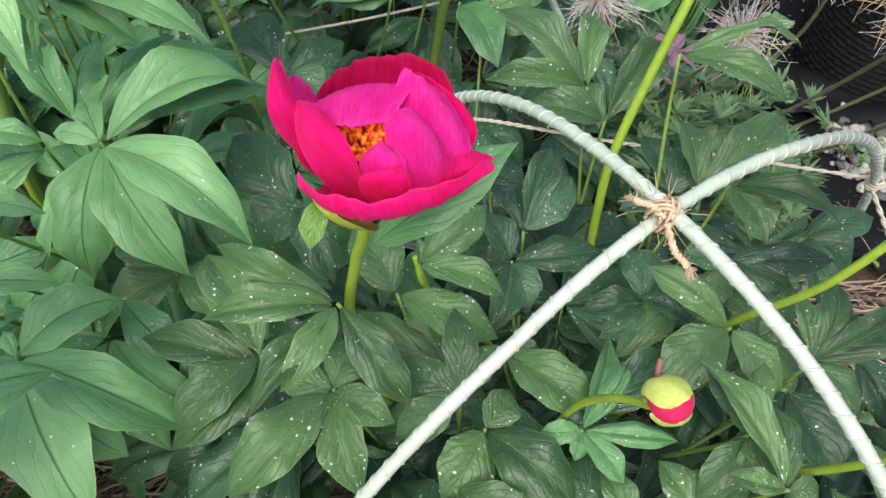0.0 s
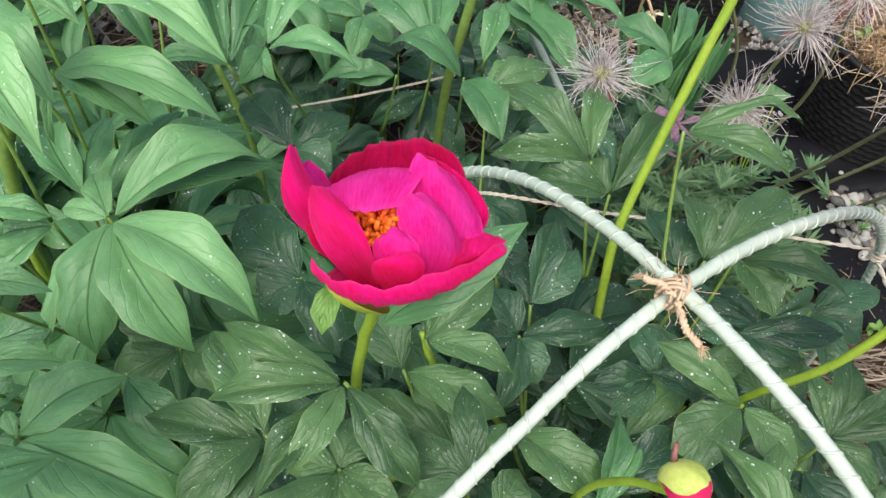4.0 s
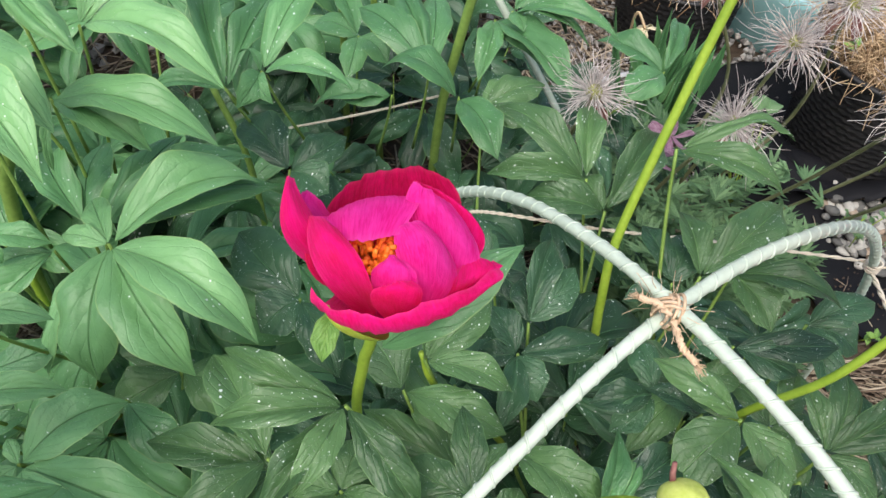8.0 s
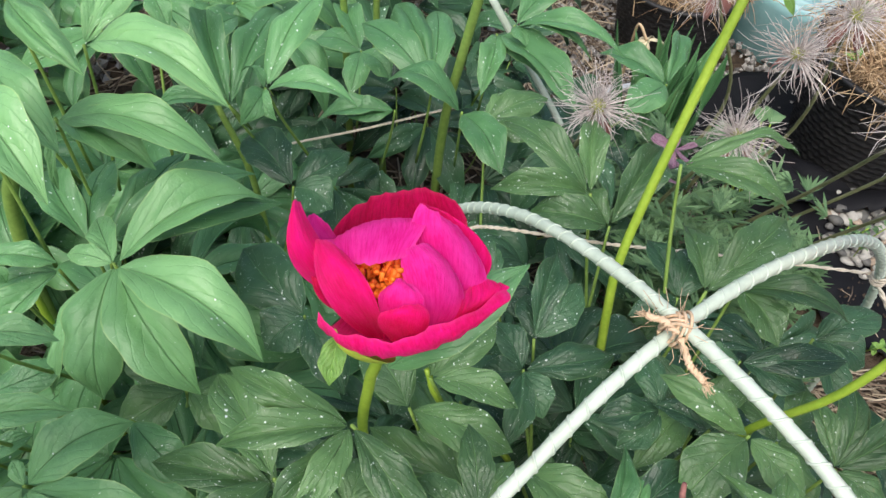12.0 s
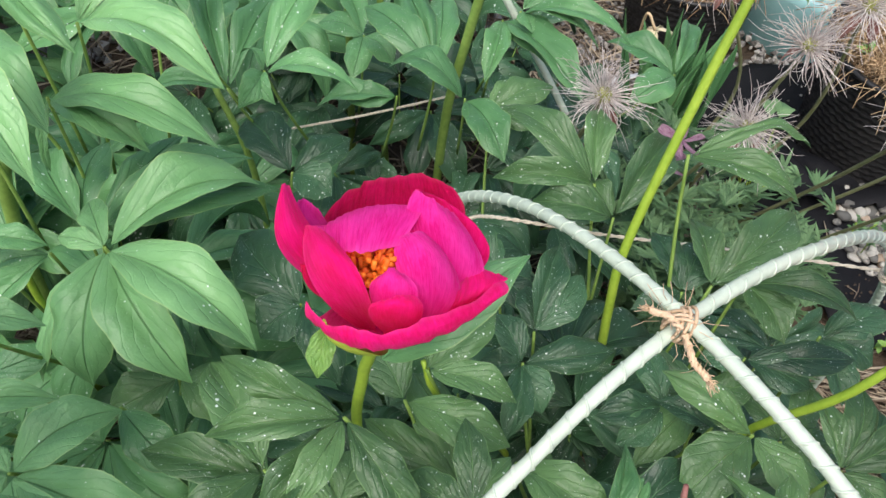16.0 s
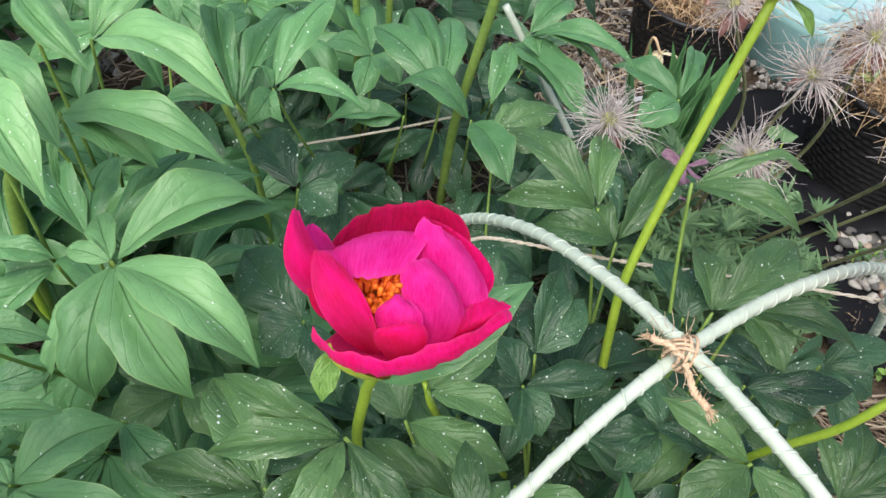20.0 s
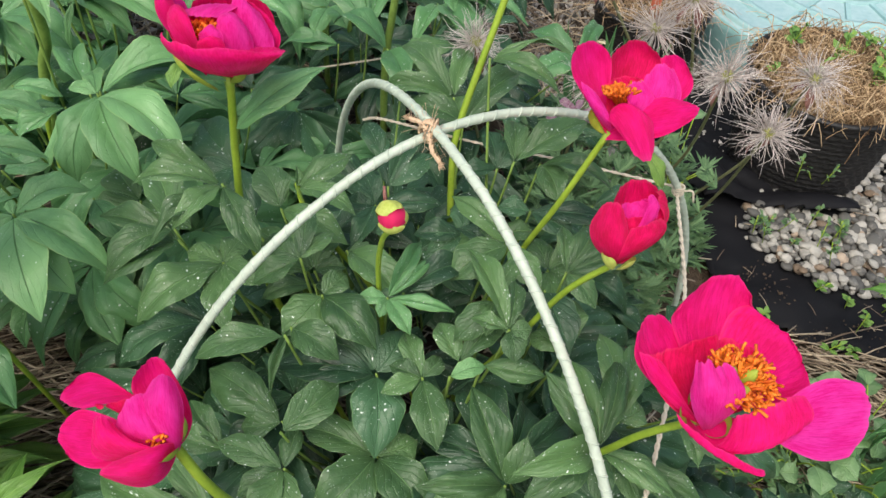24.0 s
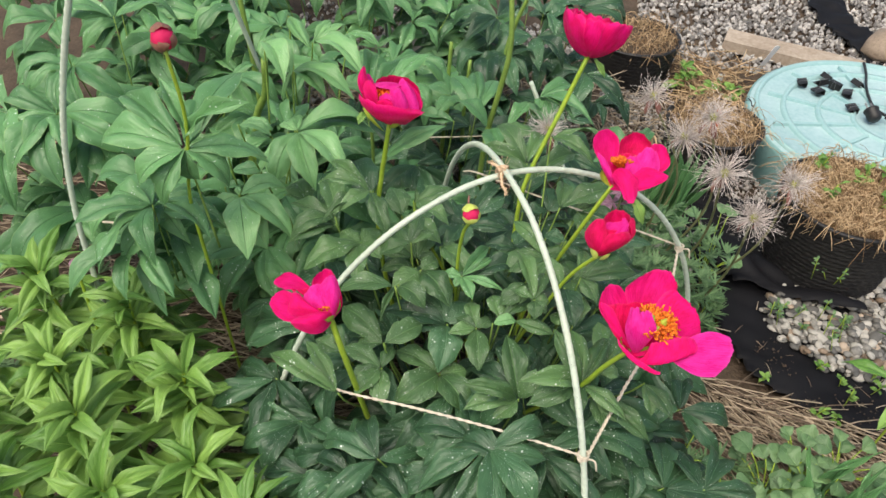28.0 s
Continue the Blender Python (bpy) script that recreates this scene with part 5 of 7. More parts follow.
leaf(MAIN, (-0.013, 0.818, 0.432), [((-0.080, 0.804, 0.424), 0.026, 0, 0.14)], "mid")
leaf(MAIN, (-0.012, 0.838, 0.415), [((0.027, 0.811, 0.407), 0.031, 0, 0.17), ((-0.025, 0.784, 0.399), 0.009, 0, 0.17)], "mid")
leaf(MAIN, (0.055, 0.815, 0.380), [((0.009, 0.902, 0.384), 0.043, 0, 0.12), ((-0.028, 0.825, 0.378), 0.039, 0, 0.1), ((0.054, 0.747, 0.366), 0.044, 0, 0.14), ((0.077, 0.856, 0.382), 0.037, 0, 0.1), ((-0.010, 0.795, 0.370), 0.029, 0, 0.1)], "deep")
leaf(MAIN, (-0.015, 0.756, 0.395), [((0.026, 0.799, 0.391), 0.031, 0, 0.12)], "mid")
leaf(MAIN, (-0.019, 0.779, 0.370), [((-0.084, 0.831, 0.368), 0.038, 0, 0.12), ((-0.053, 0.781, 0.360), 0.024, 0, 0.1)], "mid")
leaf(MAIN, (0.092, 0.801, 0.395), [((0.059, 0.789, 0.393), 0.018, 0, 0.1), ((0.102, 0.744, 0.383), 0.030, 0, 0.12), ((0.066, 0.813, 0.395), 0.019, 0, 0.1), ((0.108, 0.820, 0.395), 0.017, 0, 0.1), ((0.079, 0.845, 0.395), 0.020, 0, 0.1)], "mid")
leaf(MAIN, (0.055, 0.755, 0.355), [((-0.006, 0.784, 0.351), 0.031, 0, 0.1), ((0.007, 0.710, 0.343), 0.044, 0, 0.14), ((0.096, 0.708, 0.343), 0.039, 0, 0.14), ((0.088, 0.769, 0.351), 0.029, 0, 0.1)], "mid")
leaf(MAIN, (0.152, 0.718, 0.375), [((0.083, 0.707, 0.403), 0.021, 0, 0.14), ((0.129, 0.783, 0.410), 0.030, 0, 0.1), ((0.168, 0.742, 0.405), 0.024, 0, 0.12), ((0.090, 0.698, 0.367), 0.028, 0, 0.12), ((0.125, 0.694, 0.365), 0.026, 0, 0.12)], "mid")
leaf(MAIN, (0.221, 0.733, 0.400), [((0.149, 0.703, 0.426), 0.025, 0, 0.14), ((0.182, 0.780, 0.435), 0.023, 0, 0.1), ((0.207, 0.809, 0.406), 0.028, 0, 0.1), ((0.217, 0.690, 0.392), 0.021, 0, 0.1), ((0.160, 0.698, 0.392), 0.029, 0, 0.12), ((0.272, 0.698, 0.390), 0.023, 0, 0.12), ((0.250, 0.811, 0.400), 0.023, 0, 0.1)], "mid")
leaf(MAIN, (0.156, 0.803, 0.455), [((0.129, 0.879, 0.461), 0.021, 0, 0.12), ((0.165, 0.848, 0.457), 0.016, 0, 0.1), ((0.128, 0.816, 0.453), 0.014, 0, 0.1), ((0.158, 0.779, 0.447), 0.020, 0, 0.1), ((0.173, 0.803, 0.455), 0.016, 0, 0.1)], "mid")
leaf(MAIN, (0.120, 0.798, 0.420), [((0.159, 0.844, 0.424), 0.025, 0, 0.1), ((0.106, 0.836, 0.420), 0.023, 0, 0.1)], "mid")
leaf(MAIN, (0.136, 0.789, 0.430), [((0.184, 0.780, 0.426), 0.021, 0, 0.12)], "mid")
leaf(MAIN, (0.111, 0.778, 0.432), [((0.139, 0.786, 0.432), 0.016, 0, 0.14)], "fresh")
leaf(MAIN, (0.163, 0.946, 0.400), [((0.105, 0.910, 0.396), 0.028, 0, 0.1), ((0.123, 0.981, 0.402), 0.028, 0, 0.1), ((0.201, 0.951, 0.400), 0.025, 0, 0.1)], "mid")
leaf(MAIN, (0.209, 0.822, 0.400), [((0.224, 0.869, 0.404), 0.024, 0, 0.1), ((0.181, 0.839, 0.396), 0.023, 0, 0.1)], "mid")
leaf(MAIN, (0.243, 0.760, 0.390), [((0.242, 0.841, 0.394), 0.028, 0, 0.1), ((0.270, 0.832, 0.390), 0.024, 0, 0.1), ((0.266, 0.775, 0.386), 0.023, 0, 0.1)], "mid")
leaf(MAIN, (0.209, 0.914, 0.390), [((0.246, 0.952, 0.392), 0.025, 0, 0.1), ((0.196, 0.953, 0.390), 0.022, 0, 0.1), ((0.245, 0.900, 0.390), 0.027, 0, 0.1), ((0.205, 0.862, 0.384), 0.026, 0, 0.1)], "mid")
leaf(MAIN, (-0.014, 0.739, 0.370), [((-0.039, 0.699, 0.362), 0.024, 0, 0.12), ((-0.004, 0.694, 0.358), 0.028, 0, 0.12), ((-0.068, 0.762, 0.370), 0.025, 0, 0.1), ((-0.048, 0.721, 0.364), 0.021, 0, 0.1), ((-0.007, 0.775, 0.370), 0.019, 0, 0.1)], "mid")
leaf(MAIN, (-0.057, 0.697, 0.365), [((-0.152, 0.741, 0.365), 0.024, 0, 0.14), ((-0.114, 0.765, 0.369), 0.020, 0, 0.1)], "mid")
leaf(MAIN, (-0.064, 0.761, 0.360), [((-0.105, 0.776, 0.362), 0.023, 0, 0.1), ((-0.096, 0.804, 0.364), 0.021, 0, 0.1)], "mid")
leaf(MAIN, (0.238, 0.745, 0.370), [((0.279, 0.713, 0.362), 0.025, 0, 0.12), ((0.305, 0.698, 0.358), 0.027, 0, 0.12), ((0.253, 0.703, 0.360), 0.022, 0, 0.1)], "mid")
leaf(MAIN, (0.304, 0.781, 0.360), [((0.336, 0.738, 0.352), 0.027, 0, 0.12), ((0.312, 0.740, 0.350), 0.021, 0, 0.1)], "mid")
# low leaves in the deep tone, its colour darkened for shaded depth
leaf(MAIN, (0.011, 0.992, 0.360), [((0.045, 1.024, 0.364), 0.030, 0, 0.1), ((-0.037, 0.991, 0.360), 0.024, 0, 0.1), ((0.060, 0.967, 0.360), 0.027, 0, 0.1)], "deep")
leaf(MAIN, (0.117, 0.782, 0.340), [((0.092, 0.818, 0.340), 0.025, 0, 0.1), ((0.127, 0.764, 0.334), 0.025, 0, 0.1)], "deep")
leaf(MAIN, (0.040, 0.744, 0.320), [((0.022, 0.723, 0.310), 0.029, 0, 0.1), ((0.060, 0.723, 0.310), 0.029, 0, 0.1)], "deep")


leaf(BUDDING, (-0.256, 0.832, 0.590), [((-0.242, 0.990, 0.600), 0.044, 0, 0.1), ((-0.177, 0.873, 0.560), 0.036, 0, 0.07), ((-0.212, 0.832, 0.540), 0.035, 0, 0.15), ((-0.278, 0.800, 0.530), 0.032, 0, 0.15), ((-0.373, 0.857, 0.560), 0.041, 0, 0.15), ((-0.368, 0.920, 0.590), 0.037, 0, 0.07), ((-0.255, 0.842, 0.540), 0.030, 0, 0.15), ((-0.306, 0.806, 0.550), 0.035, 0, 0.15), ((-0.257, 0.911, 0.600), 0.031, 0, 0.07)], "soft")


# undergrowth of each plant; its deep tone holds some of the canopy shade
def fill(plant, count, centre, reach, low, high, tone, size, seed, keep=None):
    rng = random.Random(seed)
    made = 0
    while made < count:
        x, y = rng.uniform(-1, 1), rng.uniform(-1, 1)
        if x * x + y * y > 1:
            continue
        p = Vector((centre[0] + x * reach[0], centre[1] + y * reach[1], rng.uniform(low, high)))
        p.z -= 0.10 * (x * x + y * y)
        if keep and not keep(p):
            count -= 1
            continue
        out = math.degrees(math.atan2(y, x)) + rng.uniform(-70, 70)
        spray(plant, p, out, size * rng.uniform(0.8, 1.15), rng.choice((4, 5, 5, 6)), tone, 0.42)
        made += 1


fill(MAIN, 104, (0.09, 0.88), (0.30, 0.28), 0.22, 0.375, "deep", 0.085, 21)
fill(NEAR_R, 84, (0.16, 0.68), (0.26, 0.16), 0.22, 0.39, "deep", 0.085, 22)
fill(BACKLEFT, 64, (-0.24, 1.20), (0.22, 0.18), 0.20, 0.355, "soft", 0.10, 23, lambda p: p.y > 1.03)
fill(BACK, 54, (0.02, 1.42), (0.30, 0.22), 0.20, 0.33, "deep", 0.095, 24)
fill(FAR_A, 44, (-0.60, 1.30), (0.26, 0.28), 0.25, 0.52, "soft", 0.11, 25)
fill(FAR_B, 44, (-0.28, 1.68), (0.30, 0.24), 0.25, 0.46, "soft", 0.11, 26)
fill(FAR_C, 30, (0.10, 1.86), (0.26, 0.20), 0.18, 0.36, "deep", 0.11, 27)
fill(FAR_D, 44, (-0.78, 1.80), (0.32, 0.30), 0.25, 0.52, "soft", 0.12, 28)
fill(FAR_E, 40, (-0.35, 2.28), (0.40, 0.22), 0.20, 0.46, "soft", 0.12, 29)
for p, heading, n in (((-0.33, 0.86, 0.475), -110, 7), ((-0.34, 0.89, 0.44), 120, 7), ((-0.34, 0.92, 0.38), 180, 6), ((-0.36, 0.95, 0.42), 170, 7), ((-0.33, 0.90, 0.36), 200, 6), ((-0.35, 0.84, 0.42), 200, 6)):
    spray(BUDDING, p, heading, 0.095, n, "soft", 0.35, 300)

# bare stems that show between the leaves
stem(BACKLEFT, [(-0.36, 1.21, 0.02), (-0.345, 1.21, 0.25), (-0.318, 1.205, 0.39), (-0.292, 1.19, 0.45), (-0.28, 1.17, 0.52)], 0.0070, 0.0055, STEM_DARK)
stem(BACKLEFT, [(-0.30, 1.13, 0.02), (-0.31, 1.14, 0.2), (-0.305, 1.14, 0.34), (-0.295, 1.14, 0.40)], 0.004, 0.003, STEM)
stem(BACKLEFT, [(-0.14, 1.24, 0.05), (-0.135, 1.27, 0.30), (-0.155, 1.29, 0.41)], 0.0035, 0.003, STEM_DARK)
stem(BACK, [(0.05, 1.37, 0.02), (0.058, 1.33, 0.30), (0.073, 1.313, 0.42), (0.085, 1.30, 0.52), (0.075, 1.31, 0.62)], 0.0055, 0.004, STEM_DARK)
stem(BACK, [(-0.04, 1.50, 0.02), (-0.03, 1.46, 0.30), (-0.026, 1.455, 0.44)], 0.005, 0.0035, STEM_DARK)
stem(BACK, [(0.01, 1.52, 0.02), (0.005, 1.48, 0.25), (0.01, 1.47, 0.40)], 0.005, 0.0035, STEM_DARK)
stem(FAR_A, [(-0.40, 1.45, 0.02), (-0.395, 1.42, 0.35), (-0.41, 1.40, 0.62)], 0.007, 0.004, STEM_DARK)
stem(FAR_C, [(0.06, 1.75, 0.02), (0.07, 1.72, 0.30), (0.11, 1.70, 0.46)], 0.006, 0.004, STEM_DARK)
stem(MAIN, [(0.10, 0.96, 0.02), (0.06, 0.975, 0.25), (-0.005, 0.97, 0.40), (-0.016, 0.978, 0.44)], 0.0035, 0.002)


# ---- flowers ----
def tilted(axis):
    return Vector((0, 0, 1)).rotation_difference(Vector(axis).normalized()).to_matrix().to_4x4()


def flower_a():
    at, tilt = Vector((-0.0418, 0.9275, 0.5910)), tilted((0.0, 0.0, 1))
    f = flower(at, "half-open magenta peony flower with orange stamens over green leaves")
    part("stem", tube("stem", spline([(0.01, 0.96, 0.02), (-0.045, 0.955, 0.28), (-0.0600, 0.9470, 0.42), (-0.0534, 0.9388, 0.505), (-0.0486, 0.9320, 0.5395), at], 24), tapered(0.0034, 0.0029), STEM, 10), f, "smooth yellow-green stem")
    S = lambda *rest, **kw: shell_petal(f, at, *rest, **kw)
    S(((-0.0184, 0.0109, 0.0258), (0.0055, 0.0133, 0.0237), (0.0310, 0.0075, 0.0258)), ((-0.0197, 0.0031, 0.0525), (0.0079, 0.0145, 0.0580), (0.0338, 0.0141, 0.0440)), 970, mat=PETAL_DARK, ruffle=0.025, corner=0.14)
    S(((-0.0169, 0.0010, 0.0488), (-0.0045, 0.0057, 0.0519), (0.0152, 0.0030, 0.0528)), ((-0.0199, -0.0108, 0.0546), (-0.0091, -0.0207, 0.0601), (0.0116, -0.0147, 0.0565)), 971, mat=PETAL_IN, foot=(-0.0060, 0.0030, 0.0280), ruffle=0.03, corner=0.2)
    S(((-0.0276, -0.0002, 0.0513), (-0.0168, -0.0014, 0.0521), (-0.0071, -0.0095, 0.0550)), ((-0.0260, -0.0004, 0.0514), (-0.0170, -0.0122, 0.0565), (-0.0098, -0.0175, 0.0586)), 972, mat=PETAL_IN, foot=(-0.0088, -0.0005, 0.0439), ruffle=0.03, corner=0.1)
    S(((0.0141, 0.0045, 0.0437), (0.0306, -0.0033, 0.0403), (0.0386, -0.0111, 0.0305)), ((0.0131, 0.0058, 0.0597), (0.0202, 0.0045, 0.0548), (0.0282, 0.0062, 0.0446)), 973, ruffle=0.02, corner=0.12)
    S(((0.0103, -0.0076, 0.0491), (0.0229, -0.0110, 0.0510), (0.0370, -0.0168, 0.0361)), ((0.0131, 0.0031, 0.0627), (0.0204, -0.0002, 0.0588), (0.0286, -0.0005, 0.0497)), 974, mat=PETAL_IN, foot=(0.0221, -0.0242, 0.0331), ruffle=0.02, corner=0.15)
    S(((0.0050, -0.0282, 0.0502), (0.0159, -0.0265, 0.0558), (0.0259, -0.0274, 0.0414)), ((0.0033, -0.0151, 0.0561), (0.0110, -0.0133, 0.0588), (0.0172, -0.0131, 0.0548)), 975, mat=PETAL_IN, foot=(0.0121, -0.0353, 0.0333), ruffle=0.02, corner=0.12)
    S(((-0.0056, -0.0326, 0.0503), (0.0008, -0.0344, 0.0550), (0.0098, -0.0359, 0.0515)), ((-0.0026, -0.0284, 0.0540), (0.0021, -0.0271, 0.0583), (0.0068, -0.0298, 0.0556)), 976, mat=PETAL_IN, foot=(0.0019, -0.0375, 0.0325), ruffle=0.05, corner=0.2)
    S(((-0.0064, -0.0374, 0.0452), (0.0018, -0.0411, 0.0525), (0.0107, -0.0402, 0.0471)), ((-0.0060, -0.0359, 0.0515), (0.0018, -0.0374, 0.0567), (0.0098, -0.0359, 0.0540)), 977, foot=(0.0018, -0.0377, 0.0299), ruffle=0.03, corner=0.15)
    S(((-0.0313, -0.0134, 0.0482), (-0.0237, -0.0143, 0.0513), (-0.0162, -0.0072, 0.0401)), ((-0.0321, 0.0013, 0.0695), (-0.0300, 0.0032, 0.0713), (-0.0274, 0.0039, 0.0646)), 978, ruffle=0.02, corner=0.45)
    S(((-0.0267, -0.0001, 0.0363), (-0.0198, 0.0035, 0.0376), (-0.0133, 0.0036, 0.0361)), ((-0.0277, 0.0020, 0.0631), (-0.0234, 0.0042, 0.0604), (-0.0189, 0.0017, 0.0541)), 979, mat=PETAL_IN, ruffle=0.03, corner=0.2)
    S(((-0.0232, -0.0291, 0.0528), (-0.0145, -0.0316, 0.0623), (-0.0065, -0.0359, 0.0578)), ((-0.0258, -0.0087, 0.0578), (-0.0222, -0.0080, 0.0614), (-0.0122, -0.0214, 0.0642)), 980, foot=(-0.0063, -0.0284, 0.0229), ruffle=0.02, corner=0.25)
    S(((-0.0246, -0.0205, 0.0388), (-0.0172, -0.0162, 0.0382), (-0.0089, -0.0165, 0.0367)), ((-0.0270, -0.0035, 0.0514), (-0.0212, -0.0026, 0.0505), (-0.0133, -0.0069, 0.0510)), 981, mat=PETAL_DARK, ruffle=0.02, corner=0.2)
    S(((-0.0238, -0.0317, 0.0405), (0.0010, -0.0445, 0.0372), (0.0380, -0.0259, 0.0318)), ((-0.0252, -0.0358, 0.0574), (-0.0014, -0.0505, 0.0576), (0.0458, -0.0197, 0.0352)), 982, ruffle=0.03, corner=0.04, spread=0.5)
    S(((0.0177, -0.0360, 0.0387), (0.0292, -0.0294, 0.0354), (0.0397, -0.0236, 0.0338)), ((0.0236, -0.0285, 0.0428), (0.0344, -0.0167, 0.0358), (0.0440, -0.0190, 0.0342)), 983, foot=(0.0088, -0.0261, 0.0194), ruffle=0.03, corner=0.15)
    S(((-0.0191, -0.0007, 0.0243), (0.0015, 0.0022, 0.0197), (0.0208, -0.0077, 0.0252)), ((-0.0192, -0.0005, 0.0474), (0.0024, 0.0023, 0.0452), (0.0234, -0.0036, 0.0415)), 984, mat=PETAL_DARK, ruffle=0.03, corner=0.1)
    S(((-0.0212, -0.0332, 0.0347), (-0.0156, -0.0401, 0.0303), (-0.0041, -0.0381, 0.0210)), ((-0.0221, -0.0327, 0.0425), (-0.0201, -0.0370, 0.0421), (-0.0153, -0.0423, 0.0388)), 985, mat=SEPAL, foot=(-0.0026, -0.0262, 0.0075), ruffle=0.02, corner=0.2, kind="sepal")
    stamens(f, at + Vector((-0.0037, -0.0163, 0.0275)), tilted((-0.04, -0.22, 0.98)), 0.0070, 0.0215, 110, 1)
    sepal_ring(f, at - Vector((0, 0, 0.002)), tilt, 0.024, (330, 90))
    leaf_of(f, at + Vector((-0.0201, -0.0293, 0.0328)), at + Vector((-0.0267, -0.0460, 0.0241)), 0.0105, 0, 0.10, "bright", "bract")
    leaf_of(f, (-0.0440, 0.9230, 0.5480), (0.0247, 0.9425, 0.5885), 0.028, 0, 0.10, "soft", "bract")


def flower_b():
    at, tilt = Vector((0.1896, 1.0960, 0.6220)), tilted((0.13, 0.40, 1))
    f = flower(at, "magenta peony flower on a tall leaning stem")
    part("stem", tube("stem", spline([(0.135, 0.99, 0.02), (0.130, 1.005, 0.25), (0.1275, 1.030, 0.39), (0.1335, 1.0453, 0.45), (0.1666, 1.0774, 0.55), at], 24), tapered(0.0037, 0.0031), STEM, 10), f, "tall yellow-green stem")
    P = lambda az, *rest, **kw: petal(f, at, tilt, az, *rest, **kw)
    for k, (az, n, w, e) in enumerate(((200, 0.082, 0.075, 92), (265, 0.075, 0.085, 95), (325, 0.080, 0.080, 88), (30, 0.08, 0.08, 85), (90, 0.08, 0.085, 95), (145, 0.085, 0.08, 92), (235, 0.06, 0.06, 110), (10, 0.06, 0.06, 120), (120, 0.06, 0.06, 115))):
        P(az, n * 0.86, w * 0.86, 8, e, cup=0.8, seed=20 + k, ruffle=0.07, notch=0.03)
    stamens(f, at, tilt, 0.016, 0.034, 80, 2)
    sepal_ring(f, at, tilt, 0.026, (190, 310, 70))
    leaf_of(f, at + Vector((0.008, -0.004, 0.0)), at + Vector((0.026, -0.012, -0.022)), 0.012, 0, 0.07, "bright", "bract")


def flower_c():
    at, tilt = Vector((0.2289, 0.9022, 0.5613)), tilted((-0.15, -0.10, 1))
    f = flower(at, "open magenta peony flower with orange centre above a hoop")
    part("stem", tube("stem", spline([(0.12, 0.93, 0.02), (0.150, 0.915, 0.30), (0.179, 0.919, 0.40), (0.202, 0.900, 0.490), at], 24), tapered(0.0028, 0.0025), STEM, 10), f, "smooth yellow-green stem")
    S = lambda *rest, **kw: shell_petal(f, at, *rest, **kw)
    S(((-0.0211, 0.0193, 0.0209), (-0.0085, 0.0322, 0.0229), (0.0016, 0.0262, 0.0193)), ((-0.0329, 0.0252, 0.0362), (-0.0160, 0.0440, 0.0474), (0.0051, 0.0351, 0.0346)), 990, ruffle=0.04, corner=0.2)
    S(((0.0032, 0.0353, 0.0173), (0.0219, 0.0456, 0.0164), (0.0416, 0.0342, 0.0156)), ((0.0022, 0.0427, 0.0311), (0.0236, 0.0583, 0.0387), (0.0450, 0.0420, 0.0298)), 991, mat=PETAL_DARK, ruffle=0.03, corner=0.16)
    S(((0.0351, 0.0276, 0.0145), (0.0465, 0.0302, 0.0171), (0.0543, 0.0178, 0.0125)), ((0.0366, 0.0390, 0.0325), (0.0516, 0.0443, 0.0351), (0.0608, 0.0302, 0.0287)), 992, ruffle=0.04, corner=0.18)
    S(((-0.0023, 0.0125, 0.0134), (0.0138, 0.0193, 0.0117), (0.0304, 0.0129, 0.0134)), ((-0.0029, 0.0233, 0.0221), (0.0119, 0.0336, 0.0242), (0.0290, 0.0279, 0.0237)), 993, mat=PETAL_DARK, ruffle=0.03, corner=0.2)
    S(((0.0120, 0.0044, 0.0163), (0.0281, 0.0025, 0.0228), (0.0441, 0.0031, 0.0174)), ((0.0203, 0.0191, 0.0290), (0.0342, 0.0251, 0.0412), (0.0440, 0.0213, 0.0340)), 994, mat=PETAL_IN, ruffle=0.05, corner=0.2)
    S(((0.0085, 0.0006, 0.0182), (0.0156, -0.0000, 0.0218), (0.0255, -0.0002, 0.0199)), ((0.0071, 0.0080, 0.0232), (0.0140, 0.0148, 0.0332), (0.0250, 0.0122, 0.0303)), 995, mat=PETAL_IN, ruffle=0.08, corner=0.2)
    S(((0.0246, 0.0042, 0.0247), (0.0313, -0.0102, 0.0209), (0.0241, -0.0189, 0.0087)), ((0.0424, 0.0033, 0.0265), (0.0579, -0.0063, 0.0247), (0.0422, -0.0184, 0.0179)), 996, ruffle=0.03, corner=0.25, spread=0.4)
    S(((-0.0153, 0.0049, 0.0172), (-0.0099, -0.0008, 0.0169), (-0.0029, -0.0031, 0.0143)), ((-0.0240, 0.0192, 0.0297), (-0.0181, 0.0158, 0.0288), (-0.0066, 0.0087, 0.0211)), 997, mat=PETAL_IN, ruffle=0.03, corner=0.25)
    S(((-0.0037, -0.0043, 0.0130), (0.0058, -0.0026, 0.0265), (0.0210, -0.0060, 0.0196)), ((0.0090, -0.0254, 0.0049), (0.0192, -0.0370, 0.0040), (0.0266, -0.0228, 0.0105)), 998, ruffle=0.04, corner=0.16)
    stamens(f, at + Vector((0.0076, 0.0092, 0.0127)), tilted((-0.13, 0.44, 0.89)), 0.0100, 0.0129, 110, 3)
    sepal_ring(f, at, tilt, 0.022, (30, 150))
    leaf_of(f, at + Vector((0.020, -0.020, 0.002)), at + Vector((0.040, -0.030, -0.030)), 0.016, 0, 0.07, "bright", "bract")


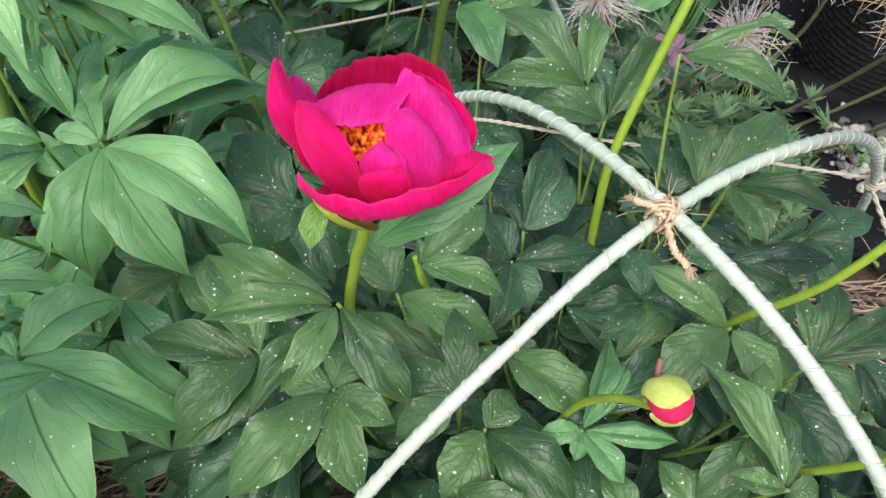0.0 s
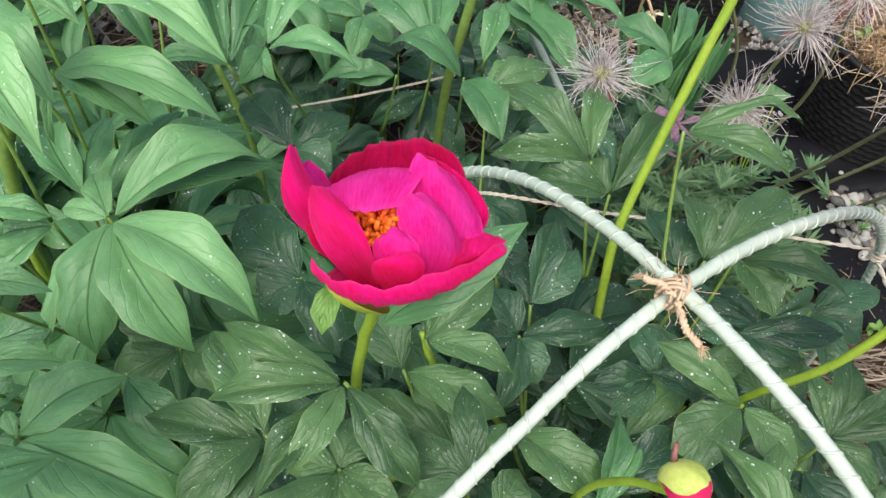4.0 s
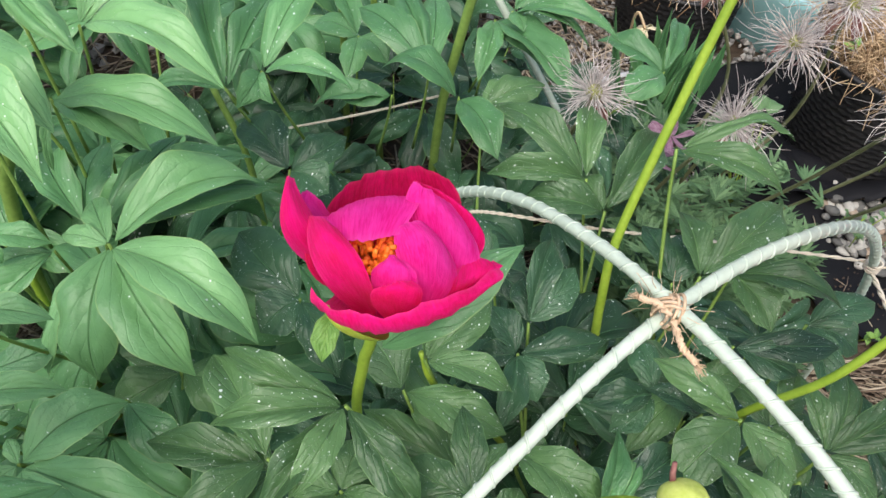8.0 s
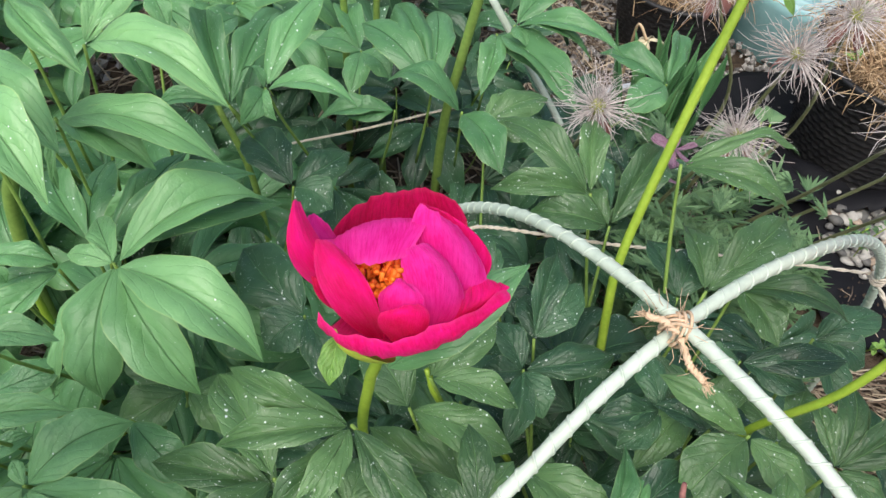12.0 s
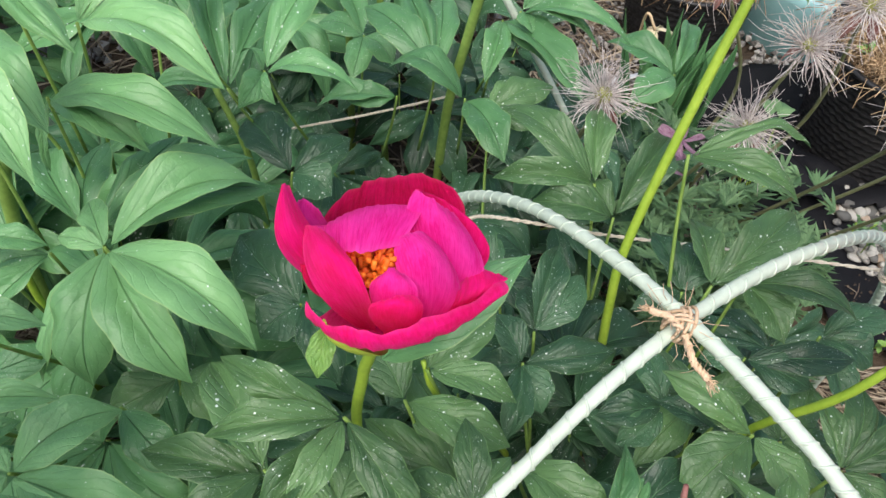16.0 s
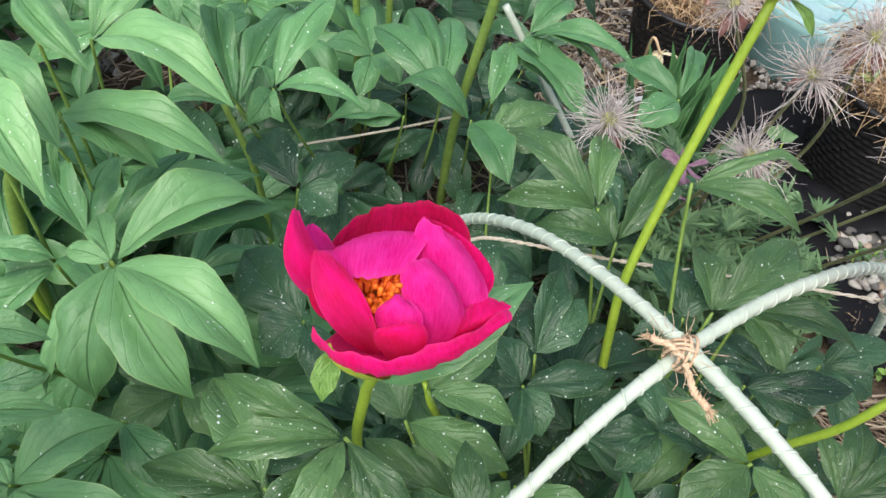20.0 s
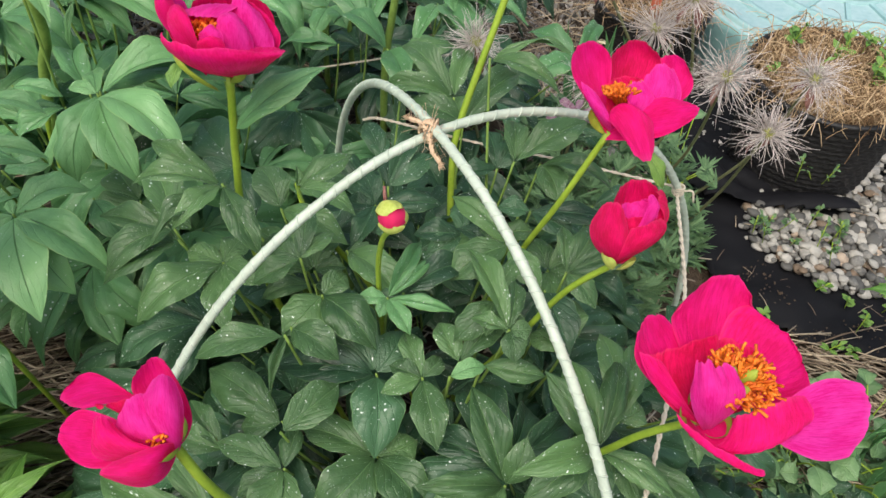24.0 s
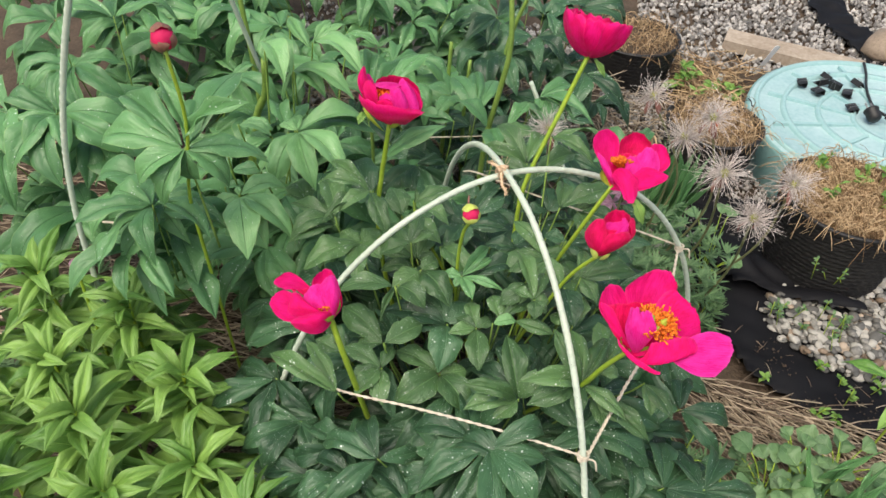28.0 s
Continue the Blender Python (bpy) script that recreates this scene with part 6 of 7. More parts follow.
def flower_d():
    at, tilt = Vector((0.2121, 0.7846, 0.552)), tilted((0.1706, 0.4233, 0.8898))
    f = flower(at, "half-closed crimson peony bloom, petals wrapped over one another", "flower bud")
    part("stem", tube("stem", spline([(0.11, 0.88, 0.02), (0.125, 0.875, 0.22), (0.1686, 0.8169, 0.4290), (0.1901, 0.7997, 0.5048), at], 24), tapered(0.0025, 0.0021), STEM, 10), f, "smooth yellow-green stem")
    S = lambda *rest, **kw: shell_petal(f, at, *rest, **kw)
    S(((-0.0045, 0.0218, 0.0088), (0.0168, 0.0331, 0.0030), (0.0346, 0.0218, 0.0112)), ((-0.0003, 0.0330, 0.0236), (0.0181, 0.0479, 0.0277), (0.0323, 0.0332, 0.0263)), 1000, mat=PETAL_DARK, ruffle=0.03, corner=0.2)
    S(((0.0022, 0.0192, 0.0147), (0.0148, 0.0238, 0.0135), (0.0277, 0.0218, 0.0143)), ((0.0041, 0.0301, 0.0235), (0.0140, 0.0334, 0.0209), (0.0242, 0.0341, 0.0245)), 1001, mat=PETAL_IN, ruffle=0.05, corner=0.2)
    S(((0.0159, 0.0167, 0.0236), (0.0198, 0.0168, 0.0236), (0.0249, 0.0184, 0.0223)), ((0.0186, 0.0257, 0.0302), (0.0226, 0.0297, 0.0315), (0.0254, 0.0284, 0.0271)), 1002, mat=PETAL_IN, ruffle=0.05, corner=0.3)
    S(((0.0304, 0.0169, 0.0118), (0.0343, 0.0260, 0.0128), (0.0329, 0.0362, 0.0178)), ((0.0251, 0.0268, 0.0254), (0.0292, 0.0326, 0.0258), (0.0283, 0.0405, 0.0255)), 1003, mat=PETAL_DARK, ruffle=0.03, corner=0.2)
    S(((-0.0165, 0.0115, 0.0125), (-0.0075, 0.0011, 0.0217), (0.0050, 0.0006, 0.0182)), ((-0.0108, 0.0247, 0.0237), (-0.0019, 0.0236, 0.0312), (0.0042, 0.0146, 0.0273)), 1004, mat=PETAL_DARK, ruffle=0.03, corner=0.2)
    S(((-0.0003, -0.0031, 0.0143), (0.0120, -0.0043, 0.0216), (0.0265, 0.0054, 0.0172)), ((0.0042, 0.0063, 0.0243), (0.0158, 0.0073, 0.0281), (0.0294, 0.0174, 0.0242)), 1005, mat=PETAL_DARK, ruffle=0.03, corner=0.16)
    S(((-0.0044, 0.0166, 0.0091), (0.0100, 0.0123, 0.0131), (0.0275, 0.0185, 0.0078)), ((0.0006, 0.0227, 0.0184), (0.0118, 0.0197, 0.0210), (0.0269, 0.0256, 0.0183)), 1006, mat=PETAL_DARK, ruffle=0.03, corner=0.2)
    sepal_ring(f, at - Vector((0, 0, 0.003)), tilt, 0.015, (210, 330, 90), BUDSKIN)


def flower_e():
    at, tilt = Vector((0.2519, 0.6942, 0.512)), tilted((0.10, -0.20, 0.97))
    f = flower(at, "wide-open magenta peony flower with a ring of orange stamens")
    part("stem", tube("stem", spline([(0.13, 0.80, 0.02), (0.14, 0.795, 0.20), (0.2118, 0.7364, 0.3789), (0.2346, 0.7150, 0.4545), at], 24), tapered(0.0029, 0.0026), STEM, 10), f, "smooth yellow-green stem")
    S = lambda *rest, **kw: shell_petal(f, at, *rest, **kw)
    S(((-0.0093, 0.0450, 0.0249), (0.0207, 0.0520, 0.0174), (0.0439, 0.0496, 0.0204)), ((-0.0094, 0.0556, 0.0363), (0.0288, 0.0770, 0.0440), (0.0419, 0.0588, 0.0303)), 1010, foot=(0.0145, 0.0112, 0.0030), ruffle=0.03, corner=0.06)
    S(((0.0238, 0.0507, 0.0189), (0.0541, 0.0317, 0.0186), (0.0454, 0.0000, 0.0170)), ((0.0369, 0.0643, 0.0332), (0.0618, 0.0383, 0.0256), (0.0617, 0.0047, 0.0248)), 1011, foot=(0.0163, 0.0112, 0.0030), ruffle=0.03, corner=0.12)
    S(((-0.0310, 0.0200, 0.0189), (-0.0169, 0.0296, 0.0144), (-0.0010, 0.0375, 0.0167)), ((-0.0372, 0.0351, 0.0322), (-0.0279, 0.0492, 0.0385), (-0.0116, 0.0515, 0.0319)), 1012, foot=(0.0036, 0.0000, -0.0000), ruffle=0.03, corner=0.22)
    S(((-0.0214, 0.0046, 0.0140), (-0.0086, 0.0183, 0.0168), (0.0156, 0.0287, 0.0159)), ((-0.0347, 0.0244, 0.0325), (-0.0106, 0.0321, 0.0316), (0.0177, 0.0423, 0.0304)), 1013, mat=PETAL_DARK, foot=(0.0060, 0.0013, -0.0017), ruffle=0.03, corner=0.12)
    S(((-0.0273, 0.0093, 0.0221), (-0.0215, 0.0107, 0.0205), (-0.0114, 0.0047, 0.0169)), ((-0.0371, 0.0277, 0.0331), (-0.0318, 0.0252, 0.0333), (-0.0211, 0.0217, 0.0294)), 1014, foot=(0.0006, -0.0036, 0.0020), ruffle=0.03, corner=0.15)
    S(((-0.0126, -0.0052, 0.0268), (-0.0020, -0.0101, 0.0361), (0.0142, -0.0074, 0.0329)), ((-0.0143, 0.0098, 0.0371), (-0.0030, 0.0099, 0.0487), (0.0155, 0.0030, 0.0382)), 1015, mat=PETAL_IN, foot=(0.0030, -0.0089, 0.0051), ruffle=0.14, corner=0.25)
    S(((0.0040, -0.0191, 0.0059), (0.0224, -0.0293, 0.0152), (0.0511, -0.0162, 0.0201)), ((0.0122, -0.0105, 0.0179), (0.0271, -0.0091, 0.0309), (0.0583, 0.0004, 0.0290)), 1016, foot=(0.0058, -0.0067, 0.0045), ruffle=0.03, corner=0.1, spread=0.4)
    S(((0.0613, 0.0050, 0.0310), (0.0567, -0.0138, 0.0197), (0.0434, -0.0279, 0.0135)), ((0.0834, 0.0076, 0.0335), (0.0912, -0.0123, 0.0238), (0.0686, -0.0384, 0.0078)), 1017, mat=PETAL_IN, foot=(0.0388, -0.0128, 0.0151), ruffle=0.03, corner=0.22, spread=0.4)
    S(((-0.0129, -0.0105, 0.0094), (0.0015, -0.0277, 0.0084), (0.0162, -0.0406, 0.0150)), ((-0.0181, -0.0027, 0.0150), (0.0001, -0.0231, 0.0134), (0.0226, -0.0425, 0.0186)), 1018, foot=(0.0007, -0.0070, 0.0013), ruffle=0.03, corner=0.05, spread=0.5)
    S(((-0.0080, 0.0171, 0.0126), (0.0187, 0.0175, 0.0068), (0.0472, 0.0141, 0.0057)), ((0.0015, 0.0349, 0.0198), (0.0256, 0.0442, 0.0206), (0.0479, 0.0278, 0.0175)), 1019, mat=PETAL_DARK, foot=(0.0119, 0.0014, 0.0042), ruffle=0.03, corner=0.1)
    heart = at + Vector((0.0170, 0.0090, 0.0230))
    stamens(f, heart, tilt, 0.0190, 0.0125, 210, 5)
    carpel = lathe("carpel", [(0.0030, 0.0), (0.0048, 0.007), (0.0036, 0.013), (0.0016, 0.017), (0.0001, 0.0185)], SEPAL, 12)
    for k in range(3):
        part("carpel", carpel, f, "pale green carpel", Matrix.Translation(heart) @ tilt @ Matrix.Rotation(2.1 * k + 0.4, 4, "Z") @ Matrix.Translation((0.0042, 0, 0)) @ Matrix.Rotation(0.22, 4, "Y"))
    sepal_ring(f, at, tilt, 0.022, (200, 320, 80))


def flower_f():
    at, tilt = Vector((-0.0603, 0.6961, 0.497)), tilted((-0.3398, -0.1155, 0.9334))
    f = flower(at, "nodding magenta peony flower over straw")
    part("stem", tube("stem", spline([(0.01, 0.78, 0.02), (-0.025, 0.735, 0.25), (-0.0400, 0.6985, 0.40), (-0.0487, 0.6908, 0.4550), at], 24), tapered(0.0036, 0.0032), STEM, 10), f, "smooth yellow-green stem")
    S = lambda *rest, **kw: shell_petal(f, at, *rest, **kw)
    S(((-0.0216, 0.0217, 0.0088), (-0.0087, 0.0307, 0.0037), (0.0106, 0.0139, 0.0060)), ((-0.0262, 0.0276, 0.0181), (-0.0141, 0.0445, 0.0245), (0.0022, 0.0297, 0.0230)), 1020, ruffle=0.03, corner=0.2)
    S(((-0.0238, 0.0242, 0.0057), (-0.0376, 0.0330, 0.0095), (-0.0446, 0.0379, 0.0148)), ((-0.0455, 0.0156, 0.0114), (-0.0661, 0.0230, 0.0137), (-0.0597, 0.0331, 0.0157)), 1021, foot=(-0.0046, 0.0104, -0.0006), ruffle=0.03, corner=0.2)
    S(((-0.0426, 0.0159, 0.0087), (-0.0430, 0.0015, 0.0022), (-0.0374, -0.0137, -0.0024)), ((-0.0576, 0.0172, 0.0104), (-0.0662, 0.0050, 0.0033), (-0.0544, -0.0087, 0.0002)), 1022, foot=(-0.0019, -0.0025, -0.0027), ruffle=0.03, corner=0.2)
    S(((-0.0396, 0.0190, 0.0120), (-0.0283, 0.0140, 0.0065), (-0.0163, 0.0078, 0.0027)), ((-0.0449, 0.0163, 0.0093), (-0.0359, 0.0215, 0.0118), (-0.0217, 0.0230, 0.0132)), 1023, mat=PETAL_DARK, ruffle=0.03, corner=0.2)
    S(((-0.0237, -0.0040, 0.0077), (-0.0114, -0.0043, 0.0190), (-0.0027, -0.0030, 0.0174)), ((-0.0304, 0.0063, 0.0130), (-0.0224, 0.0151, 0.0253), (-0.0100, 0.0191, 0.0264)), 1024, mat=PETAL_IN, ruffle=0.04, corner=0.2)
    S(((-0.0373, -0.0120, 0.0052), (-0.0226, -0.0119, 0.0198), (-0.0092, -0.0106, 0.0181)), ((-0.0419, 0.0002, 0.0125), (-0.0377, 0.0082, 0.0210), (-0.0250, -0.0032, 0.0174)), 1025, foot=(0.0001, -0.0068, 0.0015), ruffle=0.04, corner=0.2)
    S(((-0.0143, 0.0060, 0.0184), (0.0021, 0.0032, 0.0298), (0.0097, 0.0073, 0.0194)), ((-0.0122, 0.0233, 0.0281), (-0.0020, 0.0262, 0.0339), (0.0034, 0.0238, 0.0255)), 1026, mat=PETAL_IN, foot=(0.0038, -0.0060, 0.0023), ruffle=0.03, corner=0.2)
    S(((-0.0061, -0.0243, -0.0025), (-0.0069, -0.0234, 0.0160), (-0.0013, -0.0093, 0.0165)), ((-0.0307, -0.0208, -0.0043), (-0.0355, -0.0194, 0.0060), (-0.0233, -0.0165, 0.0119)), 1027, foot=(0.0027, -0.0060, 0.0023), ruffle=0.03, corner=0.16)
    stamens(f, at, tilt, 0.005, 0.014, 24, 6)
    sepal_ring(f, at, tilt, 0.025, (280, 30, 150))


def small_bud(at, size, stem_points, label, skin, tip_mat):
    """A tight bud: a ball of petals in three cupped sepals."""
    f = thing("peony_bud", at, label, "flower bud", "peony buds")
    at = Vector(at)
    part("stem", tube("stem", spline(stem_points + [tuple(at)], 20), tapered(0.0025, 0.0020), STEM, 8), f, "thin green stem")
    part("petal_ball", lathe("petal_ball", [(0.0005, 0), (0.7 * size, 0.25 * size), (size, 0.95 * size), (0.86 * size, 1.5 * size), (0.4 * size, 1.9 * size), (0.0001, 2.0 * size)], tip_mat, 20, at), f, "tight crimson petals")
    for k, (az, long, wide) in enumerate(((262, 1.9, 1.9), (20, 2.3, 1.5), (120, 4.1, 1.9))):
        me = petal_mesh("sepal", skin, size * long, size * wide, 0, 80 + 30 * long, 1.0, 70 + k, 0.03)
        part("sepal", me, f, "", Matrix.Translation(at) @ Matrix.Rotation(radians(az), 4, "Z") @ Matrix.Translation((size * 0.30, 0, -0.001)))
    return f


flower_a()
flower_b()
flower_c()
flower_d()
flower_e()
flower_f()
bud = small_bud((0.0709, 0.8283, 0.5405), 0.0098, [(0.08, 0.90, 0.02), (0.062, 0.88, 0.3), (0.058, 0.868, 0.43), (0.062, 0.850, 0.50)], "small round peony bud, green sepals over crimson", BUDSKIN, PETAL_DARK)
part("dry_tip", tube("dry_tip", [(0.0669, 0.8363, 0.5525), (0.0659, 0.8393, 0.5605), (0.0659, 0.8413, 0.5665)], tapered(0.0016, 0.0010), HUSK, 6), bud, "withered brown tip")
budh = small_bud((-0.245, 0.812, 0.722), 0.0118, [(-0.28, 0.92, 0.02), (-0.278, 0.87, 0.40), (-0.272, 0.85, 0.505), (-0.245, 0.825, 0.63)], "closed dark crimson peony bud on a tall stem", BUD_BROWN, PETAL_DARK)
leaf_of(budh, (-0.255, 0.832, 0.60), (-0.175, 0.840, 0.655), 0.022, 10, 0.1, "soft", "bract")
leaf_of(budh, (-0.250, 0.832, 0.61), (-0.285, 0.86, 0.66), 0.020, 10, 0.1, "soft", "bract")


# ---- pasque flowers gone to seed ----
def plume_mesh(seed, radius):
    """A ball of fine curved hairs."""
    rng = random.Random(seed)
    verts, faces = [], []
    for _ in range(210):
        z = rng.uniform(-0.35, 1)
        a = rng.uniform(0, 6.283)
        r = math.sqrt(max(0, 1 - z * z))
        w = Vector((r * math.cos(a), r * math.sin(a), z))
        n = radius * rng.uniform(0.75, 1.15)
        bend = Vector((rng.uniform(-1, 1), rng.uniform(-1, 1), rng.uniform(-1, 0.6))) * n
        pts = spline([w * 0.10 * radius, w * n * 0.5 + bend * 0.08, w * n * 0.85 + bend * 0.26, w * n * 0.98 + bend * 0.62], 7)
        v, f = tube_data(pts, lambda s, run, q: radius * (0.0125 - 0.007 * s), 3, len(verts))
        verts += v
        faces += f
    return mesh_of("plume", verts, faces, HAIR)


PLUMES = [plume_mesh(k, 0.032) for k in range(4)]
HEARTS = lathe("heart", [(0.0001, -0.006), (0.0055, -0.004), (0.0075, 0.001), (0.0055, 0.007), (0.0001, 0.009)], HEART, 14)
SHEATH = leaf_mesh("dry_sepal", HUSK, 0.2, 9)


def seed_head(at, foot, scale, turn, label, husks=2):
    t = thing("pasque_seed_head", foot, label, "seed head", "pasque flower seed heads")
    at, foot = Vector(at), Vector(foot)
    mid = foot.lerp(at, 0.5) + Vector((turn * 0.02, 0, 0.015))
    part("stem", tube("stem", spline([foot, mid, at], 16), tapered(0.0026, 0.0019), STEM_PURPLE, 7), t, "downy green stem")
    way = (at - mid).normalized()
    m = Matrix.Translation(at) @ way.to_track_quat("Z", "Y").to_matrix().to_4x4()
    spin = Matrix.Rotation(turn * 2.1, 4, "Z")
    tagged(part("plume", dice.choice(PLUMES), t, "ball of silvery feathered hairs", m @ spin @ Matrix.Scale(scale, 4)), kind="stuff")
    part("heart", HEARTS, t, "yellow-green core", m)
    for k in range(husks):
        a = turn + k * 2.1
        p = at - way * 0.004
        part("dry_sepal", SHEATH, t, "withered red-brown sepal", leaf_pose(p, p + Vector((math.cos(a) * 0.014, math.sin(a) * 0.014, -0.030)), 0.009, 20 * k))


for k, (x, y, z, fx, fy, s) in enumerate((
    (0.161, 1.195, 0.442, 0.246, 1.397, 1.00), (0.300, 1.192, 0.392, 0.335, 1.372, 1.00), (0.385, 1.267, 0.413, 0.380, 1.394, 1.15), (0.480, 1.108, 0.385, 0.513, 1.344, 1.10),
    (0.423, 1.132, 0.442, 0.435, 1.381, 1.15), (0.539, 1.160, 0.419, 0.491, 1.391, 1.05), (0.418, 1.258, 0.460, 0.414, 1.416, 1.10), (0.338, 1.360, 0.430, 0.369, 1.451, 1.05),
)):
    seed_head((x, y, z), (fx, fy, lie(fx)), s, 0.7 * k - 1, "silvery pasque flower seed head on a downy stem")


def pasque_bloom(at, foot):
    t = thing("pasque_flower", foot, "mauve pasque flower with drooping petals", "flower")
    part("stem", tube("stem", spline([foot, Vector(foot).lerp(Vector(at), 0.5) + Vector((0.01, 0, 0.01)), at], 14), 0.002, STEM_PURPLE, 6), t)
    for k in range(6):
        me = petal_mesh("petal", PURPLE, 0.030, 0.013, -20, 40 - 12 * (k % 2), 0.5, 90 + k, 0.05)
        part("petal", me, t, "", Matrix.Translation(at) @ Euler((radians(-25), radians(12), radians(60 * k))).to_matrix().to_4x4())


pasque_bloom((0.320, 1.309, 0.261), (0.346, 1.395, -0.087))
pasque_bloom((0.304, 1.304, 0.237), (0.335, 1.383, -0.087))


def feathery(name, count, centre, reach, height, seed, label):
    """Finely divided grey-green foliage, joined."""
    rng = random.Random(seed)
    verts, faces, uvs = [], [], []
    for _ in range(count):
        a0, r0 = rng.uniform(0, 6.3), math.sqrt(rng.uniform(0, 1))
        p = Vector((centre[0] + math.cos(a0) * r0 * reach[0], centre[1] + math.sin(a0) * r0 * reach[1], rng.uniform(0.01, height)))
        p.z += lie(p.x)
        head = rng.uniform(0, 6.3)
        for k in range(7):
            a = head + (k - 3) * 0.35
            n = rng.uniform(0.018, 0.036)
            w = Vector((math.cos(a), math.sin(a), rng.uniform(0.1, 0.9))).normalized()
            s = w.cross(Vector((0, 0, 1))).normalized() * 0.0018
            base = len(verts)
            verts += [p - s, p + s, p + w * n * 0.6 + s * 1.3, p + w * n, p + w * n * 0.6 - s * 1.3]
            uvs += [(0.3, 0), (0.7, 0), (0.8, 0.6), (0.5, 1), (0.2, 0.6)]
            faces.append(tuple(range(base, base + 5)))
    return solo(name, mesh_of(name, verts, faces, LEAF_GREY, uvs), label, "foliage", kind="stuff")


feathery("pasque_foliage", 520, (0.39, 1.31), (0.17, 0.15), 0.22, 31, "finely cut grey-green pasque flower foliage")
feathery("pasque_foliage", 200, (0.325, 1.14), (0.11, 0.11), 0.22, 32, "finely cut green foliage by the hoop foot")
feathery("low_weeds", 260, (0.57, 0.885), (0.24, 0.09), 0.05, 33, "low feathery weeds on the straw")
feathery("low_weeds", 160, (-0.60, 0.95), (0.12, 0.16), 0.10, 34, "low blue-grey weeds by the second hoop")


def blades(at, count, height, seed, label):
    rng = random.Random(seed)
    t = thing("grass_clump", at, label, "grass")
    me = leaf_mesh("blade", LEAF_SOFT, 0.03, seed)
    for _ in range(count):
        p = Vector(at) + Vector((rng.uniform(-0.03, 0.03), rng.uniform(-0.03, 0.03), 0))
        q = p + Vector((rng.uniform(-0.06, 0.09), rng.uniform(-0.05, 0.05), height * rng.uniform(0.7, 1.1)))
        part("blade", me, t, "", leaf_pose(p, q, rng.uniform(0.011, 0.017), rng.uniform(-60, 60)))


blades((0.433, 1.576, -0.05), 16, 0.26, 41, "clump of upright grey-green sword leaves")
blades((0.495, 1.632, -0.075), 14, 0.23, 42, "clump of upright grey-green sword leaves by a pot")
blades((0.685, 0.904, -0.078), 7, 0.20, 43, "coarse pale green blades beside straw")


def rosette(at, count, size, seed, label, tone="grey", high=0.08):
    """A weed with rounded leaves on short stalks."""
    rng = random.Random(seed)
    t = thing("weed_rosette", at, label, "weed", "weeds")
    for k in range(count):
        a = 6.283 * k / count + rng.uniform(-0.4, 0.4)
        r = size * rng.uniform(0.5, 1.3)
        p = Vector(at) + Vector((math.cos(a) * r, math.sin(a) * r, high * rng.uniform(0.4, 1.2)))
        s = part("leaf_stalk", tube("leaf_stalk", spline([Vector(at), Vector(at).lerp(p, 0.6) + Vector((0, 0, 0.01)), p], 6), 0.0011, STEM, 5), t)
        n = size * rng.uniform(0.55, 0.85)
        leaf_of(s, p, p + Vector((math.cos(a) * n, math.sin(a) * n, rng.uniform(-0.1, 0.2) * n)), n * 1.05, rng.uniform(-20, 20), 0.1, tone, "round_leaf")


rosette((0.558, 1.450, -0.060), 9, 0.042, 51, "weed with round grey-green leaves beside black fabric", high=0.14)
rosette((0.522, 1.296, -0.061), 6, 0.040, 52, "weed with round grey-green leaves beside black fabric", high=0.09)
for k, (x, y) in enumerate(((0.462, 0.955), (0.528, 0.896), (0.616, 0.836), (0.516, 0.816), (0.416, 0.864), (0.729, 0.879), (0.817, 0.831), (0.627, 0.767), (0.392, 0.773), (0.481, 0.725), (0.705, 0.788), (0.548, 0.746))):
    rosette((x, y, lie(x) + 0.01), 9, 0.034 + 0.005 * (k % 3), 60 + k, "low weed with small rounded leaves on straw", ("deep", "grey", "deep")[k % 3], 0.06)
for k, (x, y, s) in enumerate(((0.607, 0.932, 0.046), (0.678, 0.907, 0.050), (0.732, 0.979, 0.046), (0.657, 0.960, 0.036))):
    rosette((x, y, lie(x) + 0.01), 11, s, 90 + k, "low weed with broad grey-green rounded leaves", "grey", 0.07)
pale = thing("weed_rosette", (0.821, 1.061, -0.080), "weed with long pale green leaves beside the pebbles", "weed", "weeds")
for b, e in (((0.813, 1.045, 0.105), (0.720, 1.117, 0.093)), ((0.823, 1.042, 0.140), (0.768, 1.145, 0.152)), ((0.814, 1.036, 0.082), (0.746, 0.979, 0.092)), ((0.824, 1.044, 0.117), (0.902, 1.086, 0.131))):
    s = part("leaf_stalk", tube("leaf_stalk", spline([(0.821, 1.061, -0.080), (0.818, 1.051, 0.036), b], 8), 0.0018, STEM, 6), pale)
    leaf_of(s, b, e, 0.034, 10, 0.1, "bright", "long_leaf")


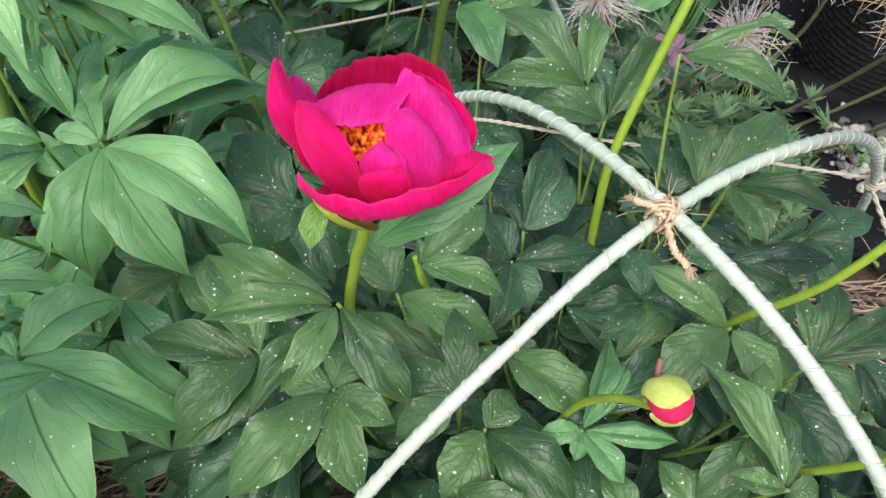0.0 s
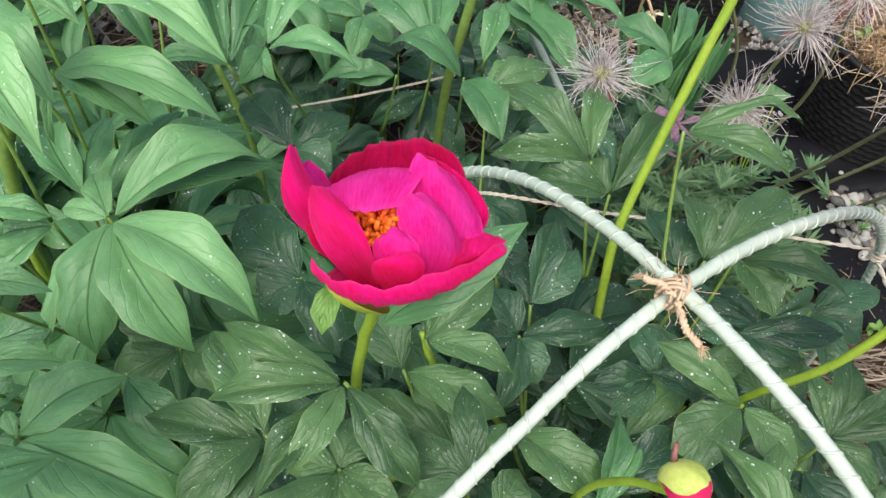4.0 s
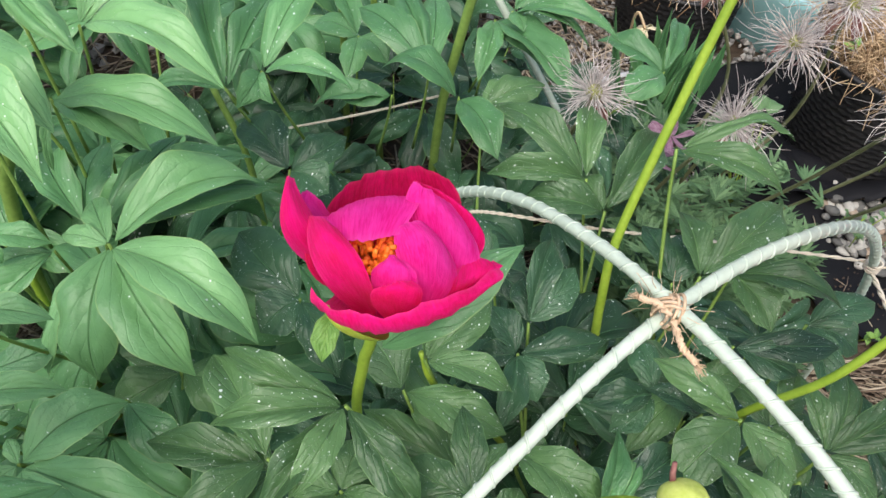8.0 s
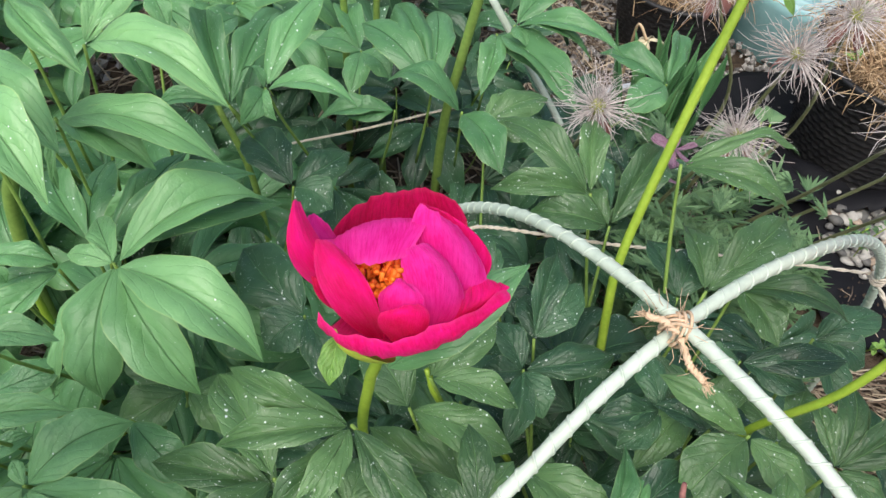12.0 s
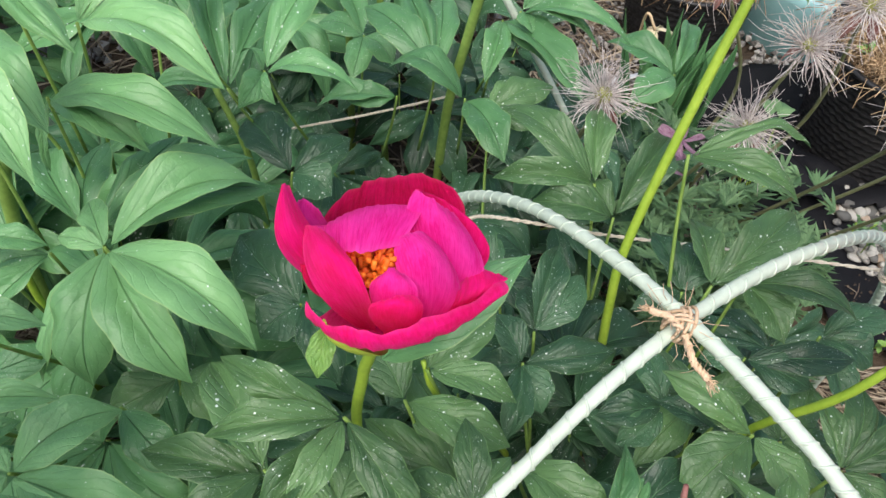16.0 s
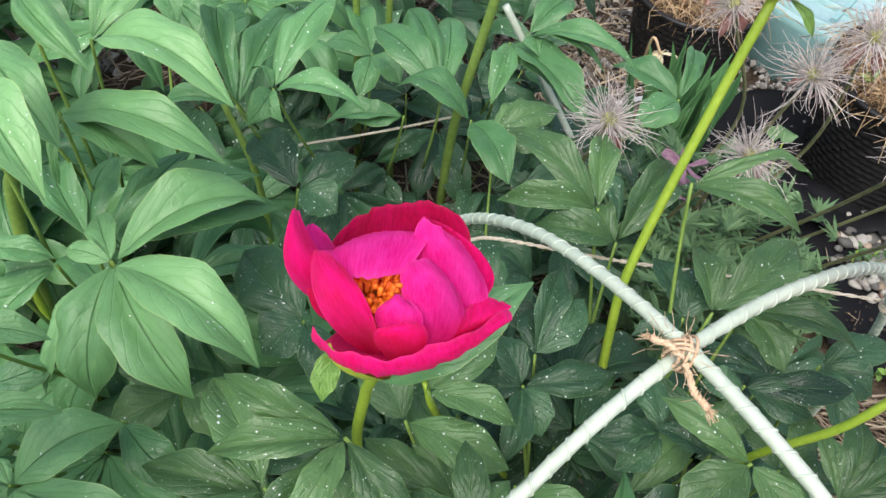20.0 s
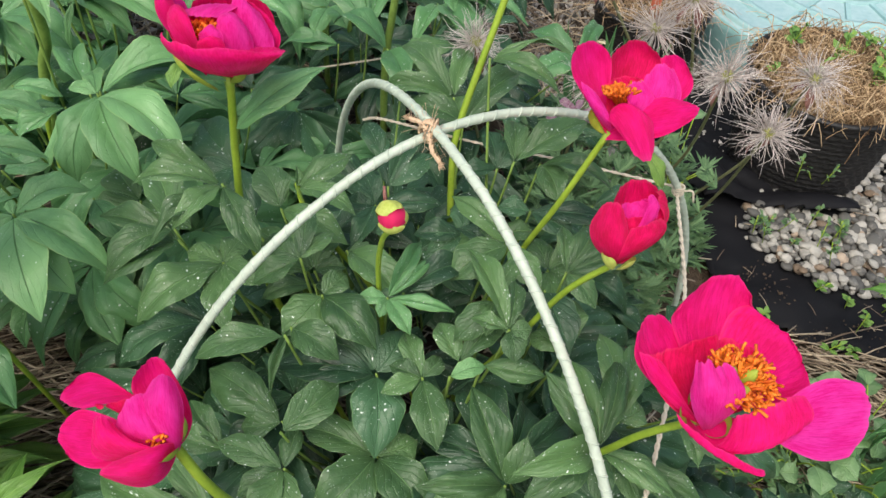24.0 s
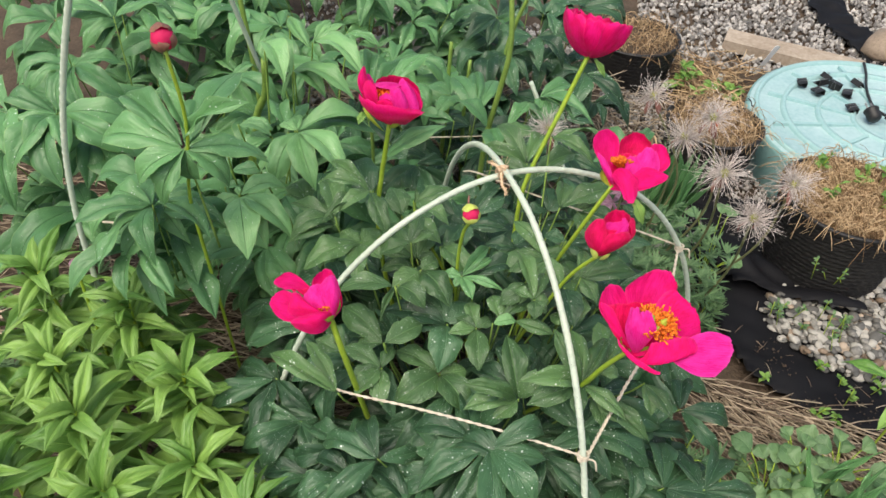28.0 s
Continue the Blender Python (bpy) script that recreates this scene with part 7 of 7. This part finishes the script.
# ---- narrow-leaved plants ----
def lily_shoot(at, height, count, size, seed, lean):
    """An upright shoot ringed by narrow bright leaves, densest at its top."""
    rng = random.Random(seed)
    t = thing("narrow_leaved_plant", at, "bright green plant with whorls of narrow leaves", "plant", "narrow-leaved plants")
    top = Vector(at) + Vector((lean[0], lean[1], height))
    mid = Vector(at).lerp(top, 0.5) + Vector((rng.uniform(-0.01, 0.01), rng.uniform(-0.01, 0.01), 0))
    s = part("stem", tube("stem", spline([at, mid, top], 12), tapered(0.0034, 0.0022), STEM, 7), t)
    for k in range(count):
        f = (k + 0.5) / count
        a = k * 2.4 + rng.uniform(-0.25, 0.25)
        p = Vector(at).lerp(top, 0.30 + 0.70 * f**0.7)
        n = size * rng.uniform(0.8, 1.15) * (1.05 - 0.35 * f)
        rise = -0.35 + 0.95 * f + rng.uniform(-0.35, 0.30)
        leaf_of(s, p, p + Vector((math.cos(a), math.sin(a), rise)).normalized() * n, n * 0.26, rng.uniform(-25, 25), 0.17, "bright", "narrow_leaf")


rng = random.Random(77)
for k, (x, y, h) in enumerate(((-0.28, 0.74, 0.31), (-0.35, 0.63, 0.33), (-0.36, 0.82, 0.33), (-0.44, 0.72, 0.32), (-0.50, 0.84, 0.34), (-0.22, 0.62, 0.27), (-0.28, 0.55, 0.30), (-0.42, 0.55, 0.32), (-0.52, 0.66, 0.30), (-0.12, 0.58, 0.27), (-0.60, 0.78, 0.30), (-0.40, 0.90, 0.28))):
    lily_shoot((x, y, 0.0), h, 42, 0.100, 100 + k, (rng.uniform(-0.02, 0.02), rng.uniform(-0.02, 0.02)))
small_bud((-0.43, 0.815, 0.385), 0.008, [(-0.44, 0.83, 0.0), (-0.435, 0.82, 0.25)], "tiny pink bud above narrow leaves", PURPLE, PURPLE)

# withered cream bloom and dry stalks
dead = thing("withered_flower", (0.425, 1.685, -0.06), "withered cream flower on a dry stalk", "flower")
part("stem", tube("stem", spline([(0.425, 1.685, -0.06), (0.427, 1.68, 0.08), (0.418, 1.655, 0.168), (0.430, 1.638, 0.15)], 16), 0.0022, HAY, 6), dead)
for k in range(7):
    me = petal_mesh("petal", CREAM, 0.030, 0.012, -30, 60, 0.6, 120 + k, 0.2)
    part("petal", me, dead, "", Matrix.Translation((0.430, 1.638, 0.15)) @ Euler((radians(150), 0.2 * k, radians(51 * k))).to_matrix().to_4x4())
